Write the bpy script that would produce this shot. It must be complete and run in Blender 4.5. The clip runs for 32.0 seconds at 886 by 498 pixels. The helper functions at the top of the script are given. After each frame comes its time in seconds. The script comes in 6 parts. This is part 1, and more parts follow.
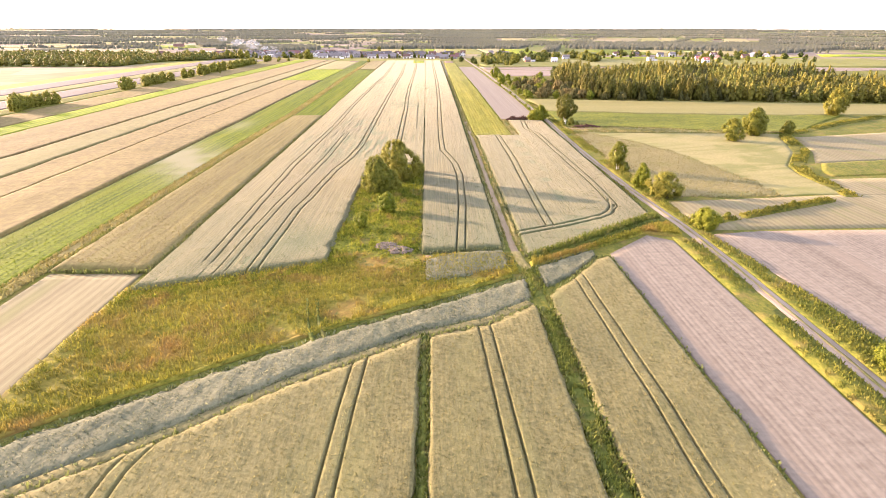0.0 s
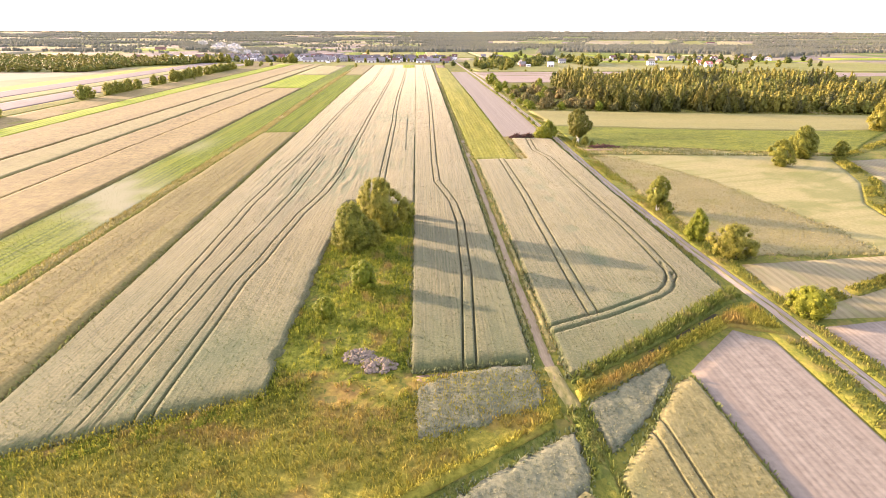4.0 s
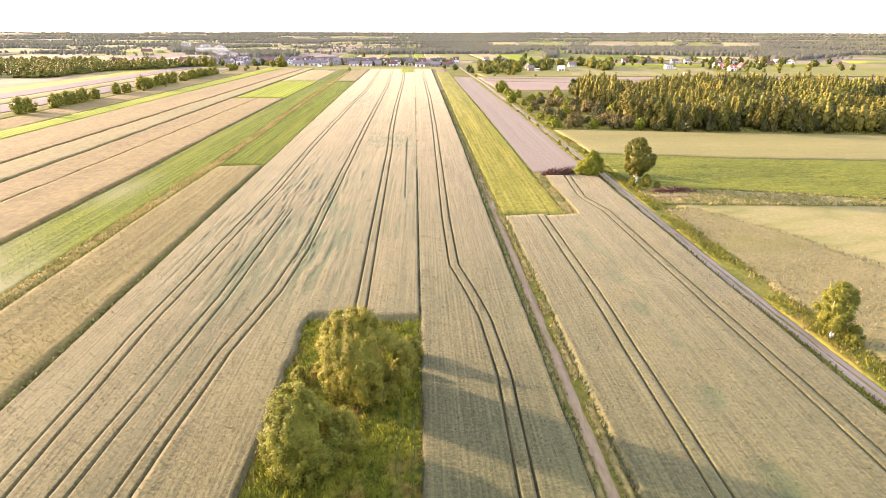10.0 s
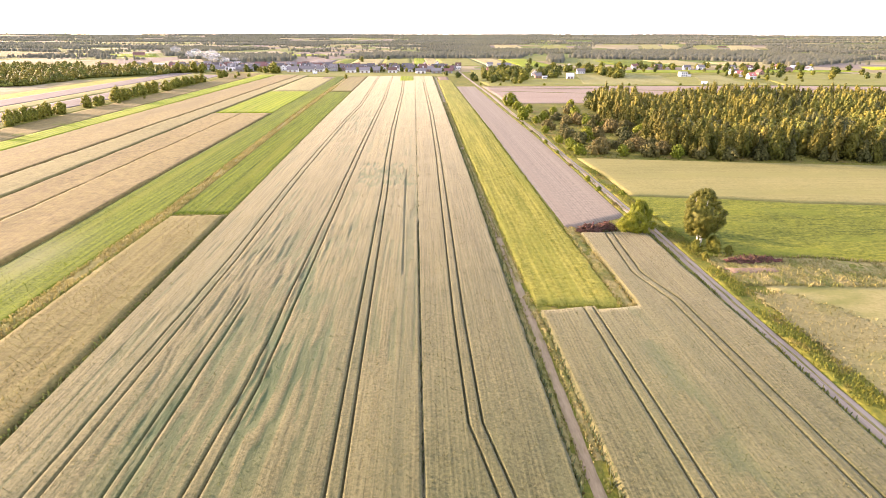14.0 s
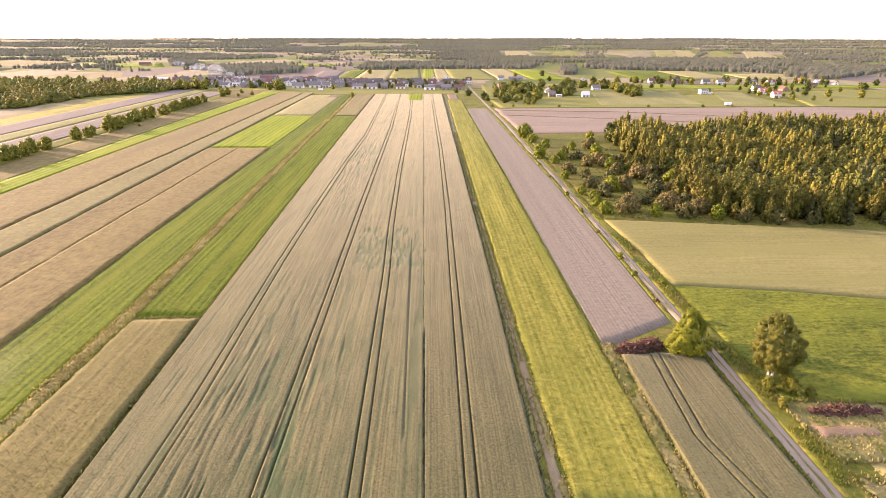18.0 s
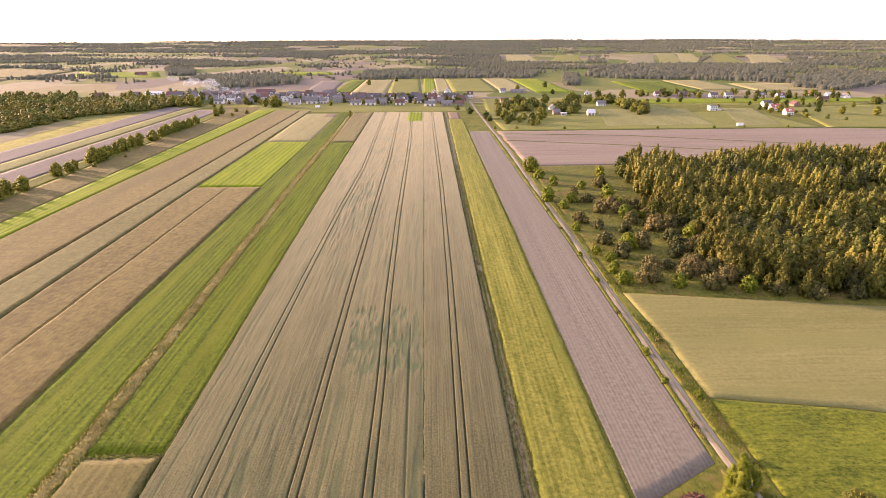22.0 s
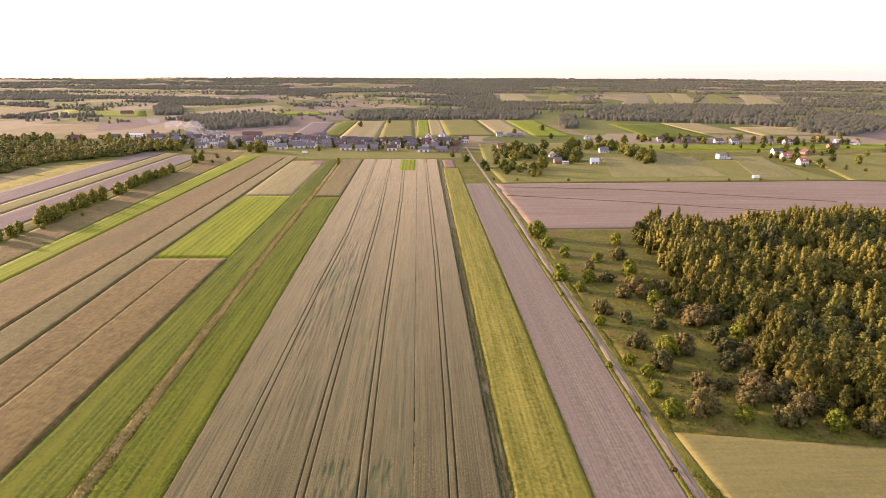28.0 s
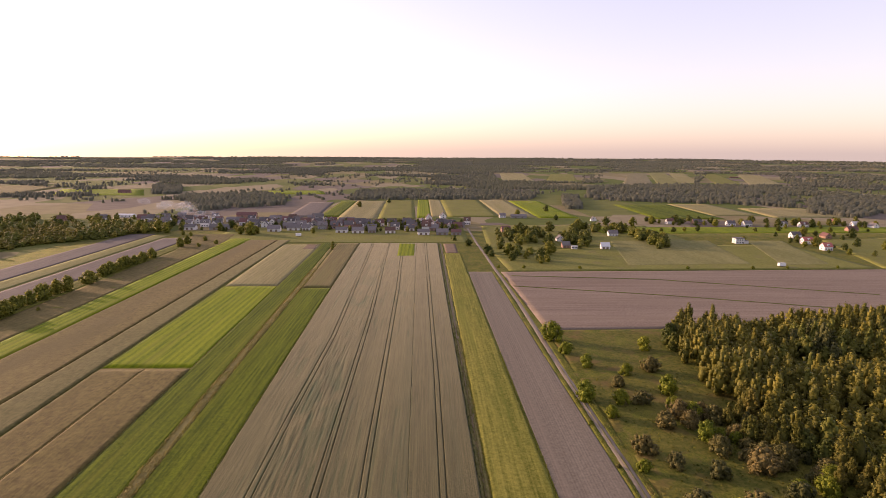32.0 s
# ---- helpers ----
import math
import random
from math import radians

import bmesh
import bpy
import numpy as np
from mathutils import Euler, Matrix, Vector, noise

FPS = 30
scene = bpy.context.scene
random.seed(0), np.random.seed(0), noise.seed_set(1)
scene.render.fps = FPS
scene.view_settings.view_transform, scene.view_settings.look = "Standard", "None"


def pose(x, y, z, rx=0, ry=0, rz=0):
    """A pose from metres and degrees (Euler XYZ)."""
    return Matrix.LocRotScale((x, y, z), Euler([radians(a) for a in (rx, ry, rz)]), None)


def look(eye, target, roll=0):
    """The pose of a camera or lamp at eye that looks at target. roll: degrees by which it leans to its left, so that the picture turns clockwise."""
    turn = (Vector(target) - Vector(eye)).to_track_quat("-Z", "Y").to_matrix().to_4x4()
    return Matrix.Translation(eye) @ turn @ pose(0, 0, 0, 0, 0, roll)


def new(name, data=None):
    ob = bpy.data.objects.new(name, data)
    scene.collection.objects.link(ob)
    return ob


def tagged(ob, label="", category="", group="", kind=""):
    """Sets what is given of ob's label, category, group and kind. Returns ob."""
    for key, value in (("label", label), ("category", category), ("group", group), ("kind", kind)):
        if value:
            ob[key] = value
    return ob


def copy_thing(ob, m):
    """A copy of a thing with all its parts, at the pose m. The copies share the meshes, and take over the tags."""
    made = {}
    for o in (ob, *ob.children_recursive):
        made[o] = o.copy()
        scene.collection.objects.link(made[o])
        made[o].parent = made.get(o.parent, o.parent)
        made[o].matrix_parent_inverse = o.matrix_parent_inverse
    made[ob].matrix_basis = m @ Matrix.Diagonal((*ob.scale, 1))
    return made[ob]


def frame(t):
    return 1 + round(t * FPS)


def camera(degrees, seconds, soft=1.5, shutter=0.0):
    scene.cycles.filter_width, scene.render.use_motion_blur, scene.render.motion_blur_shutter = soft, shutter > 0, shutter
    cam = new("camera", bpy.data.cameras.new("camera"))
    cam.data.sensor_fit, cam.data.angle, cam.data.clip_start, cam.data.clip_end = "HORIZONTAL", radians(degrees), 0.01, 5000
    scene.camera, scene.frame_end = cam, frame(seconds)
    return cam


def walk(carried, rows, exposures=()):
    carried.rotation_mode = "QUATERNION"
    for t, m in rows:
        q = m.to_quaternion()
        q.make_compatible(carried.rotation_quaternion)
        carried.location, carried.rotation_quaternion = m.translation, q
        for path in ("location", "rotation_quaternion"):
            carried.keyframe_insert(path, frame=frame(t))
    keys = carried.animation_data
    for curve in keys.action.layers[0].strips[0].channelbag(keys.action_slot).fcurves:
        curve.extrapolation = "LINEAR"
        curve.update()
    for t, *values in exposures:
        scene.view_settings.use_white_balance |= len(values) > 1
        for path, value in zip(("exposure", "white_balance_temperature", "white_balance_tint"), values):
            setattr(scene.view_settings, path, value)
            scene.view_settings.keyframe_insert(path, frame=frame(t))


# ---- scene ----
EXPOSURES = (
    (0, 2.30, 6380, 30), (9, 2.26, 6380, 29), (16.5, 2.08, 6430, 28), (19, 1.71, 6500, 34), (24.5, 1.50, 6560, 35), (27, 1.39, 6600, 36), (30, 0.79, 6650, 37), (32, 0.46, 6670, 37),
)
cam = camera(73.53, 32.0, soft=0.9)


def aim(x, y, z, turn, down, roll):
    return pose(x, y, z, 0, 0, turn) @ pose(0, 0, 0, 90 - down, 0, 0) @ pose(0, 0, 0, 0, 0, roll)


walk(cam, [
    (0, aim(0.00, -0.00, 40.00, -0.98, 20.39, 0.05)),
    (1, aim(0.10, 9.98, 40.18, -1.42, 20.29, 0.18)),
    (2, aim(0.16, 19.95, 40.35, -1.54, 20.25, 0.19)),
    (3, aim(0.06, 29.91, 40.52, -1.74, 20.22, 0.12)),
    (4, aim(-0.39, 39.95, 40.60, -1.89, 20.19, 0.08)),
    (5, aim(-1.10, 50.17, 40.66, -1.95, 20.11, 0.08)),
    (6, aim(-1.76, 60.53, 40.74, -1.98, 20.05, 0.09)),
    (7, aim(-2.13, 70.87, 40.81, -2.01, 20.07, 0.09)),
    (8, aim(-2.27, 81.14, 40.83, -2.04, 20.10, 0.08)),
    (9, aim(-2.33, 91.55, 40.88, -2.07, 20.06, 0.06)),
    (10, aim(-2.42, 102.25, 40.86, -2.10, 20.11, 0.06)),
    (11, aim(-2.60, 113.10, 40.83, -2.09, 20.24, 0.09)),
    (12, aim(-2.79, 123.80, 41.16, -2.09, 20.16, 0.15)),
    (13, aim(-2.90, 134.06, 42.42, -2.14, 20.17, 0.16)),
    (14, aim(-2.86, 143.59, 44.71, -2.11, 19.99, 0.13)),
    (15, aim(-2.69, 152.26, 47.75, -1.90, 19.91, 0.13)),
    (16, aim(-2.47, 160.19, 51.24, -1.60, 19.91, 0.14)),
    (17, aim(-2.30, 167.57, 54.97, -1.42, 19.88, 0.10)),
    (18, aim(-2.24, 174.55, 58.80, -1.20, 19.82, 0.04)),
    (19, aim(-2.20, 181.24, 62.86, -1.23, 19.83, -0.02)),
    (20, aim(-2.10, 187.77, 66.96, -1.22, 19.87, -0.09)),
    (21, aim(-2.00, 194.28, 70.96, -1.18, 19.88, -0.16)),
    (22, aim(-2.00, 200.79, 74.49, -1.10, 19.85, -0.21)),
    (23, aim(-2.07, 207.26, 77.11, -1.04, 19.82, -0.19)),
    (24, aim(-2.15, 213.74, 78.62, -0.98, 19.91, -0.10)),
    (25, aim(-2.19, 220.77, 79.40, -1.12, 20.13, 0.01)),
    (26, aim(-2.18, 228.68, 79.99, -1.54, 20.25, 0.08)),
    (26.5, aim(-2.14, 232.93, 80.25, -1.63, 19.95, 0.11)),
    (27, aim(-2.07, 237.30, 80.50, -1.70, 19.19, 0.13)),
    (27.5, aim(-1.99, 241.78, 80.73, -1.76, 18.06, 0.15)),
    (28, aim(-1.89, 246.36, 80.95, -1.80, 16.61, 0.18)),
    (28.5, aim(-1.79, 251.04, 81.15, -1.81, 15.42, 0.22)),
    (29, aim(-1.69, 255.80, 81.34, -1.80, 14.41, 0.27)),
    (29.5, aim(-1.59, 260.62, 81.54, -1.79, 13.31, 0.30)),
    (30, aim(-1.51, 265.51, 81.73, -1.77, 11.99, 0.33)),
    (30.5, aim(-1.45, 270.43, 81.93, -1.75, 10.52, 0.33)),
    (31, aim(-1.40, 275.39, 82.14, -1.72, 9.46, 0.32)),
    (31.5, aim(-0.95, 280.36, 82.35, -1.71, 9.30, 0.31)),
    (32, aim(-0.91, 285.35, 82.56, -1.71, 9.32, 0.31)),
], exposures=EXPOSURES)
# ---- light: a low evening sun, ahead and to one side ----
SUN_EL, SUN_AZ = radians(10.5), radians(-62.0)      # azimuth from +y towards +x
world = bpy.data.worlds.new("evening_sky")
scene.world = world
world.use_nodes = True
wn = world.node_tree
sky = wn.nodes.new("ShaderNodeTexSky")
sky.sky_type = "NISHITA"
sky.sun_disc = False
sky.sun_elevation, sky.sun_rotation = SUN_EL, SUN_AZ
sky.altitude, sky.air_density, sky.dust_density, sky.ozone_density = 150, 1.0, 1.5, 1.0
haze = wn.nodes.new("ShaderNodeMix")          # thin evening haze, even over the whole sky
haze.data_type, haze.blend_type = "RGBA", "ADD"
haze.inputs[0].default_value = 1.0
haze.inputs[7].default_value = (1.85, 1.68, 1.66, 1)
wn.links.new(sky.outputs[0], haze.inputs[6])
wn.links.new(haze.outputs[2], wn.nodes["Background"].inputs[0])
wn.nodes["Background"].inputs[1].default_value = 0.15
sun = new("sun", bpy.data.lights.new("sun", "SUN"))
sun.data.energy, sun.data.angle, sun.data.color = 5.0, radians(0.8), (1.0, 0.75, 0.48)
sun_from = Vector((math.sin(SUN_AZ) * math.cos(SUN_EL), math.cos(SUN_AZ) * math.cos(SUN_EL), math.sin(SUN_EL)))
sun.matrix_basis = look(sun_from * 300, (0, 0, 0))


# ---- materials ----
def mat(name, c1, c2, c3=None, grain=6.0, patch=0.05, stretch=(1, 1, 1), rough=0.9, bump=0.3, dist=0.05,
        weed=None, through_leaf=0.0, vary=0.0, rows=None, contrast=0.14, fleck=0.0, fuzz=0.0, broad=0.45):
    """Two scales of noise between c1 and c2, with stains of c3; rows: (spacing, strength) of drill rows along y."""
    m = bpy.data.materials.new(name)
    m.use_nodes = True
    nt = m.node_tree
    N, L = nt.nodes, nt.links
    b = N["Principled BSDF"]
    b.inputs["Roughness"].default_value = rough
    b.inputs["Specular IOR Level"].default_value = 0.15
    b.inputs["Sheen Weight"].default_value, b.inputs["Sheen Roughness"].default_value = fuzz, 0.45
    b.inputs["Sheen Tint"].default_value = (1.0, 0.92, 0.72, 1)
    co = N.new("ShaderNodeTexCoord")
    mp = N.new("ShaderNodeMapping")
    mp.inputs["Scale"].default_value = stretch
    L.new(co.outputs["Object"], mp.inputs[0])
    fine = N.new("ShaderNodeTexNoise")
    fine.inputs["Scale"].default_value, fine.inputs["Detail"].default_value = grain, 5
    fine.inputs["Roughness"].default_value = 0.7
    L.new(mp.outputs[0], fine.inputs["Vector"])
    big = N.new("ShaderNodeTexNoise")
    big.inputs["Scale"].default_value, big.inputs["Detail"].default_value = patch, 6
    big.inputs["Roughness"].default_value = 0.65
    L.new(mp.outputs[0], big.inputs["Vector"])
    add = N.new("ShaderNodeMath")
    add.operation = "MULTIPLY_ADD"
    add.inputs[1].default_value = 1 - broad
    L.new(fine.outputs[0], add.inputs[0])
    half = N.new("ShaderNodeMath")
    half.operation = "MULTIPLY"
    half.inputs[1].default_value = broad
    L.new(big.outputs[0], half.inputs[0])
    L.new(half.outputs[0], add.inputs[2])
    height = fine.outputs[0]
    value = add.outputs[0]
    if fleck:
        fl = N.new("ShaderNodeTexNoise")
        fl.inputs["Scale"].default_value, fl.inputs["Detail"].default_value = fleck, 4
        fl.inputs["Roughness"].default_value = 0.75
        L.new(co.outputs["Object"], fl.inputs["Vector"])
        fm = N.new("ShaderNodeMix")
        fm.inputs[0].default_value = 0.4
        L.new(value, fm.inputs[2])
        L.new(fl.outputs[0], fm.inputs[3])
        value = fm.outputs[0]
        hm = N.new("ShaderNodeMix")
        hm.inputs[0].default_value = 0.6
        L.new(height, hm.inputs[2])
        L.new(fl.outputs[0], hm.inputs[3])
        height = hm.outputs[0]
    if rows:
        sep = N.new("ShaderNodeSeparateXYZ")
        L.new(co.outputs["Object"], sep.inputs[0])
        sn = N.new("ShaderNodeMath")
        sn.operation = "MULTIPLY"
        sn.inputs[1].default_value = 2 * math.pi / rows[0]
        L.new(sep.outputs[rows[2] if len(rows) > 2 else 0], sn.inputs[0])
        wob = N.new("ShaderNodeMath")
        wob.operation = "MULTIPLY_ADD"
        wob.inputs[1].default_value = 5.0
        L.new(big.outputs[0], wob.inputs[0])
        L.new(sn.outputs[0], wob.inputs[2])
        si = N.new("ShaderNodeMath")
        si.operation = "SINE"
        L.new(wob.outputs[0], si.inputs[0])
        mm = N.new("ShaderNodeMath")
        mm.operation = "MULTIPLY_ADD"
        mm.inputs[1].default_value = rows[1]
        L.new(si.outputs[0], mm.inputs[0])
        L.new(value, mm.inputs[2])
        value = mm.outputs[0]
    ramp = N.new("ShaderNodeValToRGB")
    ramp.color_ramp.elements[0].position, ramp.color_ramp.elements[1].position = 0.5 - contrast, 0.5 + contrast
    ramp.color_ramp.elements[0].color, ramp.color_ramp.elements[1].color = (*c1, 1), (*c2, 1)
    L.new(value, ramp.inputs[0])
    col = ramp.outputs[0]

    def mix(fac, a, bcol):
        x = N.new("ShaderNodeMix")
        x.data_type = "RGBA"
        L.new(fac, x.inputs[0])
        L.new(a, x.inputs[6])
        x.inputs[7].default_value = (*bcol, 1)
        return x.outputs[2]
    if c3:
        st = N.new("ShaderNodeTexNoise")
        st.inputs["Scale"].default_value, st.inputs["Detail"].default_value = patch * 2.7, 7
        L.new(mp.outputs[0], st.inputs["Vector"])
        r2 = N.new("ShaderNodeMapRange")
        r2.inputs[1].default_value, r2.inputs[2].default_value = 0.52, 0.68
        r2.inputs[4].default_value = 0.62
        L.new(st.outputs[0], r2.inputs[0])
        col = mix(r2.outputs[0], col, c3)
    if weed:
        at = N.new("ShaderNodeAttribute")
        at.attribute_name = "weed"
        col = mix(at.outputs["Fac"], col, weed)
    if vary:
        oi = N.new("ShaderNodeObjectInfo")
        hs = N.new("ShaderNodeHueSaturation")
        r3 = N.new("ShaderNodeMapRange")
        r3.inputs[3].default_value, r3.inputs[4].default_value = 1 - vary, 1 + vary
        L.new(oi.outputs["Random"], r3.inputs[0])
        L.new(r3.outputs[0], hs.inputs["Value"])
        r4 = N.new("ShaderNodeMapRange")
        r4.inputs[3].default_value, r4.inputs[4].default_value = 0.5 + vary * 0.09, 0.5 - vary * 0.09
        L.new(oi.outputs["Random"], r4.inputs[0])
        L.new(r4.outputs[0], hs.inputs["Hue"])
        L.new(col, hs.inputs["Color"])
        col = hs.outputs[0]
    L.new(col, b.inputs["Base Color"])
    if bump:
        bp = N.new("ShaderNodeBump")
        bp.inputs["Strength"].default_value, bp.inputs["Distance"].default_value = bump, dist
        L.new(height, bp.inputs["Height"])
        L.new(bp.outputs[0], b.inputs["Normal"])
    if through_leaf:
        tr = N.new("ShaderNodeBsdfTranslucent")
        L.new(col, tr.inputs[0])
        ms = N.new("ShaderNodeMixShader")
        ms.inputs[0].default_value = through_leaf
        L.new(b.outputs[0], ms.inputs[1])
        L.new(tr.outputs[0], ms.inputs[2])
        L.new(ms.outputs[0], N["Material Output"].inputs[0])
    return m


WHEAT = mat("ripening_wheat", (0.066, 0.065, 0.025), (0.206, 0.187, 0.077), (0.104, 0.111, 0.047), 2.0, 0.035, (1.5, 0.018, 1), bump=1.0, dist=0.2,
            weed=(0.062, 0.098, 0.034), rows=(0.55, 0.010), through_leaf=0.35, contrast=0.085, fleck=2.4, fuzz=0.26)
WHEAT_GOLD = mat("golden_wheat", (0.109, 0.103, 0.038), (0.266, 0.237, 0.099), (0.189, 0.187, 0.067), 2.6, 0.04, (1.1, 0.15, 1), bump=1.0, dist=0.2, weed=(0.10, 0.14, 0.03),
                 through_leaf=0.35, contrast=0.10, fleck=1.9, fuzz=0.06)
LEVEL_WHEAT = mat("level_wheat", (0.162, 0.152, 0.047), (0.293, 0.262, 0.095), (0.227, 0.215, 0.068), 1.4, 0.03, (0.05, 0.8, 1), bump=0.6, dist=0.12, through_leaf=0.3, contrast=0.13, fleck=1.2)
RYE = mat("pale_rye", (0.076, 0.055, 0.015), (0.190, 0.149, 0.043), (0.108, 0.086, 0.027), 1.6, 0.02, (1.0, 0.15, 1), bump=0.8, dist=0.15, weed=(0.12, 0.16, 0.04), through_leaf=0.2, contrast=0.10, fuzz=0.05, fleck=0.5)
GREEN = mat("green_crop", (0.034, 0.058, 0.002), (0.171, 0.211, 0.010), (0.170, 0.182, 0.014), 0.9, 0.04, (1.6, 0.04, 1), bump=1.0, dist=0.2, weed=(0.25, 0.24, 0.13), rows=(1.7, 0.022),
            through_leaf=0.25, contrast=0.09, fleck=1.6)
ROW_GREEN = mat("green_row_crop", (0.046, 0.066, 0.005), (0.205, 0.212, 0.022), (0.125, 0.150, 0.013), 1.3, 0.05, (0.25, 0.9, 1), bump=1.0, dist=0.25, rows=(1.6, 0.008, 1), through_leaf=0.25, contrast=0.085, fleck=1.4)
SEAM = mat("dark_field_weeds", (0.052, 0.075, 0.011), (0.149, 0.167, 0.030), (0.184, 0.155, 0.052), 2.0, 0.2, (1, 0.6, 1), bump=0.8, dist=0.2, through_leaf=0.25, contrast=0.1)
LIME = mat("lime_green_crop", (0.088, 0.138, 0.004), (0.275, 0.320, 0.011), (0.235, 0.245, 0.024), 1.2, 0.05, (1.4, 0.05, 1), bump=0.9, dist=0.15, rows=(3.2, 0.045), through_leaf=0.25, contrast=0.11, fleck=1.2)
BLOND = mat("blond_ripe_crop", (0.210, 0.188, 0.080), (0.400, 0.350, 0.160), (0.280, 0.262, 0.096), 0.9, 0.04, (1.4, 0.05, 1), bump=0.8, dist=0.15, rows=(2.6, 0.02), through_leaf=0.3, contrast=0.10, fleck=1.2)
YELLOW = mat("yellow_green_crop", (0.112, 0.120, 0.014), (0.345, 0.312, 0.060), (0.185, 0.195, 0.028), 0.8, 0.07, (1.5, 0.05, 1), bump=0.9, dist=0.2, rows=(1.25, 0.016),
             weed=(0.10, 0.13, 0.016), through_leaf=0.25, contrast=0.10, fleck=1.0)
SOIL = mat("dry_tilled_soil", (0.114, 0.094, 0.068), (0.197, 0.167, 0.124), (0.165, 0.133, 0.096), 0.9, 0.05, (1.8, 0.008, 1), bump=0.6, dist=0.06, rows=(0.85, 0.022), contrast=0.10, fleck=0.9)
SOIL_WEST = mat("grey_tilled_soil", (0.075, 0.061, 0.051), (0.143, 0.120, 0.101), (0.112, 0.094, 0.075), 1.0, 0.03, (1.0, 0.05, 1), bump=0.6, dist=0.1, contrast=0.12)
SOIL_ACROSS = mat("dry_tilled_soil_across", (0.123, 0.089, 0.064), (0.232, 0.183, 0.135), (0.180, 0.138, 0.096), 0.5, 0.03, (0.03, 1.0, 1), bump=0.8, dist=0.12, contrast=0.08, fleck=1.0)
STUBBLE = mat("stubble", (0.118, 0.100, 0.048), (0.195, 0.170, 0.088), (0.112, 0.118, 0.036), 3.0, 0.05, (2.2, 0.12, 1), bump=0.6, dist=0.08, rows=(1.5, 0.07))
HAY = mat("mown_hay_meadow", (0.138, 0.130, 0.042), (0.262, 0.222, 0.090), (0.136, 0.142, 0.034), 1.8, 0.035, (0.6, 1.3, 1), bump=0.6, dist=0.12, weed=(0.105, 0.112, 0.024), fleck=1.2)
PALE = mat("pale_thin_grain", (0.138, 0.126, 0.047), (0.250, 0.216, 0.096), (0.160, 0.156, 0.046), 2.2, 0.04, (0.8, 0.8, 1), bump=0.6, dist=0.12, through_leaf=0.2)
GRASS = mat("rough_grass", (0.068, 0.084, 0.008), (0.300, 0.262, 0.036), (0.275, 0.155, 0.050), 0.9, 0.045, (1, 1, 1), bump=1.0, dist=0.3, weed=(0.225, 0.125, 0.046), through_leaf=0.3, contrast=0.10, broad=0.6, fleck=1.3)
DRY_GRASS = mat("dry_tan_grass", (0.150, 0.130, 0.040), (0.330, 0.275, 0.095), (0.150, 0.155, 0.026), 1.5, 0.15, (1, 0.3, 1), bump=0.8, dist=0.15, through_leaf=0.25)
REEDS = mat("tall_ditch_grass", (0.056, 0.068, 0.008), (0.216, 0.192, 0.030), (0.040, 0.060, 0.008), 1.2, 0.2, (1, 1, 1), bump=0.8, dist=0.2, through_leaf=0.3, contrast=0.11)
LAWN = mat("light_mown_grass", (0.130, 0.140, 0.026), (0.248, 0.240, 0.060), (0.190, 0.168, 0.060), 0.5, 0.03, (1, 0.6, 1), bump=0.7, dist=0.15, through_leaf=0.25, contrast=0.12, fleck=0.6)
VERGE = mat("verge_grass", (0.065, 0.088, 0.011), (0.195, 0.182, 0.028), (0.21, 0.155, 0.05), 1.6, 0.12, (1, 0.6, 1), bump=0.9, dist=0.25, through_leaf=0.25, contrast=0.11)
SCRUB = mat("scrub_meadow", (0.056, 0.074, 0.008), (0.185, 0.165, 0.032), (0.190, 0.118, 0.048), 0.7, 0.03, (1, 1, 1), bump=0.9, dist=0.35, through_leaf=0.25, contrast=0.1, fleck=0.5)
DIRT = mat("dirt_track", (0.150, 0.112, 0.062), (0.262, 0.204, 0.118), (0.128, 0.124, 0.036), 2.0, 0.2, (2.0, 0.3, 1), bump=0.5, dist=0.05)
SAND = mat("packed_grey_sand", (0.162, 0.130, 0.094), (0.293, 0.239, 0.178), (0.215, 0.180, 0.125), 1.6, 0.15, (2.4, 0.10, 1), bump=0.5, dist=0.05, contrast=0.1)
STRIP = mat("weedy_green_grass", (0.048, 0.076, 0.006), (0.265, 0.265, 0.028), (0.270, 0.165, 0.055), 0.8, 0.10, (1.2, 0.8, 1), bump=1.0, dist=0.35, through_leaf=0.35, contrast=0.09, broad=0.5, fleck=1.5)
RYE_PALE = mat("yellowish_rye", (0.086, 0.078, 0.022), (0.198, 0.174, 0.059), (0.108, 0.106, 0.028), 1.6, 0.02, (1.0, 0.12, 1), bump=0.8, dist=0.15, through_leaf=0.2, contrast=0.11, fuzz=0.05, fleck=0.5)
# ditch soil, coloured dark to carry the shade of a deep ditch
DITCH_SHADE = mat("shade_dark_ditch_soil", (0.03, 0.028, 0.012), (0.075, 0.065, 0.03), (0.05, 0.06, 0.015), 2.0, 0.3, bump=0.6, dist=0.05)
EARTH = mat("bare_earth", (0.12, 0.08, 0.05), (0.21, 0.15, 0.10), (0.15, 0.13, 0.05), 2.0, 0.2, bump=0.8, dist=0.1)


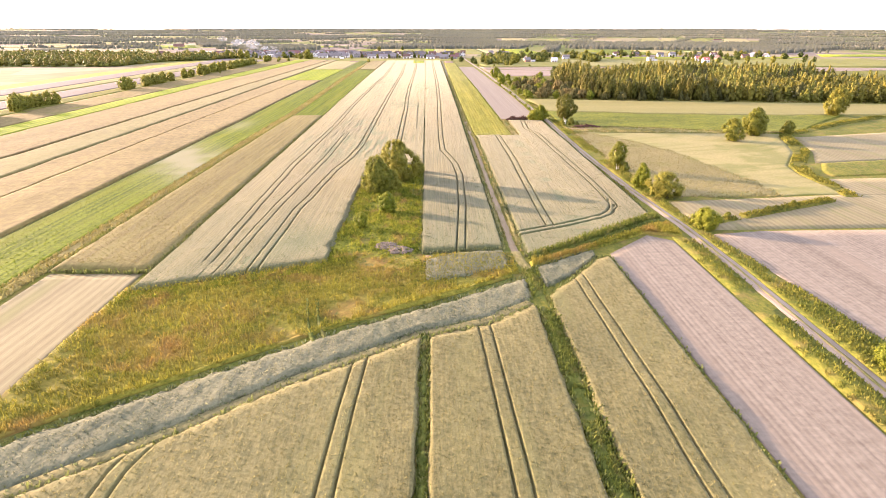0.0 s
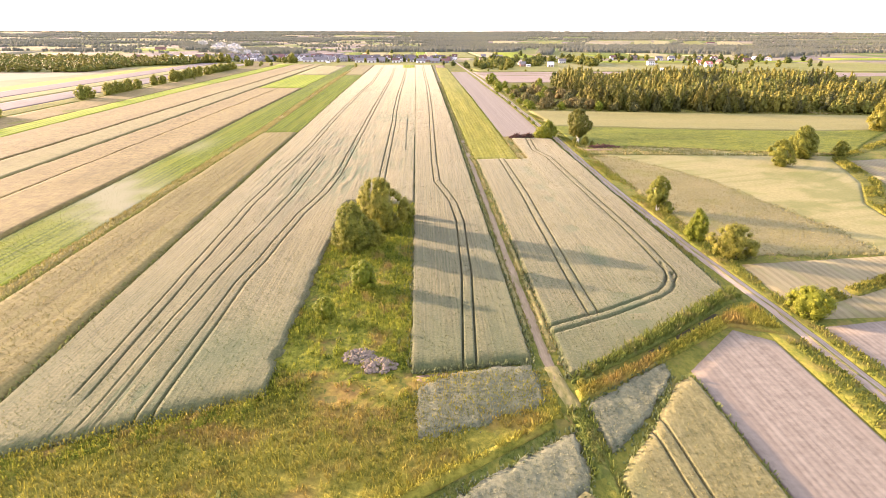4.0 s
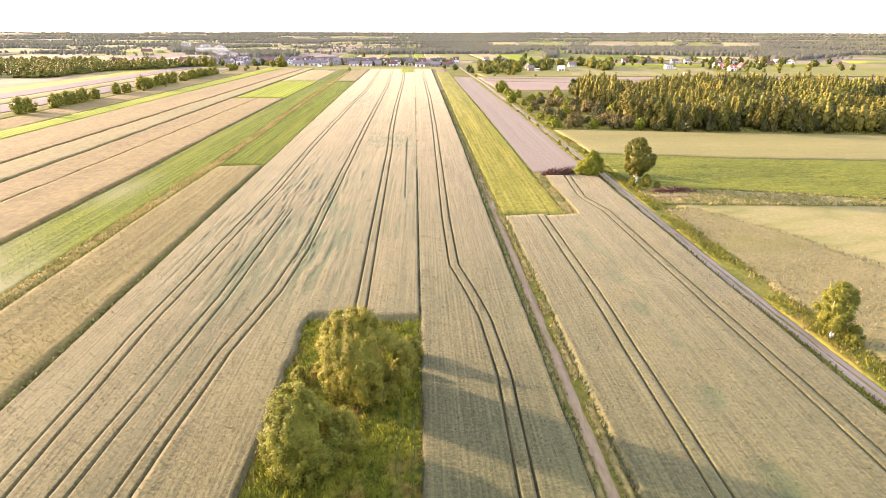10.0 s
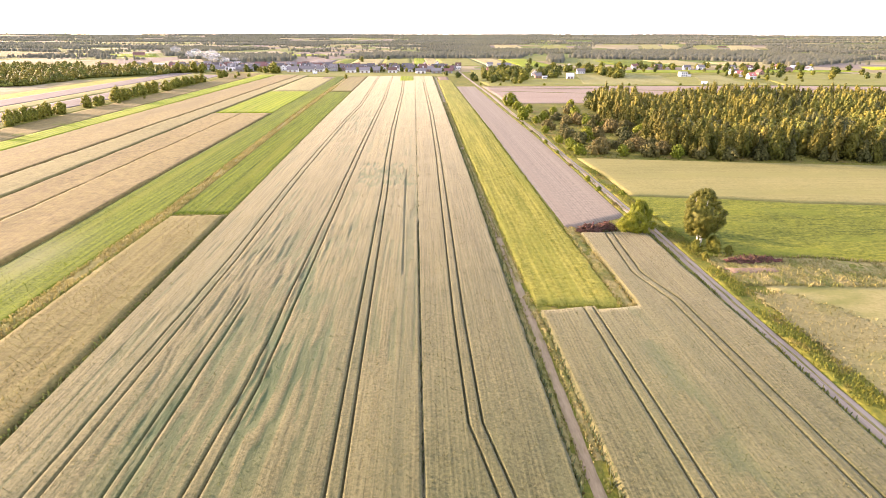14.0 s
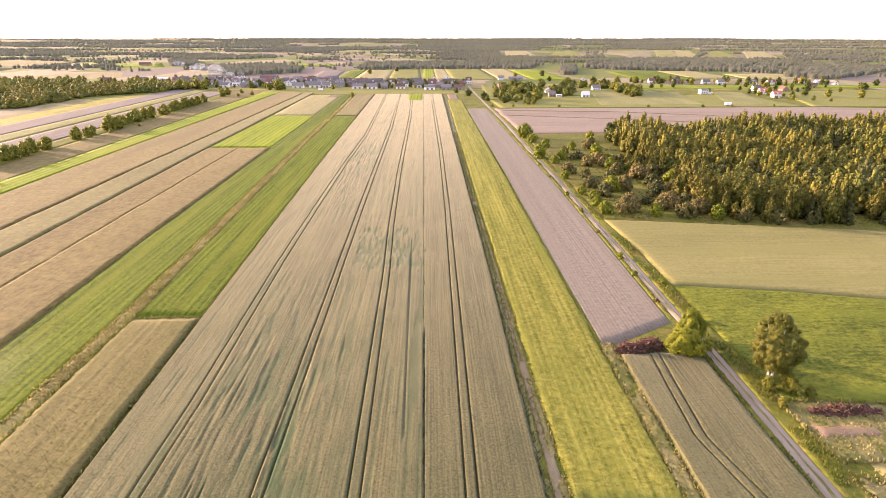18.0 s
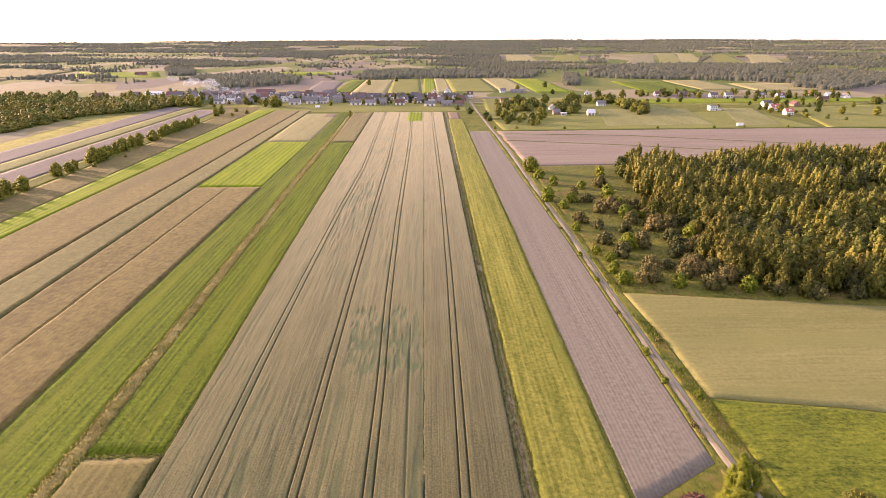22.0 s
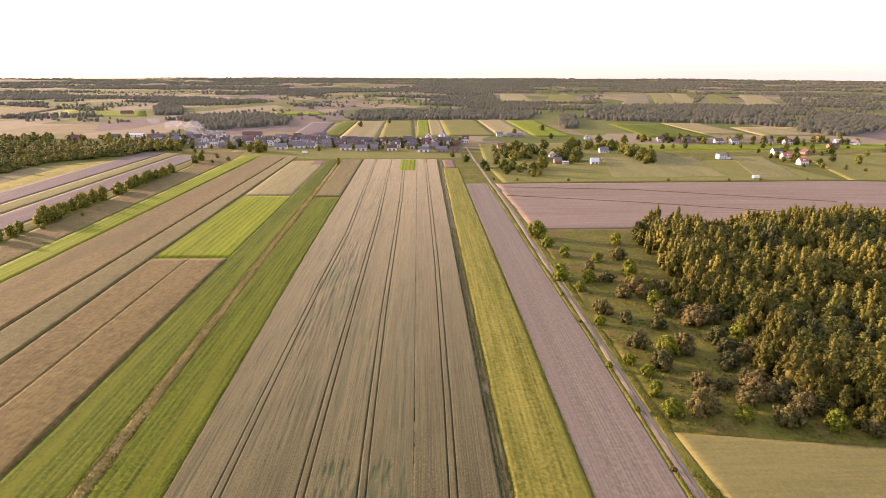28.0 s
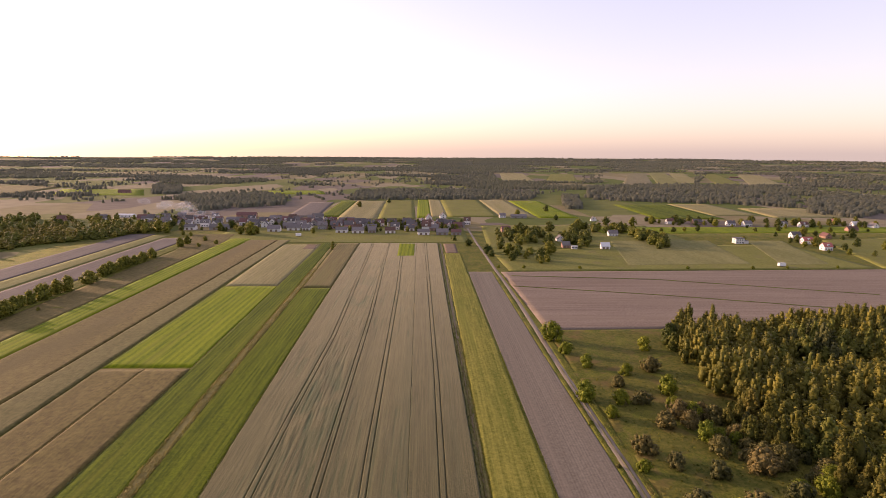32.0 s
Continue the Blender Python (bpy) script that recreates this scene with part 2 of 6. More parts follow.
def patchwork():
    """Distant farmland: parcels of grass, straw and tilled soil."""
    m = bpy.data.materials.new("far_farmland")
    m.use_nodes = True
    N, L = m.node_tree.nodes, m.node_tree.links
    b = N["Principled BSDF"]
    b.inputs["Roughness"].default_value, b.inputs["Specular IOR Level"].default_value = 0.95, 0.1
    co, mp, vo = N.new("ShaderNodeTexCoord"), N.new("ShaderNodeMapping"), N.new("ShaderNodeTexVoronoi")
    mp.inputs["Scale"].default_value = (1, 0.45, 0)
    vo.inputs["Scale"].default_value, vo.distance = 0.011, "MANHATTAN"
    L.new(co.outputs["Object"], mp.inputs[0])
    L.new(mp.outputs[0], vo.inputs["Vector"])
    sep = N.new("ShaderNodeSeparateColor")
    L.new(vo.outputs["Color"], sep.inputs[0])
    ramp = N.new("ShaderNodeValToRGB")
    ramp.color_ramp.interpolation = "CONSTANT"
    cols = ((0.0, (0.080, 0.100, 0.018)), (0.3, (0.168, 0.140, 0.064)), (0.5, (0.112, 0.120, 0.028)), (0.68, (0.200, 0.168, 0.096)), (0.85, (0.128, 0.104, 0.080)))
    ramp.color_ramp.elements[0].color = (*cols[0][1], 1)
    ramp.color_ramp.elements[1].position, ramp.color_ramp.elements[1].color = cols[1][0], (*cols[1][1], 1)
    for p, c in cols[2:]:
        ramp.color_ramp.elements.new(p).color = (*c, 1)
    L.new(sep.outputs[0], ramp.inputs[0])
    nz = N.new("ShaderNodeTexNoise")
    nz.inputs["Scale"].default_value, nz.inputs["Detail"].default_value = 0.05, 8
    L.new(co.outputs["Object"], nz.inputs["Vector"])
    mx = N.new("ShaderNodeMix")
    mx.data_type, mx.blend_type = "RGBA", "OVERLAY"
    mx.inputs[0].default_value = 0.35
    L.new(ramp.outputs[0], mx.inputs[6])
    L.new(nz.outputs[0], mx.inputs[7])
    L.new(mx.outputs[2], b.inputs["Base Color"])
    return m


FAR = patchwork()
LANE_WEEDS = mat("dry_lane_weeds", (0.128, 0.132, 0.033), (0.300, 0.247, 0.098), (0.105, 0.135, 0.022), 1.5, 0.15, (1, 0.4, 1), bump=0.8, dist=0.15, through_leaf=0.25, contrast=0.1)
FALLOW = mat("reddish_fallow", (0.092, 0.080, 0.022), (0.225, 0.172, 0.062), (0.100, 0.105, 0.018), 0.5, 0.02, (0.7, 0.25, 1), bump=0.8, dist=0.2, through_leaf=0.2, contrast=0.1, fleck=0.4)
PLOT = mat("greenish_grain_plot", (0.155, 0.155, 0.046), (0.280, 0.262, 0.098), (0.195, 0.182, 0.060), 0.8, 0.03, (1, 0.2, 1), bump=0.6, dist=0.15, through_leaf=0.25, contrast=0.12)
WHEAT_TEAL = mat("unripe_wheat", (0.087, 0.099, 0.056), (0.231, 0.227, 0.127), (0.124, 0.143, 0.084), 1.0, 0.05, (1.2, 0.25, 1), bump=1.0, dist=0.2, weed=(0.08, 0.11, 0.03), through_leaf=0.35, contrast=0.085, fleck=2.2, fuzz=0.1)
STRAW = mat("yellow_straw_crop", (0.104, 0.089, 0.028), (0.227, 0.191, 0.063), (0.171, 0.158, 0.044), 0.9, 0.04, (1.4, 0.05, 1), bump=0.9, dist=0.18, rows=(2.0, 0.012), weed=(0.10, 0.14, 0.03), through_leaf=0.3, contrast=0.09, fleck=1.8, fuzz=0.06)
# ---- mesh helpers ----
tuft_rng = np.random.default_rng(11)


def mesh_np(name, V, F, material, smooth=False, attr=None, normals=None, flat=False):
    V, F = np.asarray(V, float), np.asarray(F, int)
    me = bpy.data.meshes.new(name)
    me.vertices.add(len(V))
    me.vertices.foreach_set("co", V.ravel())
    k = F.shape[1]
    me.loops.add(F.size)
    me.loops.foreach_set("vertex_index", F.ravel())
    me.polygons.add(len(F))
    me.polygons.foreach_set("loop_start", np.arange(0, F.size, k))
    if smooth:
        me.polygons.foreach_set("use_smooth", np.ones(len(F), bool))
    if flat:
        me.polygons.foreach_set("use_smooth", np.zeros(len(F), bool))
    if attr is not None:
        a = me.attributes.new("weed", "FLOAT", "POINT")
        a.data.foreach_set("value", np.asarray(attr, np.float32))
    me.update(calc_edges=True)
    if normals is not None:
        me.polygons.foreach_set("use_smooth", np.ones(len(F), bool))
        me.normals_split_custom_set_from_vertices(np.asarray(normals, np.float32))
    me.materials.append(material)
    return me


def along(points, y):
    """x of a line that runs north through (y, x) points."""
    p = np.array(points, float)
    return np.interp(y, p[:, 0], p[:, 1])


def vnoise(x, y, scale, seed=0):
    """Smooth value noise on arrays, 0 to 1."""
    x, y = np.asarray(x) / scale + seed * 17.31, np.asarray(y) / scale + seed * 5.77
    xi, yi = np.floor(x), np.floor(y)
    fx, fy = x - xi, y - yi
    fx, fy = fx * fx * (3 - 2 * fx), fy * fy * (3 - 2 * fy)

    def h(a, b):
        v = np.sin(a * 127.1 + b * 311.7 + seed * 74.7) * 43758.5453
        return v - np.floor(v)
    return (h(xi, yi) * (1 - fx) + h(xi + 1, yi) * fx) * (1 - fy) + (h(xi, yi + 1) * (1 - fx) + h(xi + 1, yi + 1) * fx) * fy


def field(name, label, west, east, south, north, height, material, dx=2.0, dy=8.0, rough=0.12, ruts=(), cut=None,
          weeds=None, kind="stuff", category="field", rut=0.11, gauge=0.85, rowed=None, fine_y=None, tufts=None, fray=0.0, closed=None):
    """A crop as one sheet with standing edges: west, east are lines of (y, x); south, north lines of (x, y).
    ruts: lines of (y, x), or (y, x, how much of the crop still stands), along which a tractor has run.
    closed: the side, "w" or "e", and the y past which the crop meets its neighbour with no gap."""
    w, e = np.array(west, float), np.array(east, float)
    s, n = np.array(south, float), np.array(north, float)
    ym = (s[:, 1].mean() + n[:, 1].mean()) / 2
    width = abs(np.interp(ym, e[:, 0], e[:, 1]) - np.interp(ym, w[:, 0], w[:, 1]))
    length = n[:, 1].mean() - s[:, 1].mean()
    rl = [np.array(r, float) for r in ruts if not callable(r)]
    rl.sort(key=lambda r: np.interp(ym, r[:, 0], r[:, 1]))
    # columns: the two edges, and four to each wheel rut, which the sheet follows
    anchors, deep = [(w, 0.0)], [None]
    for r in rl:
        for gg in (-gauge, gauge):
            for o in (-rut - 0.06, -rut, rut, rut + 0.06):
                anchors.append((r, gg + o))
                deep.append(r if abs(o) <= rut else None)
    anchors.append((e, 0.0))
    deep.append(None)
    at_mid = [np.interp(ym, q[:, 0], q[:, 1]) + o for q, o in anchors]
    spec = []
    for k in range(len(anchors) - 1):
        m = max(1, int(round((at_mid[k + 1] - at_mid[k]) / dx))) if k == len(anchors) - 2 or deep[k] is None or deep[k + 1] is None else 1
        if deep[k] is not None or deep[k + 1] is not None:
            m = 1
        spec += [(k, i / m) for i in range(m)]
    spec.append((len(anchors) - 2, 1.0))
    if fine_y:
        a = np.arange(0, fine_y[0], fine_y[1])
        tt = np.concatenate([a, np.linspace(fine_y[0], length, max(2, int((length - fine_y[0]) / dy)))]) / length
    else:
        tt = np.linspace(0, 1, max(2, int(length / dy) + 1))
    S, T = np.meshgrid(np.arange(len(spec)), tt)
    Y = s[:, 1].mean() + T * length
    for _ in range(4):
        X = np.empty_like(Y)
        for c, (k, f) in enumerate(spec):
            (qa, oa), (qb, ob) = anchors[k], anchors[k + 1]
            X[:, c] = (np.interp(Y[:, c], qa[:, 0], qa[:, 1]) + oa) * (1 - f) + (np.interp(Y[:, c], qb[:, 0], qb[:, 1]) + ob) * f
        y0, y1 = np.interp(X, s[:, 0], s[:, 1]), np.interp(X, n[:, 0], n[:, 1])
        Y = y0 + T * (y1 - y0)
    Z = np.full_like(X, height) + rough * (vnoise(X, Y, 9, 1) - 0.5) * 1.6 + rough * (vnoise(X, Y, 2.6, 2) - 0.5) * 0.5 + (rough * (vnoise(X, Y, 0.7, 3) - 0.5) if dy < 0.7 else 0.0)
    if rowed:
        Z += rowed[1] * np.sin(X * 2 * math.pi / rowed[0])
    if ym > 1000:
        Z += ground_height(X, Y)
    weed = np.zeros_like(X)
    for c, (k, f) in enumerate(spec):
        r = deep[k] if f == 0 else None
        if r is not None:
            on = (Y[:, c] >= r[0, 0]) & (Y[:, c] <= r[-1, 0])
            left = r[0, 2] if r.shape[1] > 2 else 0.3
            left = left + (0.82 - left) * np.clip((Y[:, c] - 280) / 420, 0, 1) + 0.25 * (vnoise(Y[:, c], Y[:, c] * 0 + c, 14, 33) - 0.5)
            Z[:, c] = np.where(on, height * np.clip(left, 0.25, 0.95) + 0.02, Z[:, c])
    for r in ruts:
        if callable(r):
            w_ = r(X, Y)
            Z = Z * (1 - w_) + height * 0.32 * w_
    if weeds:
        weed = np.clip(weeds(X, Y), 0, 1)
        Z = Z - 0.14 * height * weed
    if cut is not None:
        Z = np.where(cut(X, Y), -0.4, Z)
    edge = np.zeros(X.shape, bool)
    edge[0, :] = edge[-1, :] = edge[:, 0] = edge[:, -1] = True
    if closed:
        side = 0 if closed[0] == "w" else -1
        edge[:, side] &= Y[:, side] < closed[1]
    Z = np.where(edge & (Z > 0), Z * (0.1 + 0.5 * vnoise(X, Y, 0.9, 8)), Z)
    if fray:
        push = fray * (vnoise(X, Y, 1.3, 12) + 0.8 * vnoise(X, Y, 0.45, 13) - 0.7)
        X[:, 0] -= push[:, 0]
        X[:, -1] += push[:, -1]
        Y[0] -= push[0]
        Y[-1] += push[-1]
    rows_, cols = X.shape
    V = np.stack([X, Y, Z], 2).reshape(-1, 3)
    idx = np.arange(rows_ * cols).reshape(rows_, cols)
    F = np.stack([idx[:-1, :-1], idx[:-1, 1:], idx[1:, 1:], idx[1:, :-1]], 2).reshape(-1, 4)
    # standing edges
    ring = np.concatenate([idx[0, :-1], idx[:-1, -1], idx[-1, :0:-1], idx[:0:-1, 0]])
    base = V[ring].copy()
    base[:, 2] = -0.3
    k = len(V) + np.arange(len(ring))
    F2 = np.stack([ring, k, np.roll(k, -1), np.roll(ring, -1)], 1)
    V, F, wd = np.concatenate([V, base]), np.concatenate([F, F2]), np.concatenate([weed.ravel(), np.full(len(ring), 0.7)])
    if tufts:
        # standing ears and blades: density, width, height, southern and northern limit
        dens, tw, th, ya, yb = tufts
        pick = np.arange(rows_ - 1)
        cell = (Z[:-1, :-1] > height * 0.55) * np.clip((yb - Y[:-1, :-1]) / (0.6 * (yb - ya)), 0, 1) * (Y[:-1, :-1] > ya)
        area = np.abs((X[:-1, 1:] - X[:-1, :-1]) * (Y[1:, :-1] - Y[:-1, :-1])) * cell
        n = int(area.sum() * dens)
        c = tuft_rng.choice(area.size, n, p=(area / area.sum()).ravel())
        i, j = np.divmod(c, cols - 1)
        a, b_ = tuft_rng.random(n), tuft_rng.random(n)
        px = X[i, j] * (1 - a) + X[i, j + 1] * a
        py = Y[i, j] * (1 - b_) + Y[i + 1, j] * b_
        pz = np.minimum(np.minimum(Z[i, j], Z[i, j + 1]), np.minimum(Z[i + 1, j], Z[i + 1, j + 1]))
        big = np.ones(n)
        if fray:
            # ragged stalks along the border
            pq = V[ring]
            run = np.hypot(*(np.roll(pq, -1, 0) - pq)[:, :2].T)
            keep = (pq[:, 1] > ya) & (pq[:, 1] < yb) & (pq[:, 2] > 0)
            m_ = int(min((run * keep).sum() * 7, 7000))
            q = tuft_rng.choice(len(pq), m_, p=run * keep / (run * keep).sum())
            f_ = tuft_rng.random((m_, 1))
            at_ = pq[q] * (1 - f_) + np.roll(pq, -1, 0)[q] * f_ + np.c_[tuft_rng.normal(0, 0.12 + fray * 0.3, (m_, 2)), np.zeros(m_)]
            px, py, pz = np.r_[px, at_[:, 0]], np.r_[py, at_[:, 1]], np.r_[pz, np.full(m_, 0.1)]
            i, j = np.r_[i, np.zeros(m_, int)], np.r_[j, np.zeros(m_, int)]
            big = np.r_[big, np.full(m_, max(1.5, height * 0.75 / th))]
            n += m_
        ang = tuft_rng.uniform(0, np.pi, n)
        w2 = tw * np.minimum(big, 2.2) * tuft_rng.uniform(0.5, 1.3, n) / 2
        hh = th * big * tuft_rng.uniform(0.5, 1.3, n)
        dx_, dy_ = np.cos(ang) * w2, np.sin(ang) * w2
        lx, ly = tuft_rng.normal(0, 0.35, n) * hh, tuft_rng.normal(0, 0.35, n) * hh
        Q = np.stack([np.stack([px - dx_, py - dy_, pz - 0.1], 1), np.stack([px + dx_, py + dy_, pz - 0.1], 1),
                      np.stack([px + dx_ * 0.7 + lx, py + dy_ * 0.7 + ly, pz + hh * tuft_rng.uniform(0.7, 1.1, n)], 1),
                      np.stack([px - dx_ * 0.7 + lx, py - dy_ * 0.7 + ly, pz + hh], 1)], 1).reshape(-1, 3)
        F = np.concatenate([F, np.arange(4 * n).reshape(n, 4) + len(V)])
        V = np.concatenate([V, Q])
        wd = np.concatenate([wd, np.repeat(np.where(big > 1, 0.6, weed[i, j]), 4)])
    me = mesh_np(name, V, F, material, attr=wd)
    return tagged(new(name, me), label, category, kind=kind)


def ribbon(name, label, line, width, material, z=0.06, kind="structure", category="road", edge=0.3, step=3.0, crown=0.0):
    """A track along (x, y) points, with uneven edges."""
    p = np.array(line, float)
    seg = np.hypot(*np.diff(p, axis=0).T)
    d = np.concatenate([[0], np.cumsum(seg)])
    q = np.arange(0, d[-1] + step * 0.5, step)
    x, y = np.interp(q, d, p[:, 0]), np.interp(q, d, p[:, 1])
    tx, ty = np.gradient(x), np.gradient(y)
    ln = np.hypot(tx, ty)
    nx_, ny_ = ty / ln, -tx / ln
    offs = np.array([-1, -0.8, -0.3, 0, 0.3, 0.8, 1]) * width / 2
    zz = np.array([-0.15, z, z - 0.03, z + 0.05, z - 0.03, z, -0.15])
    V = []
    for i in range(len(x)):
        for j, o in enumerate(offs):
            w = o + (edge * (noise.noise((x[i] * 0.31 + j, y[i] * 0.31, j * 3.1))) if j in (0, 1, 5, 6) else 0)
            V.append((x[i] + nx_[i] * w, y[i] + ny_[i] * w, zz[j]))
    k = len(offs)
    F = [(i * k + j, i * k + j + 1, (i + 1) * k + j + 1, (i + 1) * k + j) for i in range(len(x) - 1) for j in range(k - 1)]
    return tagged(new(name, mesh_np(name, V, F, material)), label, category, kind=kind)


def part(name, me, parent, label=""):
    ob = new(name, me)
    ob.parent = parent
    if label:
        ob["label"] = label
    return ob
# ---- ground and fields ----
def ground_height(x, y):
    """Level farmland that swells far off into low wooded hills."""
    r = np.hypot(x, y - 150)
    k = np.clip((r - 1500) / 3300, 0, 1)
    return k * k * (33 + 12 * (vnoise(x, y, 1400, 3) - 0.5))


def build_ground():
    rings = np.concatenate([np.linspace(0, 1500, 31), np.linspace(1550, 4930, 60)])
    ang = np.linspace(0, 2 * np.pi, 161)[:-1]
    Rr, A = np.meshgrid(rings[1:], ang, indexing="ij")
    X, Y = Rr * np.sin(A), 150 + Rr * np.cos(A)
    Z = ground_height(X, Y)
    V = np.concatenate([[(0, 150, 0)], np.stack([X, Y, Z], 2).reshape(-1, 3)])
    n = len(ang)
    F = []
    for i in range(len(rings) - 2):
        for j in range(n):
            a, b = 1 + i * n + j, 1 + i * n + (j + 1) % n
            F.append((a, b, b + n, a + n))
    first = [(0, 1 + (j + 1) % n, 1 + j, 1 + j) for j in range(n)]
    me = bpy.data.meshes.new("ground")
    me.from_pydata([tuple(v) for v in V], [], [f[:3] for f in first] + [f[::-1] for f in F])
    me.materials.append(GROUND)
    tagged(new("ground", me), "grassy farmland reaching the hazy wooded horizon", "ground", kind="structure")


GROUND = FAR
build_ground()
MID = [(60, -1.9), (182, -2.9), (290, -3.9), (743, -8.4), (822, -9.0)]      # seam between the two wheat parcels
LANE_W = [(100, 13.4), (250, 13.0), (321, 13.0), (743, 10.4), (822, 10.0)]
LANE_E = [(100, 17.6), (228, 17.3), (240, 16.4), (379, 15.2), (743, 14.6), (822, 14.2)]
A_EDGE = [(60, -47.5), (88, -48.7), (180, -50.5), (292, -52.5), (402, -54.8), (537, -57.0), (822, -60.0)]
ROAD = [(10, 52.8), (60, 53.2), (100, 54.1), (121, 53.9), (145, 52.5), (190, 51.6), (230, 51.9), (265, 52.7), (280, 52.9), (300, 52.4), (340, 52.6), (368, 52.4), (425, 52.8), (470, 52.0), (505, 51.4), (560, 51.3), (600, 50.9), (650, 50.1), (697, 48.8), (760, 47.6), (820, 46.0), (930, 45.0)]
PATH_X = [(30, -69), (260, -70), (297, -69.7), (374, -71.8), (486, -75), (661, -78.6), (822, -82.5)]
G_EDGE = [(30, -87), (285, -88), (350, -89.4), (503, -90.5), (649, -92), (822, -94)]


def faint(line, left):
    """A rut in which that share of the crop still stands."""
    return [(y, x, left) for y, x in line]


def off(line, d):
    return [(y, x + d) for y, x in line]


def south_green(X, Y):
    """Greener, unripe stalks towards the southern headland."""
    return (0.45 * np.clip((152 - Y) / 45, 0, 1) + 0.22 * np.clip((270 - Y) / 70, 0, 1)) * (0.35 + 0.65 * vnoise(X, Y * 0.25, 2.0, 30))


def dry_patches(X, Y):
    """Reddish dry grass, thickest in the middle of the meadow and below the rubble."""
    spread = np.exp(-(((X + 30) / 16) ** 2 + ((Y - 76) / 9) ** 2)) + np.exp(-(((X + 8) / 8) ** 2 + ((Y - 96) / 7) ** 2)) + 0.5 * np.exp(-(((X + 44) / 8) ** 2 + ((Y - 66) / 9) ** 2))
    return 0.42 * np.clip(spread, 0, 1) * np.clip((vnoise(X, Y, 2.4, 40) + 1.1 * vnoise(X, Y, 0.6, 41) - 0.85) / 0.4, 0, 1)


def main_weeds(X, Y):
    a = (np.abs(X + 14.6 + 0.05 * (Y - 338)) < 8.6 + 1.2 * vnoise(Y, Y, 2.2, 25)) & (Y > 318 + 6 * vnoise(X, X, 1.1, 4)) & (Y < 360 - 14 * vnoise(X, X, 1.3, 5))
    b = 0.62 * np.exp(-(((X + 26) / 11) ** 2 + ((Y - 252) / 30) ** 2)) * (vnoise(X, Y * 0.12, 0.7, 26) > 0.5) * (vnoise(X, Y * 0.2, 3.5, 27) > 0.4)
    c = np.exp(-(((X + 36) / 8) ** 2 + ((Y - 470) / 40) ** 2)) * (vnoise(X, Y * 0.3, 3, 7) > 0.55)
    d = np.exp(-(((X + 27) / 6) ** 2 + ((Y - 110) / 10) ** 2))
    e = np.exp(-(((X + 38) / 6) ** 2 + ((Y - 620) / 40) ** 2)) * (vnoise(X, Y * 0.4, 5, 8) > 0.5)
    f = np.exp(-(((X + 24) / 8) ** 2 + ((Y - 212) / 26) ** 2)) * 1.3 * (vnoise(X, Y * 0.05, 0.55, 21) > 0.5)
    g = np.exp(-(((X + 34) / 5) ** 2 + ((Y - 200) / 24) ** 2)) * (vnoise(X, Y * 0.09, 0.7, 22) > 0.55)
    h = 0.4 * (vnoise(X, Y * 0.03, 0.6, 23) > 0.72) * (vnoise(X, Y * 0.5, 26, 24) > 0.42)
    k = 0.5 * np.clip((150 - Y) / 55, 0, 1) * (0.35 + 0.65 * vnoise(X, Y * 0.25, 2.0, 29))
    return k + a * (0.12 + 0.88 * (vnoise(X, Y * 0.16, 0.6, 5) > 0.45)) * (0.45 + 0.55 * vnoise(X, Y, 4, 28)) * 0.95 + b + c * 0.7 + d * 0.5 + e * 0.6 + f * 0.75 + g * 0.6 + h


def gap_row(X, Y):
    """One row that the drill missed."""
    return 0.35 * (Y > 250) * (Y < 345) * np.clip((0.22 - np.abs(X + 7.3 + 0.014 * (Y - 290))) / 0.1, 0, 1)


def lodged(X, Y):
    """Streaks of stalks laid over by wind, aslant to the rows, in a few stretches of the field."""
    u = X + 0.06 * Y + 3.0 * vnoise(X, Y, 26, 34)
    streak = np.clip((vnoise(u, Y * 0.045, 0.45, 35) - 0.6) / 0.2, 0, 1)
    where = np.exp(-(((X + 33) / 14) ** 2 + ((Y - 250) / 60) ** 2)) + np.exp(-(((X + 36) / 13) ** 2 + ((Y - 480) / 90) ** 2))
    return 0.24 * streak * np.clip(where * (0.4 + vnoise(X, Y * 0.4, 9, 36)), 0, 1)


T1 = [[(182, -12.0), (219, -12.6), (265, -13.2), (317, -13.9), (356, -15.1), (437, -16.4), (632, -17.5), (820, -21)]]
field("wheat_field", "pale ripening wheat with tractor ruts and greener weedy patches", A_EDGE, off(MID, -0.06),
      [(-49, 87.5), (-19.5, 100), (0, 101)], [(-62, 820), (0, 820)], 0.85, WHEAT, 0.25, 4.0, 0.14,
      ruts=[T1[0],
            faint([(88, -31.5), (109, -31.5), (133, -31.5), (143, -30.5), (173, -29), (192, -26.5), (214, -25.6), (280, -26.2), (394, -27.4), (579, -28.6), (820, -34)], 0.25),
            faint([(100, -40.5), (180, -42.7), (260, -42.0), (325, -43.2), (390, -43.4), (460, -43.2), (544, -42.0), (820, -48)], 0.58),
            faint([(95, -36.8), (119, -36.9), (135, -36.6), (190, -34.6), (240, -34.4)], 0.7), lodged, gap_row],
      cut=lambda X, Y: (X > -19.6 + 1.1 * (vnoise(Y, Y, 1.7, 9) - 0.5) + 0.5 * (vnoise(Y, Y, 4.1, 10) - 0.5)) & (Y < 182.5), weeds=main_weeds, fine_y=(330, 1.5), tufts=(3.6, 0.11, 0.17, 80, 500), fray=0.35, closed=("e", 285))
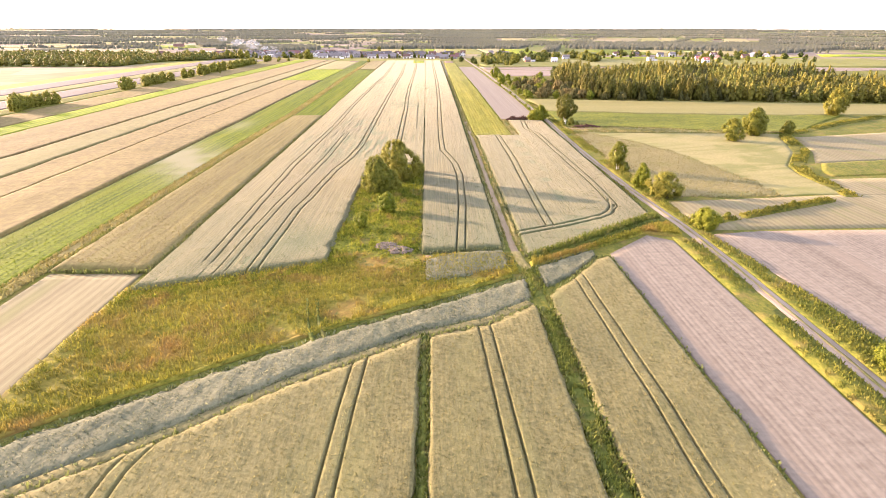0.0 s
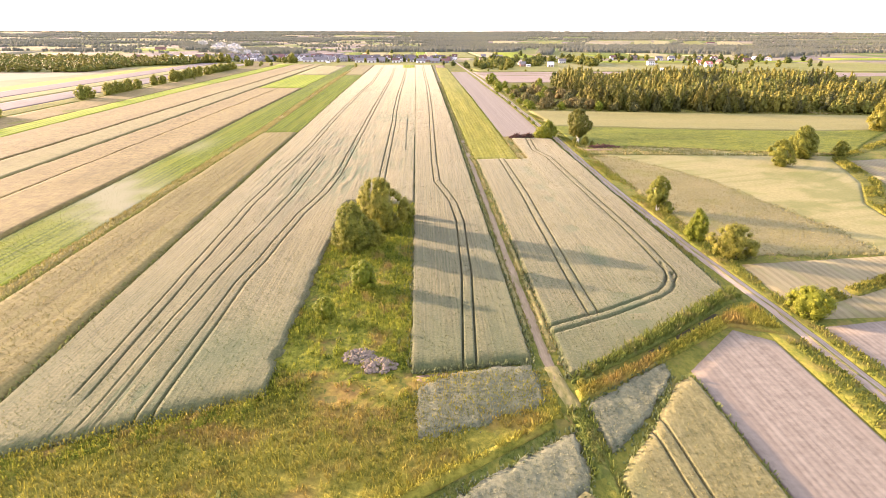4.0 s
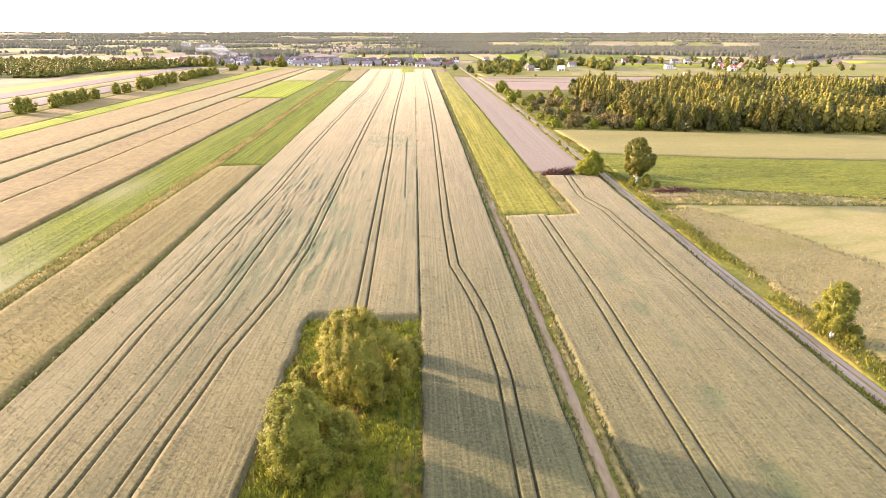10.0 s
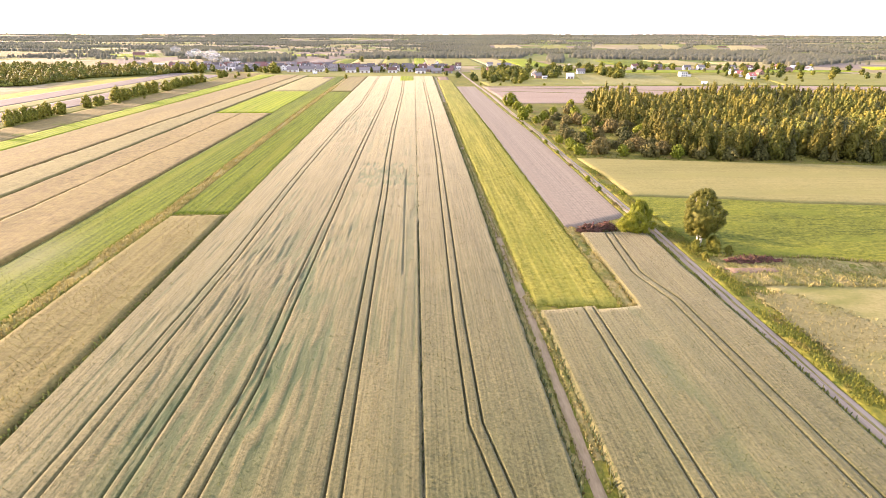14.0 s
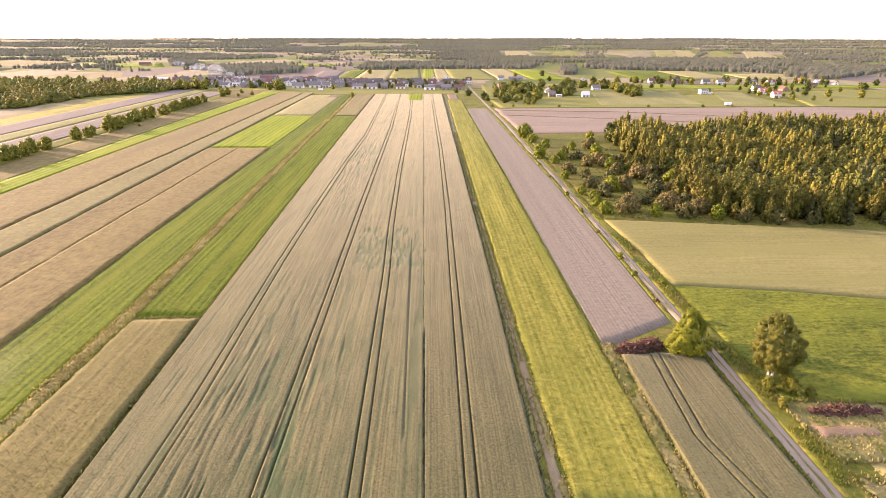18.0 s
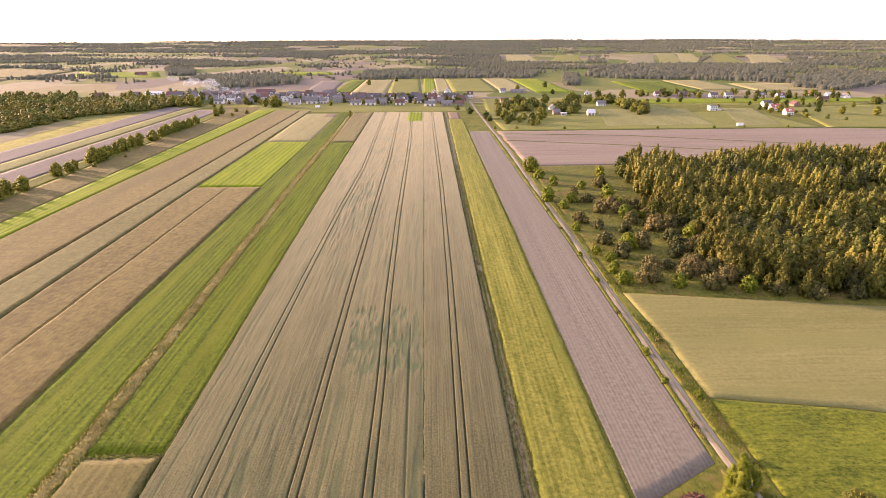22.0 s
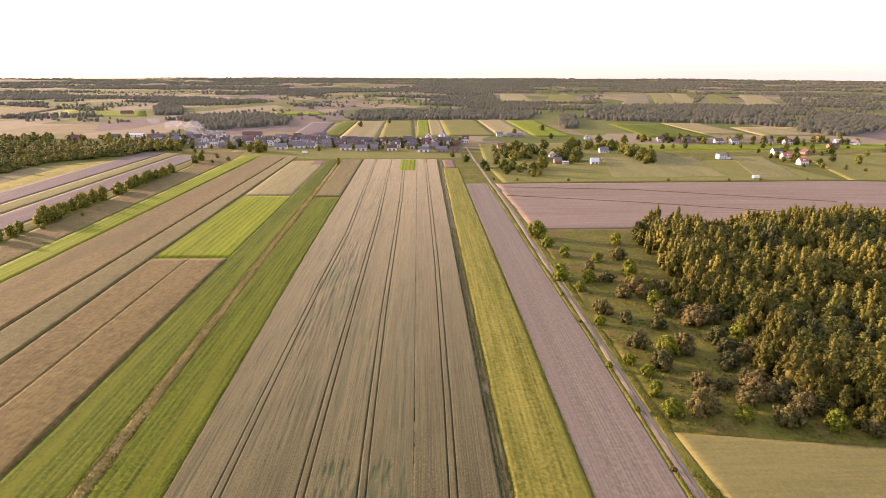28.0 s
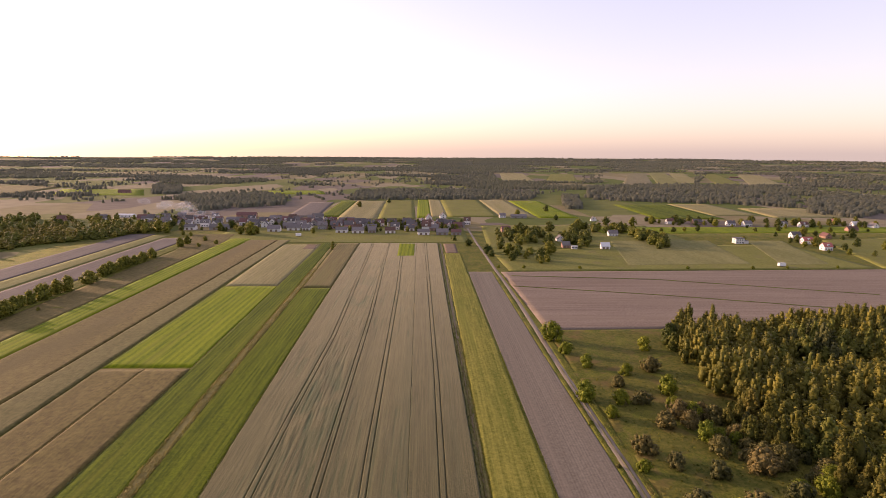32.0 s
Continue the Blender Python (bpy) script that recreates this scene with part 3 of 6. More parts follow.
field("wheat_field", "narrow strip of pale ripening wheat beside a dirt lane", off(MID, 0.06), off(LANE_W, 0),
      [(-3, 104.5), (14, 107)], [(-10, 820), (14, 820)], 0.85, WHEAT, 0.22, 4.0, 0.14,
      ruts=[[(105, 5.2), (135, 6.9), (166, 7.6), (182, 6.8), (192, 5.3), (203, 3.3), (232, 3.0), (274, 3.2), (378, 3.6), (494, 3.2), (820, -1)]], weeds=south_green, fine_y=(300, 1.5), tufts=(3.6, 0.11, 0.17, 80, 500), fray=0.3, closed=("w", 285))
field("wheat_field", "wheat headland patch by the ditch", [(80, -1.6), (110, -1.4)], [(80, 13.0), (110, 13.4)],
      [(-2, 91), (14, 98)], [(-2, 101), (4, 104.8), (14, 106.6)], 0.45, WHEAT_TEAL, 0.3, 0.6, 0.2, tufts=(9, 0.13, 0.2, 20, 200), fray=0.8)
def swaths(X, Y):
    """Greener grass left between the curved rows of the mower, and a rank patch in the middle."""
    d = np.hypot(X - 60, (Y - 262) * 1.25)
    rows = np.clip(np.sin(d * 2 * math.pi / 6.5 + 2.0 * vnoise(X, Y, 14, 51)), 0, 1) ** 2 * np.clip(vnoise(X, Y, 16, 52) * 1.8 - 0.5, 0, 1)
    return 0.5 * rows + 0.6 * np.clip((vnoise(X, Y, 11, 53) + 0.4 * vnoise(X, Y, 2.5, 54) - 0.75) / 0.3, 0, 1)


def LOOP(X, Y):
    """The turning track along the ditch headland."""
    c = np.interp(X, [14, 18, 27, 34, 37.7, 40, 41.6, 42.6], [113, 115, 119.5, 124, 126.5, 129, 132, 137])
    d = (Y - c) * np.interp(X, [14, 38, 42.6], [0.85, 0.8, 0.35])
    return (X < 43) * 0.8 * np.clip((0.34 - np.minimum(np.abs(d - 0.85), np.abs(d + 0.85))) / 0.3, 0, 1)


field("wheat_field", "pale wheat with curved tractor ruts beside the farm road", LANE_E, [(90, 49), (125, 49), (276, 50)],
      [(17, 103), (20, 104), (47.5, 126), (50, 128)], [(16, 276), (51, 276)], 0.85, WHEAT, 0.25, 1.5, 0.14, fine_y=(36, 0.3),
      ruts=[[(119.5, 24.8), (141, 24.9), (191, 25.8), (236, 25.3)],
            [(131, 41.0), (133, 42.3), (136, 42.8), (156, 43.4), (186, 42.7), (237, 41.6), (250, 39), (276, 41)], LOOP],
      cut=lambda X, Y: (X < 34.5) & (Y > 235.0), weeds=lambda X, Y: south_green(X, Y) + 0.5 * np.exp(-((X - 31.5) / 2.0) ** 2) * (vnoise(X, Y, 6, 3) > 0.45), tufts=(3.6, 0.11, 0.17, 80, 420), fray=0.4)
field("crop_strip", "yellow-green crop strip with mown rows", off(LANE_E, 0.15), [(230, 31.7), (290, 31.2), (430, 30.6), (767, 27.3)],
      [(16, 237), (32, 236)], [(14, 765), (30, 765)], 0.38, YELLOW, 0.5, 3.0, 0.06, weeds=lambda X, Y: (vnoise(X, Y * 0.4, 9, 4) - 0.5) * 0.6 * (vnoise(X, Y, 1.5, 14) > 0.35), tufts=(6, 0.16, 0.18, 150, 520), fray=0.5)
field("ploughed_field", "dry pinkish-brown tilled soil with drill lines", [(278, 32.3), (345, 31.5), (437, 31.4), (663, 29.2), (692, 29)], [(278, 49.6), (345, 50), (420, 49.8), (518, 47.8), (680, 45.4), (692, 45.2)],
      [(31, 278.6), (36, 280.5), (50, 289.4)], [(28, 690), (50, 690)], 0.15, SOIL, 0.21, 4.0, 0.02, rowed=(0.85, 0.010))
field("field_margin", "low grass between the parcels", [(0, -320), (905, -320)], [(0, 520), (905, 520)], [(-330, 2), (520, 2)], [(-330, 905), (520, 905)], 0.012, VERGE, 40, 40, 0.0, kind="structure", category="ground")
# south end
BAND_S = [(-48, 38), (-39.5, 44), (-27.8, 53), (-16.8, 63), (-1.7, 74), (8.2, 78), (14.9, 84), (23, 91.5), (30.1, 103)]
field("wheat_field", "straw-coloured wheat with open tractor lanes", [(0, -46), (90, -46)], [(0, -1.9), (90, -1.9)],
      [(-60, 8), (0, 8)], [(x, y - 2.0) for x, y in BAND_S], 0.65, WHEAT_GOLD, 0.25, 1.5, 0.16,
      ruts=[[(8, -10.1), (44, -10.0), (55, -9.8), (66, -9.4)], [(8, -31), (46, -30.1), (52, -28.6), (60, -27)]], tufts=(8, 0.12, 0.17, 8, 170), fray=0.5)
field("wheat_field", "straw-coloured wheat strip between dark seams", [(0, -0.5), (90, -0.5)], [(0, 15.8), (90, 15.6)],
      [(-2, 8), (20, 8)], [(x, y - 2.0) for x, y in BAND_S], 0.65, WHEAT_GOLD, 0.22, 1.5, 0.16, ruts=[[(8, 8.6), (43, 8.2), (56, 7.8), (80, 7.0)]], tufts=(8, 0.12, 0.17, 8, 170), fray=0.5)
field("wheat_field", "straw-coloured wheat strip beside tilled soil", [(0, 18.6), (90, 18.3)], [(0, 33.2), (110, 32.6)],
      [(16, 8), (36, 8)], [(18, 85), (24, 92.5), (30, 101), (34, 104)], 0.65, WHEAT_GOLD, 0.22, 1.5, 0.16, ruts=[[(8, 26), (42, 25.7), (64, 25.5), (96, 24.6)]], tufts=(8, 0.12, 0.17, 8, 170), fray=0.5)
field("wheat_field", "grey-green wheat headland band along the ditch", [(0, -47), (100, -47)], [(0, 15.2), (110, 15.4)],
      [(x, y + 0.4) for x, y in BAND_S], [(-48, 46.7), (-44, 50.1), (-12.9, 74.1), (-1, 81.1), (13.4, 91.1), (30, 102)], 0.5, WHEAT_TEAL, 0.3, 0.4, 0.2, tufts=(9, 0.13, 0.2, 20, 200), fray=0.8)
field("wheat_field", "short grey-green wheat headland by the crossing", [(80, 18.4), (120, 18.4)], [(80, 30.5), (120, 30.5)],
      [(18, 88.5), (23, 93), (31, 104)], [(18, 97), (30, 106)], 0.45, WHEAT_TEAL, 0.3, 0.5, 0.2, tufts=(9, 0.13, 0.2, 20, 200), fray=0.8)
field("ploughed_field", "dry pinkish tilled soil with pale drill lines", [(0, 34), (120, 33.2)], [(0, 46.5), (120, 48.4)],
      [(30, 5), (50, 5)], [(32, 103), (44, 115), (49, 111)], 0.15, SOIL, 0.21, 3.0, 0.02, rowed=(0.85, 0.010))
field("ploughed_field", "dry pinkish tilled soil east of the farm road", [(0, 64), (58, 63), (113, 57.5), (118, 57)], [(0, 160), (120, 160)],
      [(55, 5), (160, 5)], [(55, 115), (70, 117.5), (160, 119)], 0.15, SOIL, 0.4, 4.0, 0.02, rowed=(1.7, 0.010))
field("stubble_field", "pale mown stubble east of the farm road", [(100, 57), (150, 57)], [(100, 200), (150, 200)],
      [(57, 118), (90, 119), (200, 125)], [(57, 140), (90, 144), (200, 160)], 0.15, STUBBLE, 2.5, 3.0, 0.05)
field("grain_field", "pale thin grain beside the farm road", [(140, 58.5), (245, 57.5)], [(140, 88), (161, 89), (181, 85), (205, 81), (224, 73.5), (240, 64)],
      [(57, 145), (95, 146)], [(57, 240), (95, 240)], 0.3, PALE, 0.6, 0.8, 0.12, tufts=(5, 0.16, 0.25, 100, 330), fray=2.2)
field("hay_meadow", "mown yellowish hay meadow", [(140, 85.5), (161, 86.5), (181, 82.5), (205, 78.5), (224, 71), (240, 61.5)], [(140, 106), (168, 107), (180, 110), (201, 124), (215, 130), (234, 138), (246, 150)],
      [(60, 142), (110, 147)], [(57, 245), (122, 247), (150, 238)], 0.14, HAY, 1.0, 1.0, 0.05, weeds=swaths)
field("green_field", "bright green row crop", [(240, 57.6), (312, 57.8)], [(230, 138), (262, 168), (300, 210)],
      [(57, 260), (80, 258), (121, 246), (140, 238), (220, 290)], [(57, 309.6), (85, 305), (105, 300), (172, 292), (220, 302)], 0.35, ROW_GREEN, 1.0, 1.0, 0.25)
field("wheat_field", "pale level wheat below the wood", [(298, 57.8), (330, 58), (350, 57.1), (366, 56.2)], [(290, 300), (365, 300)],
      [(57, 310), (85, 305.6), (105, 300.6), (172, 292.6), (300, 298)], [(56, 365.5), (150, 351), (300, 331)], 0.5, LEVEL_WHEAT, 1.5, 1.5, 0.10)
field("ploughed_field", "broad dry purple-brown tilled field", [(550, 56), (620, 53.6), (692, 51.6)], [(550, 520), (700, 520)],
      [(56, 553), (110, 554), (520, 640)], [(56, 690), (330, 698), (520, 660)], 0.15, SOIL_ACROSS, 4.0, 3.0, 0.05)
# west side
field("wheat_field", "golden wheat strip ending at a green field", off(PATH_X, 2.2), off(A_EDGE, -0.8),
      [(-70, 97), (-48, 96)], [(-70, 293), (-48, 293)], 0.85, STRAW, 0.8, 2.5, 0.16, tufts=(4, 0.14, 0.18, 80, 420), fray=0.4)
field("green_field", "bright green crop with long rows", off(PATH_X, 1.8), off(A_EDGE, -0.5),
      [(-90, 294), (-48, 294)], [(-90, 640), (-48, 640)], 0.3, GREEN, 0.6, 4.0, 0.05, tufts=(3, 0.16, 0.15, 250, 620), fray=0.3)
field("crop_strip", "pale yellow crop strip near the village", off(PATH_X, 2.0), off(A_EDGE, -0.5),
      [(-90, 641), (-48, 641)], [(-90, 820), (-48, 820)], 0.5, STRAW, 1.5, 6.0, 0.06)
field("green_field", "long green crop strip beside a weedy path", G_EDGE, off(PATH_X, -1.8),
      [(-90, 40), (-68, 40)], [(-95, 822), (-68, 822)], 0.3, GREEN, 0.6, 4.0, 0.05,
      weeds=lambda X, Y: np.exp(-((Y - 192 + (X + 80) * 1.2) / 20) ** 2) * (0.4 + vnoise(X, Y, 5, 2)) + 0.5 * np.exp(-(((Y - 262) / 14) ** 2 + ((X + 84) / 5) ** 2)), tufts=(2.5, 0.16, 0.15, 60, 560), fray=0.3)
field("stubble_field", "pale stubble with straight rows", [(0, -67), (100, -66.5)], [(0, -50), (59, -49.8), (97, -50.5)],
      [(-70, 20), (-48, 20)], [(-70, 96), (-48, 96)], 0.15, STUBBLE, 0.5, 3.0, 0.06)
field("rye_field", "pale beige rye field with a level top", [(40, -121), (337, -122.7), (506, -124.8)], off(G_EDGE, -0.6),
      [(-125, 45), (-85, 45)], [(-127, 504), (-89, 504)], 0.65, RYE, 0.8, 4.0, 0.18, ruts=[faint([(45, -107), (250, -108), (504, -107.5)], 0.7)], gauge=0.1, rut=0.12)
field("green_field", "lime-green striped crop block", [(500, -124.5), (650, -124.5)], off(G_EDGE, -0.4),
      [(-130, 506), (-85, 506)], [(-130, 645), (-85, 645)], 0.3, LIME, 0.8, 4.0, 0.12)
field("crop_block", "pale yellow crop block by the village", [(640, -124.5), (820, -127)], off(G_EDGE, -0.4),
      [(-130, 646), (-85, 646)], [(-130, 812), (-85, 812)], 0.4, BLOND, 2.0, 6.0, 0.05)
field("rye_field", "long yellowish rye strip", [(40, -139), (460, -139.5), (840, -138)], [(40, -121.6), (337, -123.3), (505, -125.5), (840, -127.5)],
      [(-145, 60), (-120, 60)], [(-145, 838), (-120, 838)], 0.65, RYE_PALE, 0.8, 5.0, 0.18)
field("rye_field", "long pale rye strip beside a furrow", [(40, -168), (460, -170), (840, -164)], [(40, -139.5), (460, -140.0), (840, -138.5)],
      [(-170, 60), (-120, 60)], [(-170, 838), (-120, 838)], 0.65, RYE, 0.8, 5.0, 0.18)
field("green_field", "narrow lime-green grass strip", [(40, -185), (840, -185)], [(40, -169), (460, -171), (840, -166)],
      [(-195, 60), (-160, 60)], [(-195, 850), (-160, 850)], 0.25, LIME, 2.0, 8.0, 0.12)
field("scrub_meadow", "rough reddish-yellow fallow meadow", [(40, -208), (850, -210)], [(40, -185.5), (840, -185.5)],
      [(-212, 60), (-170, 60)], [(-212, 860), (-170, 860)], 0.12, FALLOW, 2.0, 8.0, 0.2)
field("grass_strip", "rough grass under a row of bushes", [(40, -226), (860, -222)], [(40, -209), (850, -211)],
      [(-230, 60), (-200, 60)], [(-230, 860), (-200, 860)], 0.15, VERGE, 2.0, 8.0, 0.2)
field("ploughed_field", "grey-violet tilled strip", [(40, -252), (860, -250)], [(40, -227), (860, -223)],
      [(-260, 100), (-220, 100)], [(-260, 850), (-220, 850)], 0.15, SOIL_WEST, 3.0, 8.0, 0.05)
field("crop_strip", "pale yellow stubble strip", [(40, -272), (860, -268)], [(40, -253), (860, -251)],
      [(-280, 100), (-220, 100)], [(-280, 870), (-220, 870)], 0.3, PLOT, 3.0, 8.0, 0.08)
field("ploughed_field", "grey-violet tilled strip by the wood", [(40, -300), (860, -296)], [(40, -273), (860, -269)],
      [(-300, 100), (-220, 100)], [(-300, 880), (-220, 880)], 0.15, SOIL_WEST, 3.0, 8.0, 0.05)
# rough grass between the parcels
field("rough_meadow", "tall rough yellow-green grass with reddish patches", [(40, -50.5), (100, -50.5)], [(40, 15), (110, 15)],
      [(-52, 46), (-44, 53), (-20, 72), (-1, 85), (14, 95)], [(-52, 90), (-48, 90), (-19, 103), (15, 105)], 0.2, GRASS, 0.5, 0.5, 0.22, weeds=dry_patches, tufts=(19, 0.11, 0.5, 0, 700))
field("grass_strip", "fresh green grass along the edge of the wheat", [(80, -49), (110, -49)], [(80, -19.6), (110, -19.6)], [(-49, 83.6), (-36, 89.4), (-19.5, 97.2)], [(-49, 87.2), (-19.5, 99.6)], 0.3, STRIP, 0.4, 0.4, 0.3, tufts=(18, 0.12, 0.4, 0, 200), fray=0.9)
field("rough_meadow", "overgrown grassy strip between wheat parcels", [(95, -20), (185, -20)], [(95, -2.0), (185, -2.6)],
      [(-21, 99), (0, 99)], [(-21, 182.6), (0, 182.6)], 0.2, STRIP, 0.4, 0.5, 0.28, tufts=(17, 0.14, 0.55, 0, 700))
field("ditch_grass", "long grass south of a drainage ditch", [(80, 17.5), (130, 17.5)], [(80, 51.2), (140, 51.5)],
      [(17, 97.5), (31, 106.8), (44, 116), (52, 113)], [(17, 100), (20, 101.8), (31, 109), (40, 116), (47.5, 121.8), (52, 123.3)], 0.45, GRASS, 0.4, 0.4, 0.22, tufts=(30, 0.13, 0.65, 0, 400))
field("ditch_grass", "tall dark grass north of a drainage ditch", [(80, 17.5), (130, 17.5)], [(80, 50.5), (140, 50.5)],
      [(17, 101.6), (20, 103.2), (31, 110.5), (40, 117.5), (47.5, 123.5), (52, 125.1)], [(17, 103), (20, 105), (31, 113.6), (47, 127), (52, 130)], 0.6, SEAM, 0.4, 0.3, 0.3, tufts=(40, 0.14, 0.85, 0, 400))
field("ditch_grass", "tall grass along the western ditch", [(30, -47), (110, -47)], [(30, 13.5), (110, 13.5)],
      [(-48, 49.3), (-44, 52.5), (-12.9, 76.4), (-1, 83.4), (13.4, 93.4)], [(-48, 51.5), (-44, 53.6), (-20, 72.5), (-1, 85.5), (14, 95.5)], 0.5, GRASS, 0.5, 0.3, 0.45, tufts=(34, 0.13, 0.75, 0, 400))
field("verge", "grassy verge beside the farm road", [(0, 46.8), (112, 48.6), (130, 49.4), (280, 49.8), (345, 50.2), (420, 50.0), (518, 48.0), (690, 45.5)], off(ROAD, -1.25),
      [(45, 5), (56, 5)], [(40, 690), (56, 690)], 0.2, VERGE, 0.4, 1.2, 0.35, tufts=(13, 0.17, 0.45, 20, 520))
field("verge", "weedy verge east of the farm road", off(ROAD, 1.25), [(0, 63), (60, 62.5), (115, 57.5), (240, 58.0), (300, 57.6), (330, 57.8), (350, 56.9), (366, 56.0), (550, 55.6), (620, 53.2), (690, 51.2)],
      [(45, 5), (70, 5)], [(45, 690), (70, 690)], 0.2, VERGE, 0.4, 1.2, 0.35, tufts=(13, 0.17, 0.45, 20, 520))
field("ditch_grass", "brownish weeds along a field ditch", [(235, 57), (260, 57)], [(235, 145), (260, 145)],
      [(57, 244.5), (130, 240)], [(57, 260), (80, 258), (121, 246.5), (145, 242)], 0.35, LANE_WEEDS, 0.6, 0.6, 0.4, tufts=(7, 0.2, 0.4, 0, 700), fray=0.3)
field("ditch_grass", "weedy drainage ditch bank", [(110, 56), (160, 56)], [(110, 99), (160, 99)],
      [(56, 119.5), (70, 125.5), (95, 137), (99, 139)], [(56, 123), (70, 129), (95, 140.5), (99, 142)], 0.5, REEDS, 0.5, 0.4, 0.6, tufts=(18, 0.2, 0.6, 0, 400))
field("scrub_meadow", "rough fallow meadow before the wood", [(360, 56.5), (553, 55.5)], [(350, 420), (600, 420)],
      [(55, 366), (150, 351.6), (420, 320)], [(55, 552), (110, 553), (420, 618)], 0.1, SCRUB, 2.0, 2.0, 0.25, tufts=(1.2, 0.7, 0.45, 0, 520))
field("weed_seam", "dark green weedy seam between wheat strips", [(0, 16.5), (90, 15.9)], [(0, 18.5), (90, 17.9)], [(15, 6), (20, 6)], [(15, 96), (20, 98)], 0.3, SEAM, 0.4, 0.6, 0.4,
      tufts=(40, 0.14, 0.42, 0, 200), fray=0.4)
field("weed_seam", "dark weedy seam between wheat strips", [(0, -1.7), (90, -1.7)], [(0, -0.7), (90, -0.7)], [(-2, 6), (0, 6)], [(-2, 73), (0, 73)], 0.25, SEAM, 0.4, 0.6, 0.3, tufts=(36, 0.12, 0.35, 0, 200), fray=0.3)
# shadow line along the ditch, put in with the dark weed colour
field("ditch_bottom", "weedy ditch coloured dark for its shadow, between wheat and rough grass", [(40, -46), (100, -46)], [(40, 13.5), (100, 13.5)], [(-48, 46.9), (-44, 50.3), (-12.9, 74.3), (-1, 81.3), (13.4, 91.3)],
      [(-48, 49.2), (-44, 52.4), (-12.9, 76.3), (-1, 83.3), (13.4, 93.3)], 0.04, SEAM, 0.5, 0.3, 0.06, tufts=(16, 0.12, 0.25, 0, 400), category="ditch")
field("garden_plot", "bare brown soil patch beside the farm road", [(240, 58), (260, 58)], [(240, 68.5), (260, 68.5)], [(57, 249.3), (69, 249.3)], [(57, 252.8), (69, 252.6)], 0.62, EARTH, 0.8, 0.8, 0.06, category="soil")
# flush strip; its dark colour stands in for shade between the banks
field("ditch_bottom", "ditch bottom between grassy banks, its shade put in as dark colour", [(90, 18), (130, 18)], [(90, 51), (130, 51)], [(17, 100.6), (31, 109.4), (40, 116.4), (47.5, 122.4), (52, 124)],
      [(17, 101.4), (31, 110.3), (40, 117.3), (47.5, 123.3), (52, 124.9)], 0.03, DITCH_SHADE, 0.6, 0.5, 0.03, category="ditch")
for seam, side in ((LANE_W, 0.2), (LANE_E, -1.1)):
    field("lane_verge", "grassy weeds along the edge of a dirt lane", off(seam, side), off(seam, side + 0.9), [(10, 108), (19, 106)], [(5, 815), (19, 815)], 0.16, LANE_WEEDS, 0.3, 1.2, 0.25,
          tufts=(5, 0.16, 0.2, 60, 560), fray=0.2, category="verge")
ribbon("dirt_lane", "narrow rutted dirt lane with grass patches", [(15.7, 103), (15.5, 110), (15.2, 150), (15.1, 235), (14.9, 280), (14.2, 340), (13.0, 743), (12.5, 820)], 1.6, DIRT, 0.05, step=2.0)
ribbon("grassy_track", "overgrown grassy track across the ditch", [(16.9, 96), (16.2, 100), (15.6, 106)], 2.2, LANE_WEEDS, 0.08, step=1)
field("bare_patch", "bare pinkish soil at the wheat corner", [(100, -1.6), (110, -1.6)], [(100, 2.4), (110, 2.4)], [(-2, 101.6), (3, 104.4)], [(-2, 104.2), (3, 105.0)], 0.08, EARTH, 0.5, 0.5, 0.04)
field("weedy_margin", "brownish weedy margin between two crops", [(234, 31.8), (278, 31.8)], [(234, 34.2), (278, 33.9)], [(31, 236), (35, 236)], [(31, 280), (35, 280)], 0.25, LANE_WEEDS, 0.4, 0.6, 0.3, tufts=(7, 0.2, 0.28, 200, 420), category="margin", fray=0.3)
ribbon("farm_road", "grey sandy two-rut farm road", [(x, y) for y, x in ROAD], 2.7, SAND, 0.07, step=2.0, edge=0.2)
for track in (-5.4, -3.8):
    ribbon("wheel_track", "pressed dark wheel track through rough grass", [(track - 0.3, 112), (track, 130), (track + 0.2, 150), (track, 176)], 0.45, SEAM, 0.26, category="track", step=1.5, edge=0.2)
ribbon("road_crown", "dry grass growing between the road's wheel ruts", [(x, y) for y, x in ROAD if y < 520], 0.4, LANE_WEEDS, 0.135, category="grass", step=1.5, edge=0.25)
field("weedy_path", "ridge of dry tan grass between green crops", off(PATH_X, -1.3), off(PATH_X, 1.3), [(-90, 30), (-60, 30)], [(-90, 820), (-60, 820)], 0.28, DRY_GRASS, 0.4, 3.0, 0.3,
      fine_y=(420, 0.8), tufts=(9, 0.22, 0.35, 40, 700), category="path", fray=0.4)
for line in ([(-19.7, 84.8), (-18.2, 77.1), (-16.7, 72.1), (-14.3, 67.7)], [(-18.3, 84.7), (-16.6, 77.1), (-15.0, 72.1), (-12.6, 68.1)]):
    ribbon("wheel_track", "pressed wheel track across the grass and headland", line, 0.36, SEAM, 0.36, category="track", step=0.7, edge=0.3)
ribbon("tractor_lane", "trampled straw lane along the wheat headland", [(x, y - 0.8) for x, y in BAND_S[1:7]], 2.0, WHEAT_GOLD, 0.25, step=2)
ribbon("furrow", "dark grassy furrow across the tilled field", [(57, 676), (150, 664), (270, 620)], 1.3, SEAM, 0.35, category="furrow", step=4)
ribbon("furrow", "dark grassy furrow across the tilled field", [(54, 645), (140, 620), (242, 583)], 1.3, SEAM, 0.35, category="furrow", step=4)
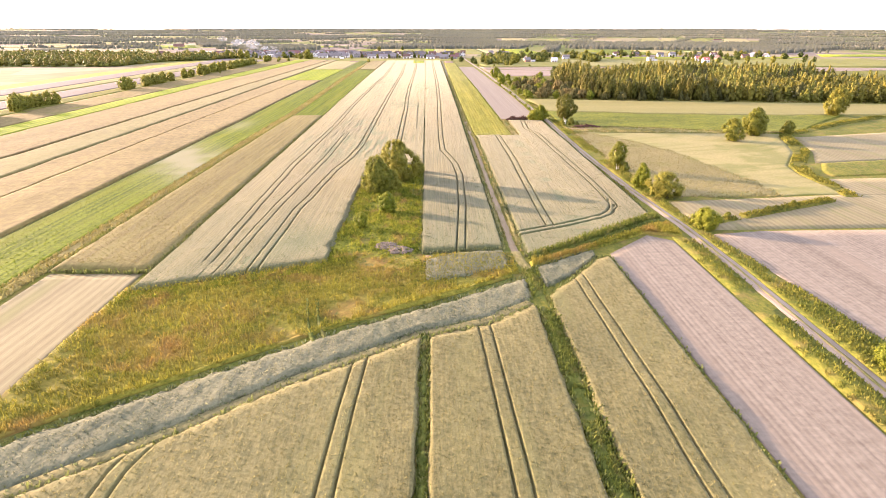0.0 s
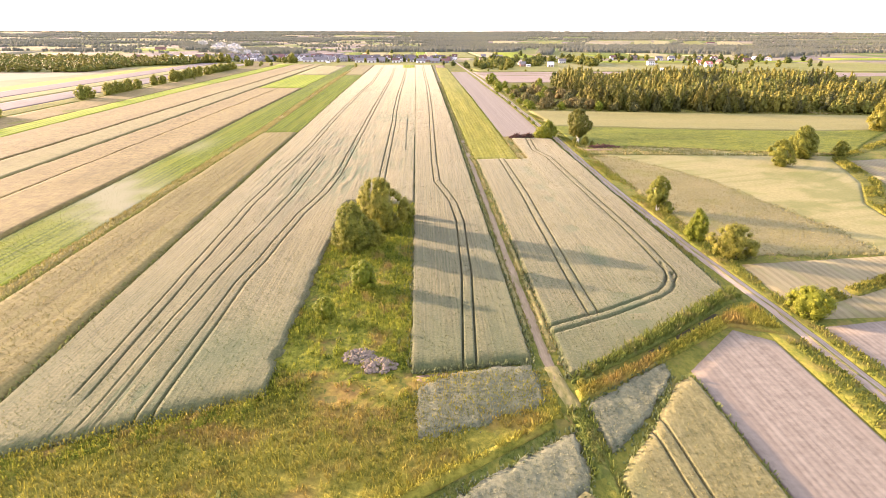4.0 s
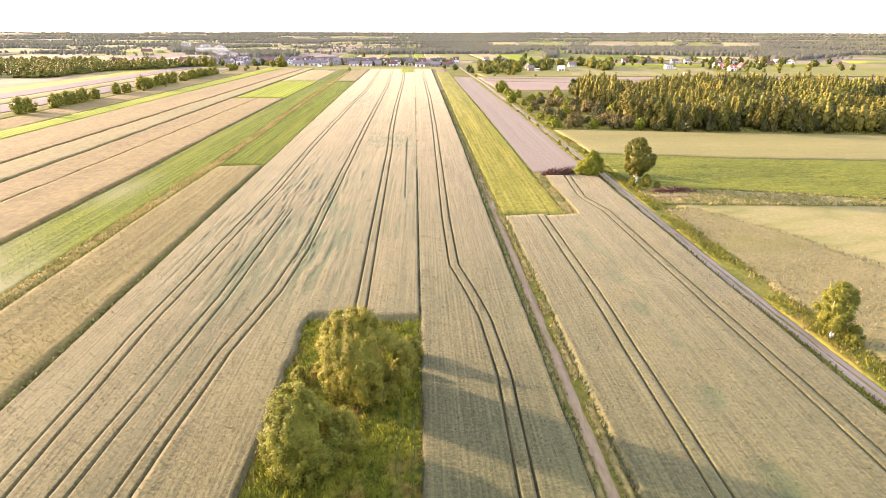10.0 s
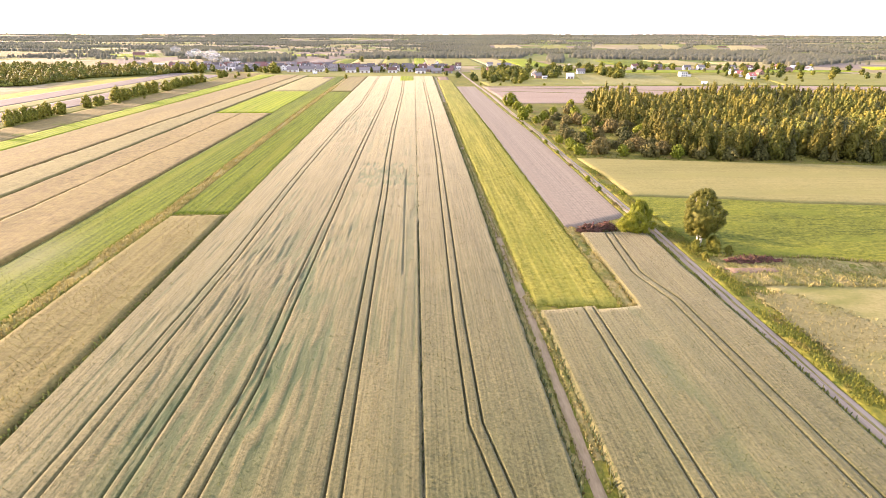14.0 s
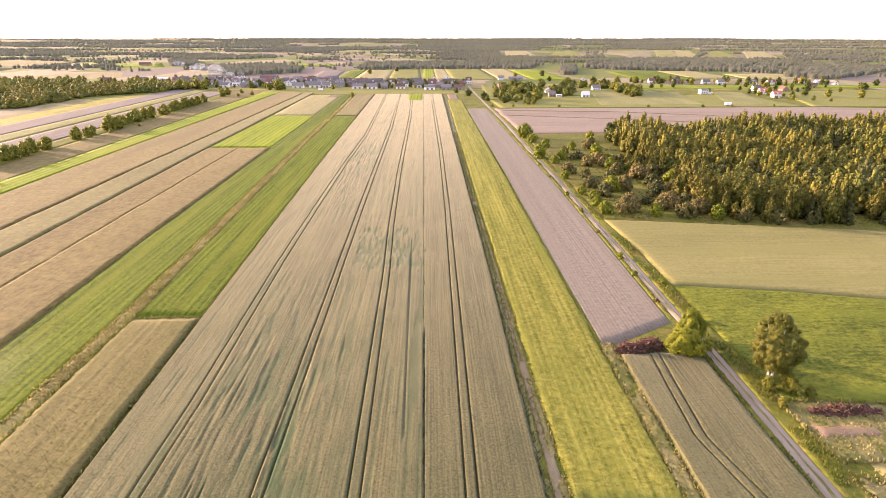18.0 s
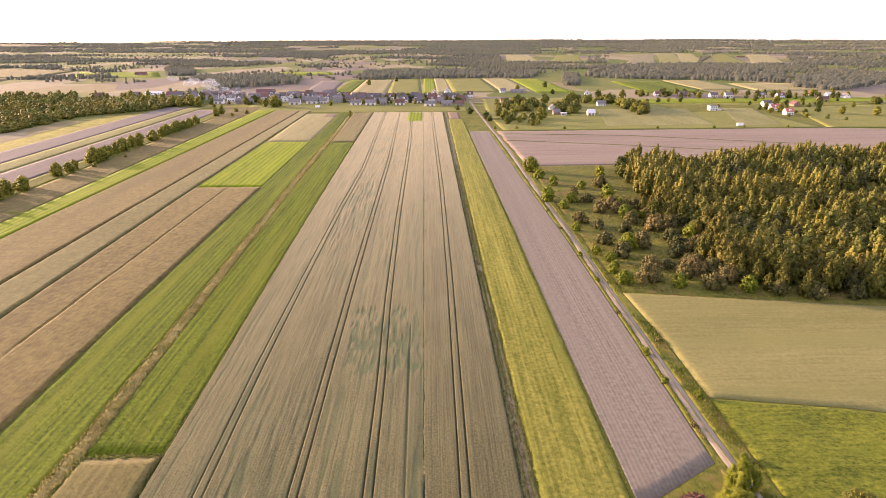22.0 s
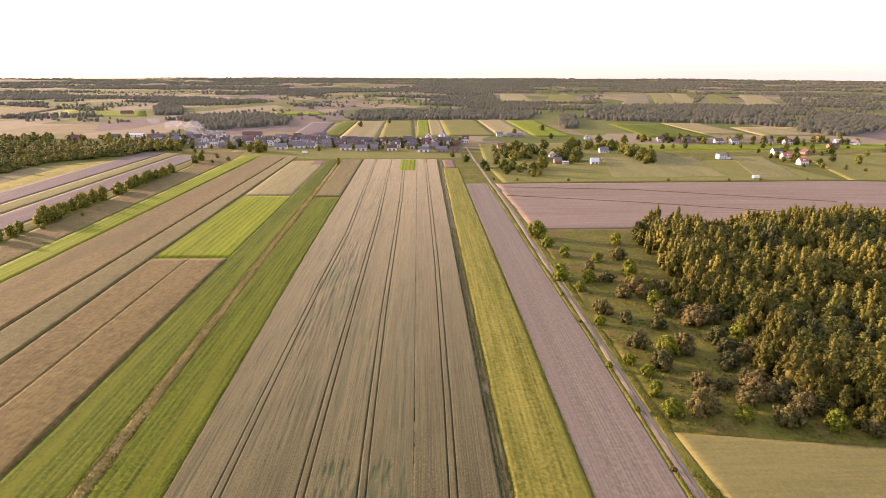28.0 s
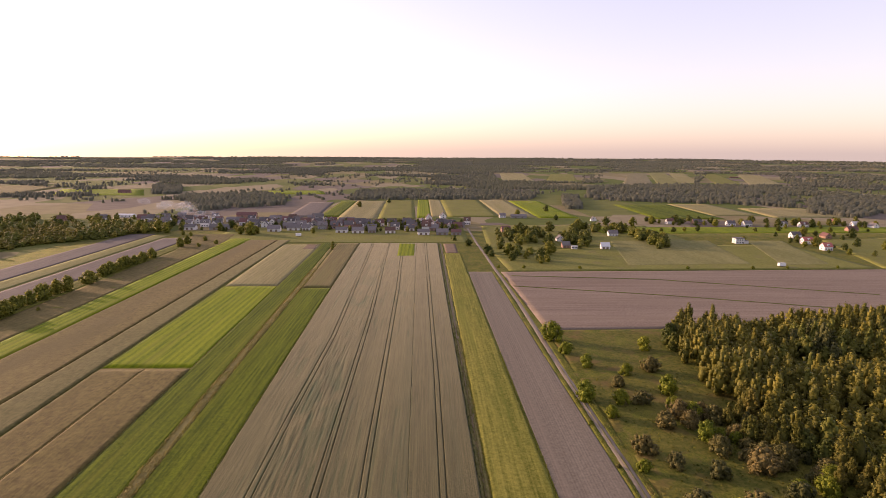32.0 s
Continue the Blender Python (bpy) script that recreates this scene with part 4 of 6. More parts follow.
ribbon("furrow", "grassy edge of the tilled field", [(57, 691.5), (200, 695), (330, 699), (450, 690)], 2.0, SEAM, 0.4, category="furrow", step=5)
field("stream_bank", "winding grassy ditch through the meadows", [(140, 104), (148, 105), (160, 106.5), (168, 107), (180, 110.5), (201, 124), (215, 130), (234, 137), (262, 172), (283, 206), (300, 236)],
      [(140, 108), (148, 109), (160, 110.5), (168, 111.5), (180, 116), (201, 130), (215, 135), (234, 142), (262, 180), (283, 214), (300, 246)],
      [(90, 143), (260, 143)], [(90, 299), (260, 299)], 0.4, REEDS, 0.6, 0.8, 0.6, category="ditch", tufts=(8, 0.3, 0.6, 100, 600))
field("green_field", "green meadow beyond the winding ditch", [(160, 114), (172, 116), (190, 127)], [(160, 200), (190, 200)], [(110, 165), (200, 176)], [(110, 181), (200, 200)], 0.2, VERGE, 2, 2, 0.1)
field("stubble_field", "pale stubble beyond the winding ditch", [(180, 119), (201, 131), (234, 143)], [(180, 260), (234, 260)], [(110, 182), (260, 205)], [(110, 226), (150, 233), (260, 262)], 0.15, STUBBLE, 2, 3, 0.06)
field("stubble_field", "pale stubble field beyond the ditch", [(120, 98), (160, 112)], [(120, 260), (160, 260)], [(98, 141), (260, 150)], [(98, 146), (112, 163), (260, 172)], 0.15, STUBBLE, 2, 3, 0.06)
field("crop_strip", "reddish tilled plot behind the barns", [(755, -205), (880, -232)], [(755, -176), (880, -190)], [(-240, 762), (-170, 800)], [(-240, 876), (-170, 880)], 0.15, FALLOW, 2, 3, 0.1)
field("garden_plot", "small dark tilled plot", [(780, -107), (815, -107)], [(780, -94), (815, -95.5)], [(-110, 784), (-90, 784)], [(-110, 812), (-90, 812)], 0.5, EARTH, 2, 3, 0.06)
field("wood_floor", "dusky undergrowth beneath the western wood", [(680, -720), (1020, -720)], [(680, -425), (700, -350), (800, -346), (850, -300), (920, -274), (1000, -298)], [(-720, 690), (-270, 690)], [(-720, 1015), (-270, 1015)], 0.12, SEAM, 10, 10, 0.1)


# ---- trees ----
BARK = mat("grey_brown_bark", (0.10, 0.075, 0.05), (0.22, 0.17, 0.12), None, 6, 0.5, (1, 1, 0.3), bump=0.6, dist=0.05)
BIRCH_BARK = mat("white_birch_bark", (0.55, 0.52, 0.46), (0.78, 0.76, 0.70), (0.10, 0.08, 0.07), 5, 0.6, (1, 1, 2.5), bump=0.4, dist=0.03)
LEAF_WILLOW = mat("willow_leaves", (0.105, 0.120, 0.016), (0.320, 0.300, 0.046), None, 1.2, 0.35, vary=0.12, bump=0, rough=0.6, through_leaf=0.4)
LEAF_LIME = mat("lime_bush_leaves", (0.105, 0.135, 0.010), (0.235, 0.250, 0.022), None, 1.5, 0.4, vary=0.12, bump=0, rough=0.6, through_leaf=0.32)
LEAF_BIRCH = mat("birch_leaves", (0.062, 0.066, 0.011), (0.185, 0.165, 0.027), None, 0.9, 0.12, vary=0.22, bump=0, rough=0.6, through_leaf=0.25, weed=(0.225, 0.192, 0.029))
LEAF_BIG = mat("big_birch_leaves", (0.070, 0.080, 0.012), (0.185, 0.175, 0.028), None, 1.2, 0.3, bump=0, rough=0.6, through_leaf=0.28)
LEAF_OAK = mat("dark_broad_leaves", (0.056, 0.072, 0.013), (0.142, 0.154, 0.028), None, 0.9, 0.15, vary=0.25, bump=0, rough=0.6, through_leaf=0.3, weed=(0.17, 0.185, 0.032))
LEAF_PINE = mat("pine_needles", (0.045, 0.050, 0.016), (0.11, 0.105, 0.028), None, 1.2, 0.2, vary=0.2, bump=0, rough=0.7, through_leaf=0.15)
# aerial haze painted into the leaf colour: greyed and paled for distance
LEAF_FAR = mat("haze_paled_leaves", (0.116, 0.120, 0.080), (0.162, 0.160, 0.106), None, 0.1, 0.01, bump=0, rough=0.8, through_leaf=0.3)
LEAF_BROWN = mat("dry_reddish_leaves", (0.082, 0.074, 0.022), (0.185, 0.152, 0.048), None, 1.2, 0.3, vary=0.2, bump=0, rough=0.7, through_leaf=0.25)
# second haze-paled tone, a little lighter
LEAF_FAR_LIGHT = mat("haze_paled_light_leaves", (0.130, 0.136, 0.080), (0.180, 0.176, 0.108), None, 0.1, 0.01, bump=0, rough=0.8, through_leaf=0.3)
rng = np.random.default_rng(7)


def leaf_quads(P, out, size, up=0.3):
    """One small leaf spray a point, turned about the way out of the crown."""
    n = len(P)
    nrm = out / (np.linalg.norm(out, axis=1)[:, None] + 1e-9) + rng.normal(0, 0.42, (n, 3)) + np.array([0, 0, up])
    nrm /= np.linalg.norm(nrm, axis=1)[:, None] + 1e-9
    t = np.cross(nrm, rng.normal(0, 1, (n, 3)))
    t /= np.linalg.norm(t, axis=1)[:, None] + 1e-9
    b = np.cross(nrm, t)
    s = (size * rng.uniform(0.5, 1.25, n))[:, None]
    k = rng.uniform(0.45, 0.9, n)[:, None]
    V = np.stack([P - t * s * 0.5, P - b * s * k * 0.5 + nrm * s * 0.12, P + t * s * 0.5, P + b * s * k * 0.5 + nrm * s * 0.12], 1)
    return V.reshape(-1, 3)


def soft(d, loose=0.3):
    """Shading normals that follow the clumps, four to a spray."""
    q = d / (np.linalg.norm(d, axis=1)[:, None] + 1e-9)
    q = q + rng.normal(0, loose, q.shape)
    return np.repeat(q / np.linalg.norm(q, axis=1)[:, None], 4, axis=0)


def profile(u, shape):
    """How wide a crown is at the share u of its height, from 0 to 1."""
    u = np.clip(u, 0.0, 1.0)
    if shape == "cone":
        return np.clip((1 - u) ** 0.8, 0.05, 1) * np.clip(0.55 + 3 * u, 0, 1)
    if shape == "column":
        return np.clip(np.sin(np.pi * u ** 0.62), 0.04, 1) ** 0.75
    if shape == "weeping":
        return np.clip(np.sin(np.pi * u ** 0.72), 0.05, 1) ** 0.55
    return np.clip(np.sin(np.pi * u ** 0.85), 0.05, 1) ** 0.6


def crown_points(n, h, r, base, shape, clumps):
    """Leaf places on many uneven clumps that cover a crown: round, cone, column or weeping."""
    u = (np.arange(clumps) + rng.uniform(0, 1, clumps)) / clumps
    u = 0.04 + 0.93 * u ** 0.92
    a = np.arange(clumps) * 2.39996 + rng.uniform(-0.6, 0.6, clumps)
    rad = r * profile(u, shape)
    lop = 1 + 0.16 * np.sin(a * 2 + rng.uniform(0, 6.28)) + 0.16 * np.sin(a + u * 7 + rng.uniform(0, 6.28)) + rng.uniform(-0.2, 0.12, clumps)
    size = np.clip(1.9 * r / math.sqrt(clumps), 0.12 * r, 0.5 * r) * rng.uniform(0.7, 1.35, clumps) * (1.08 - 0.38 * u)
    q = np.maximum(rad * lop - size * rng.uniform(0.35, 0.8, clumps), 0.0)
    C = np.stack([q * np.cos(a), q * np.sin(a), base + u * (h - base) - size * 0.35, size], 1)
    area = size ** 2
    pick = rng.choice(clumps, n, p=area / area.sum())
    mid = np.array([0, 0, base + 0.35 * (h - base)])
    away = C[pick, :3] - mid
    away /= np.linalg.norm(away, axis=1)[:, None] + 1e-9
    d = rng.normal(0, 1, (n, 3))
    d /= np.linalg.norm(d, axis=1)[:, None]
    d = d + 0.75 * away + np.array([0, 0, 0.25])
    d /= np.linalg.norm(d, axis=1)[:, None] + 1e-9
    rr = C[pick, 3] * (1.0 + rng.normal(0, 0.2, n) + 0.45 * (rng.uniform(0, 1, n) > 0.92))
    stretch = np.array([1, 1, 1.45 if shape in ("weeping", "column") else 1.05])
    P = C[pick, :3] + d * rr[:, None] * stretch
    P[:, 2] = np.maximum(P[:, 2], base * 0.4 + 0.1 * rng.uniform(0, 1, n))
    return P, 0.9 * d + 0.35 * away, C


def cores(C, h, r, base, shape, fill=0.86):
    """Dense inner foliage: one uneven closed hull inside the crown and a rough lump inside each clump."""
    n = len(C)
    cube = np.array([(x, y, z) for z in (-1, 1) for y in (-1, 1) for x in (-1, 1)], float) / math.sqrt(3)
    f = np.array([(0, 2, 3, 1), (4, 5, 7, 6), (0, 1, 5, 4), (1, 3, 7, 5), (3, 2, 6, 7), (2, 0, 4, 6)])
    d = cube[None] + rng.normal(0, 0.12, (n, 8, 3))
    stretch = np.array([1, 1, 1.45 if shape in ("weeping", "column") else 1.05])
    P = (C[:, None, :3] + d * (C[:, 3] * fill)[:, None, None] * stretch).reshape(-1, 3)
    P[:, 2] = np.maximum(P[:, 2], base * 0.4)
    F = (f[None] + (np.arange(n) * 8)[:, None, None]).reshape(-1, 4)
    N = d.reshape(-1, 3).copy()
    seg, lev = 8, np.array([0.02, 0.2, 0.4, 0.6, 0.8, 0.97])
    ang = np.arange(seg) * 2 * np.pi / seg
    U, A = np.meshgrid(lev, ang, indexing="ij")
    R = r * profile(U, shape) * 0.56 * rng.uniform(0.85, 1.12, U.shape)
    Z = base + U * (h - base) * 0.92
    H = np.stack([R * np.cos(A), R * np.sin(A), Z], 2).reshape(-1, 3)
    idx = np.arange(len(lev) * seg).reshape(len(lev), seg)
    G = np.stack([idx[:-1], np.roll(idx[:-1], -1, 1), np.roll(idx[1:], -1, 1), idx[1:]], 2).reshape(-1, 4)
    HN = H - np.array([0, 0, base + 0.35 * (h - base)])
    F = np.concatenate([F, G + len(P)])
    P, N = np.concatenate([P, H]), np.concatenate([N, HN])
    N /= np.linalg.norm(N, axis=1)[:, None] + 1e-9
    return P, N, F


def quads(n):
    return np.arange(4 * n).reshape(n, 4)


def tube(points, radii, sides=7):
    V, F = [], []
    for i, (p, r) in enumerate(zip(points, radii)):
        for j in range(sides):
            a = 2 * math.pi * j / sides
            V.append((p[0] + r * math.cos(a), p[1] + r * math.sin(a), p[2]))
    for i in range(len(points) - 1):
        for j in range(sides):
            F.append((i * sides + j, i * sides + (j + 1) % sides, (i + 1) * sides + (j + 1) % sides, (i + 1) * sides + j))
    return V, F


def trunk_mesh(h, r0, limbs, C, bark, lean=0.0, stems=1):
    V, F = [], []

    def put(pts, rad, sides):
        v, f = tube(pts, rad, sides)
        k = len(V)
        V.extend(v)
        F.extend([tuple(a + k for a in q) for q in f])
    for s in range(stems):
        a = 2 * math.pi * s / stems + 0.4
        o = 0.0 if stems == 1 else 0.25
        sp = 0.0 if stems == 1 else 0.12 * h
        pts = [(o * math.cos(a) + (sp * math.cos(a) + lean) * t + 0.12 * math.sin(4 * t + s), o * math.sin(a) + sp * math.sin(a) * t, -0.2 + t * h * 0.86) for t in (0, 0.05, 0.2, 0.4, 0.6, 0.8, 1)]
        put(pts, [r0 * k for k in (1.5, 1.1, 0.95, 0.75, 0.5, 0.28, 0.08)], 8)
    for c in C[:limbs]:
        z0 = max(0.18 * h, c[2] * 0.6)
        put([(0.0, 0.0, z0), (c[0] * 0.5, c[1] * 0.5, z0 + (c[2] - z0) * 0.65), (c[0], c[1], c[2])], [r0 * 0.4, r0 * 0.25, r0 * 0.06], 5)
    return mesh_np("trunk", V, F, bark, smooth=True)


def tree(name, label, category, h, r, base, shape, leaves, size, leaf, bark, clumps=40, stems=1, limbs=9, r0=None, group="", up=0.3):
    """A tree at the origin: tapered trunk with limbs, and a crown of leaf sprays."""
    P, d, C = crown_points(leaves, h, r, base, shape, clumps)
    if shape == "weeping":
        k = rng.uniform(0, 1, leaves) < 0.55
        P[k, 2] -= rng.uniform(0, 0.06 * h, k.sum())
        P[:, 2] = np.maximum(P[:, 2], 0.25)
    root = tagged(new(name), label, category, group)
    tr = new("trunk", trunk_mesh(h, r0 or 0.022 * h, limbs, C, bark, stems=stems))
    hero = leaves > 1500
    KV, KN, KF = cores(C, h, r, base, shape, 0.78 if hero else 0.86)
    V = np.concatenate([leaf_quads(P, d, size, up), KV])
    cr = new("crown", mesh_np("crown", V, np.concatenate([quads(leaves), KF + 4 * leaves]), leaf, normals=np.concatenate([soft(d, 0.45 if hero else 0.35), KN])))
    tr.parent = cr.parent = root
    return root


def place(ob, x, y, s=1.0, turn=0.0, sz=None, z=-0.05):
    m = Matrix.Translation((x, y, z)) @ Matrix.Rotation(turn, 4, "Z") @ Matrix.Diagonal((s, s, sz or s, 1))
    ob.matrix_basis = m
    return ob


def again(ob, x, y, s=1.0, turn=0.0, sz=None, z=-0.05):
    m = Matrix.Translation((x, y, z)) @ Matrix.Rotation(turn, 4, "Z") @ Matrix.Diagonal((s, s, sz or s, 1))
    keep = ob.matrix_basis.copy()
    ob.matrix_basis = Matrix.Identity(4)
    c = copy_thing(ob, m)
    ob.matrix_basis = keep
    return c


# the two willows on the overgrown strip
place(tree("willow_tree", "tall bushy willow with drooping yellow-green leaves", "tree", 11.4, 5.0, 0.5, "weeping", 38000, 0.19, LEAF_WILLOW, BARK, 230, stems=3, r0=0.28), -10.0, 163.2)
place(tree("willow_tree", "rounded willow with drooping leaves on rough grass", "tree", 9.6, 3.9, 0.4, "weeping", 29000, 0.19, LEAF_WILLOW, BARK, 190, stems=3, r0=0.24), -14.6, 150.4)
small = place(tree("willow_bush", "low willow bush beside the tall willows", "bush", 5.4, 2.2, 0.3, "round", 6000, 0.2, LEAF_WILLOW, BARK, 50, stems=4, r0=0.08), -10.6, 152.5)
lime = place(tree("round_bush", "airy lime-green bush on rough grass", "bush", 5.0, 2.1, 0.3, "round", 6500, 0.18, LEAF_LIME, BARK, 60, stems=4, r0=0.05), -10.6, 131.5)
again(lime, -15.2, 120.2, 0.62, 1.0, 0.75)
again(small, -4.4, 170.5, 0.72, 2.0)
again(small, -5.6, 167.6, 0.45, 1.0)
again(small, -17.6, 165.5, 0.5, 0.5)
# birches and bushes along the farm road
birch = place(tree("birch_tree", "big birch with white forked trunks", "tree", 13.4, 4.4, 3.0, "round", 32000, 0.21, LEAF_BIG, BIRCH_BARK, 200, stems=3, r0=0.20), 58.6, 266.0)
place(tree("birch_tree", "single birch with a white trunk beside the road", "tree", 8.8, 2.5, 1.7, "round", 9000, 0.22, LEAF_WILLOW, BIRCH_BARK, 60, stems=2, r0=0.14), 55.4, 175.0)
again(small, 57.3, 173.2, 0.55, 0.3)
road_bush = place(tree("roadside_bush", "tall leafy bush on the road verge", "bush", 6.8, 2.3, 0.3, "column", 8000, 0.21, LEAF_LIME, BARK, 60, stems=3, r0=0.08), 55.7, 154.0)
place(tree("roadside_bush", "broad round willow bush on the road verge", "bush", 6.6, 3.5, 0.3, "round", 12000, 0.22, LEAF_WILLOW, BARK, 70, stems=4, r0=0.10), 58.3, 144.3)
place(tree("roadside_bush", "low round bush by the ditch", "bush", 4.2, 3.0, 0.2, "round", 9000, 0.21, LEAF_LIME, BARK, 60, stems=4, r0=0.08), 58.2, 120.0)
again(road_bush, 57.6, 63.5, 0.85, 2.2)
bank = place(tree("willow_bush", "dense green willow bush at the field corner", "bush", 5.2, 3.6, 0.2, "round", 13000, 0.21, LEAF_LIME, BARK, 70, stems=4, r0=0.10), 47.2, 276.0)
again(bank, 50.4, 281.5, 0.72, 0.4, 1.25)
for x, y, s in ((60.3, 262.0, 0.6), (57.0, 263.5, 0.5), (61.6, 265.5, 0.55), (63.0, 261.0, 0.4), (56.5, 258.0, 0.35)):
    again(small, x, y, s, x)
# lone trees in the eastern meadow
field_tree = place(tree("field_tree", "round leafy tree in the hay meadow", "tree", 8.5, 3.4, 0.6, "round", 9000, 0.28, LEAF_WILLOW, BARK, 70, stems=2, r0=0.16), 114.0, 224.5)
again(field_tree, 127.5, 236.0, 1.12, 1.0)
again(field_tree, 131.0, 240.5, 1.22, 2.0)
again(field_tree, 143.0, 238.5, 0.66, 3.0)
again(field_tree, 197.5, 292.5, 1.35, 4.0, 1.6)
# bushes along the ditch by the crossing
for i, (x, y, s) in enumerate(((21, 104.3, 0.28), (34, 115.2, 0.3), (47.5, 126.3, 0.32), (18.6, 101.5, 0.25), (62, 123.2, 0.45), (66, 126, 0.4), (78, 131.5, 0.35), (86, 135.2, 0.4))):
    again(small, x, y, s, i * 1.3, s * 0.8)

# ---- the wood and the scrub before it ----
birches = [tree("wood_birch", "young birch with a tall yellow-green crown", "tree", 10.6 + 0.8 * i, 2.35 + 0.2 * i, 0.3, ("column", "column", "weeping", "column")[i], 1500, 0.46, LEAF_BIRCH, BARK, 60, limbs=4, group="trees of the wood") for i in range(4)]
pines = [tree("scots_pine", "dark young pine at the edge of the wood", "tree", 6.5 + i, 2.5, 0.2, "cone", 800, 0.55, LEAF_PINE, BARK, 40, limbs=4, group="trees of the wood") for i in range(2)]
oaks = [tree("broadleaf_tree", "dark green broad-crowned tree", "tree", 9 + i, 3.4, 0.3, "round", 1100, 0.6, LEAF_OAK, BARK, 44, limbs=5, group="broadleaf trees") for i in range(2)]
shrubs = [tree("scrub_bush", "brownish scrub bush on the fallow meadow", "bush", 3.9, 2.5, 0.1, "round", 700, 0.42, (LEAF_BROWN, LEAF_PINE)[i], BARK, 34, stems=3, limbs=4, r0=0.07, group="scrub bushes") for i in range(2)]
shrubs.append(tree("scrub_bush", "green scrub bush on the fallow meadow", "bush", 4.4, 2.2, 0.1, "round", 700, 0.42, LEAF_LIME, BARK, 34, stems=3, limbs=4, r0=0.07, group="scrub bushes"))
used = set()


def stand(ob, x, y, s, turn, sz=None):
    if ob.name in used:
        return again(ob, x, y, s, turn, sz)
    used.add(ob.name)
    return place(ob, x, y, s, turn, sz)


def wood_edge_west(y):
    return float(np.interp(y, [340, 358, 370, 382, 402, 425, 440, 463, 473, 510, 541, 560], [100, 100, 100, 90, 95, 104, 92, 90, 84, 97, 107, 110]))


def wood_south(x):
    return float(np.interp(x, [60, 100, 150, 200, 300, 420], [366, 360, 352, 347, 337, 322]))


def wood_north(x):
    return float(np.interp(x, [60, 110, 232, 420], [548, 550, 568, 600]))


near_trees, far_trees = [], []
gx = 76.0
while gx < 310:
    gy = 325.0
    while gy < 610:
        x, y = gx + rng.uniform(-2.0, 2.0), gy + rng.uniform(-2.0, 2.0)
        if vnoise(x, y, 17, 41) > 0.2 and y > wood_south(x) + 3 and y < wood_north(x) - 2 and x > wood_edge_west(y) + rng.uniform(-4, 5):
            edge = min(y - wood_south(x), (x - wood_edge_west(y)) * 1.2)
            (near_trees if (edge < 16 and x < 170 and y < 470) or (edge < 5 and x < 200) else far_trees).append((x, y, edge))
        gy += 5.0
    gx += 5.0
rng.shuffle(near_trees)
for x, y, edge in near_trees[:300]:
    k = rng.uniform()
    ob = pines[rng.integers(2)] if k < 0.16 or (y - wood_south(x) < 8 and x > 120 and k < 0.5) else oaks[rng.integers(2)] if k < 0.24 else birches[rng.integers(4)]
    s = rng.uniform(0.7, 1.15) * (0.78 if edge < 5 else 1.0) * float(0.72 + 0.5 * vnoise(x, y, 22, 31))
    stand(ob, float(x), float(y), s, rng.uniform(0, 6.28), s * rng.uniform(0.9, 1.12))


def canopy(name, label, places, leaf, leaves, size, category="woodland", clumps=10, shapes=("column", "column", "round", "column")):
    """Many trees of a wood as one stand of crowns: places of (x, y, height, radius)."""
    base = []
    for shape in shapes:
        P, d, C = crown_points(leaves, 1.0, 0.26, 0.08, shape, clumps)
        base.append((P, d) + cores(C, 1.0, 0.26, 0.08, shape))
    Vs, tone, nor, Fs, at = [], [], [], [], 0
    for i, (x, y, h, r) in enumerate(places):
        P, d, KV, KN, KF = base[i % 4] if leaf is not LEAF_PINE else base[2 if i % 3 else 0]
        a = rng.uniform(0, 6.28)
        c, s_ = math.cos(a), math.sin(a)
        Q = np.stack([(P[:, 0] * c - P[:, 1] * s_) * r / 0.26, (P[:, 0] * s_ + P[:, 1] * c) * r / 0.26, P[:, 2] * h], 1)
        D = np.stack([d[:, 0] * c - d[:, 1] * s_, d[:, 0] * s_ + d[:, 1] * c, d[:, 2]], 1)
        K = np.stack([(KV[:, 0] * c - KV[:, 1] * s_) * r / 0.26, (KV[:, 0] * s_ + KV[:, 1] * c) * r / 0.26, KV[:, 2] * h], 1)
        KD = np.stack([KN[:, 0] * c - KN[:, 1] * s_, KN[:, 0] * s_ + KN[:, 1] * c, KN[:, 2]], 1)
        Vs += [leaf_quads(Q + rng.normal(0, 0.1, Q.shape), D, size) + np.array([x, y, 0.0]), K + np.array([x, y, 0.0])]
        tone.append(np.full(4 * len(P) + len(K), rng.uniform(0, 1) ** 2))
        nor += [soft(D), KD]
        Fs += [quads(len(P)) + at, KF + at + 4 * len(P)]
        at += 4 * len(P) + len(K)
    V = np.concatenate(Vs)
    return tagged(new(name, mesh_np(name, V, np.concatenate(Fs), leaf, attr=np.concatenate(tone), normals=np.concatenate(nor))), label, category, kind="stuff")


rest = [(x, y) for x, y, e in near_trees[300:] + far_trees]
A, B, C3 = [], [], []
for x, y in rest:
    k = vnoise(x, y, 28, 4) + rng.uniform(-0.25, 0.25)
    (A if k < 0.60 else B if k < 0.82 else C3).append((x, y, float(rng.uniform(7.5, 13.0) * (0.55 + 0.75 * vnoise(x, y, 20, 31))), rng.uniform(1.9, 3.0)))
canopy("wood_canopy", "crowded yellow-green birch crowns of the wood", A, LEAF_BIRCH, 150, 0.8, clumps=16)
canopy("wood_canopy", "dark green broadleaf crowns inside the wood", B, LEAF_OAK, 150, 0.8, clumps=16)
canopy("wood_canopy", "dark pine crowns inside the wood", C3, LEAF_PINE, 150, 0.8, clumps=16)
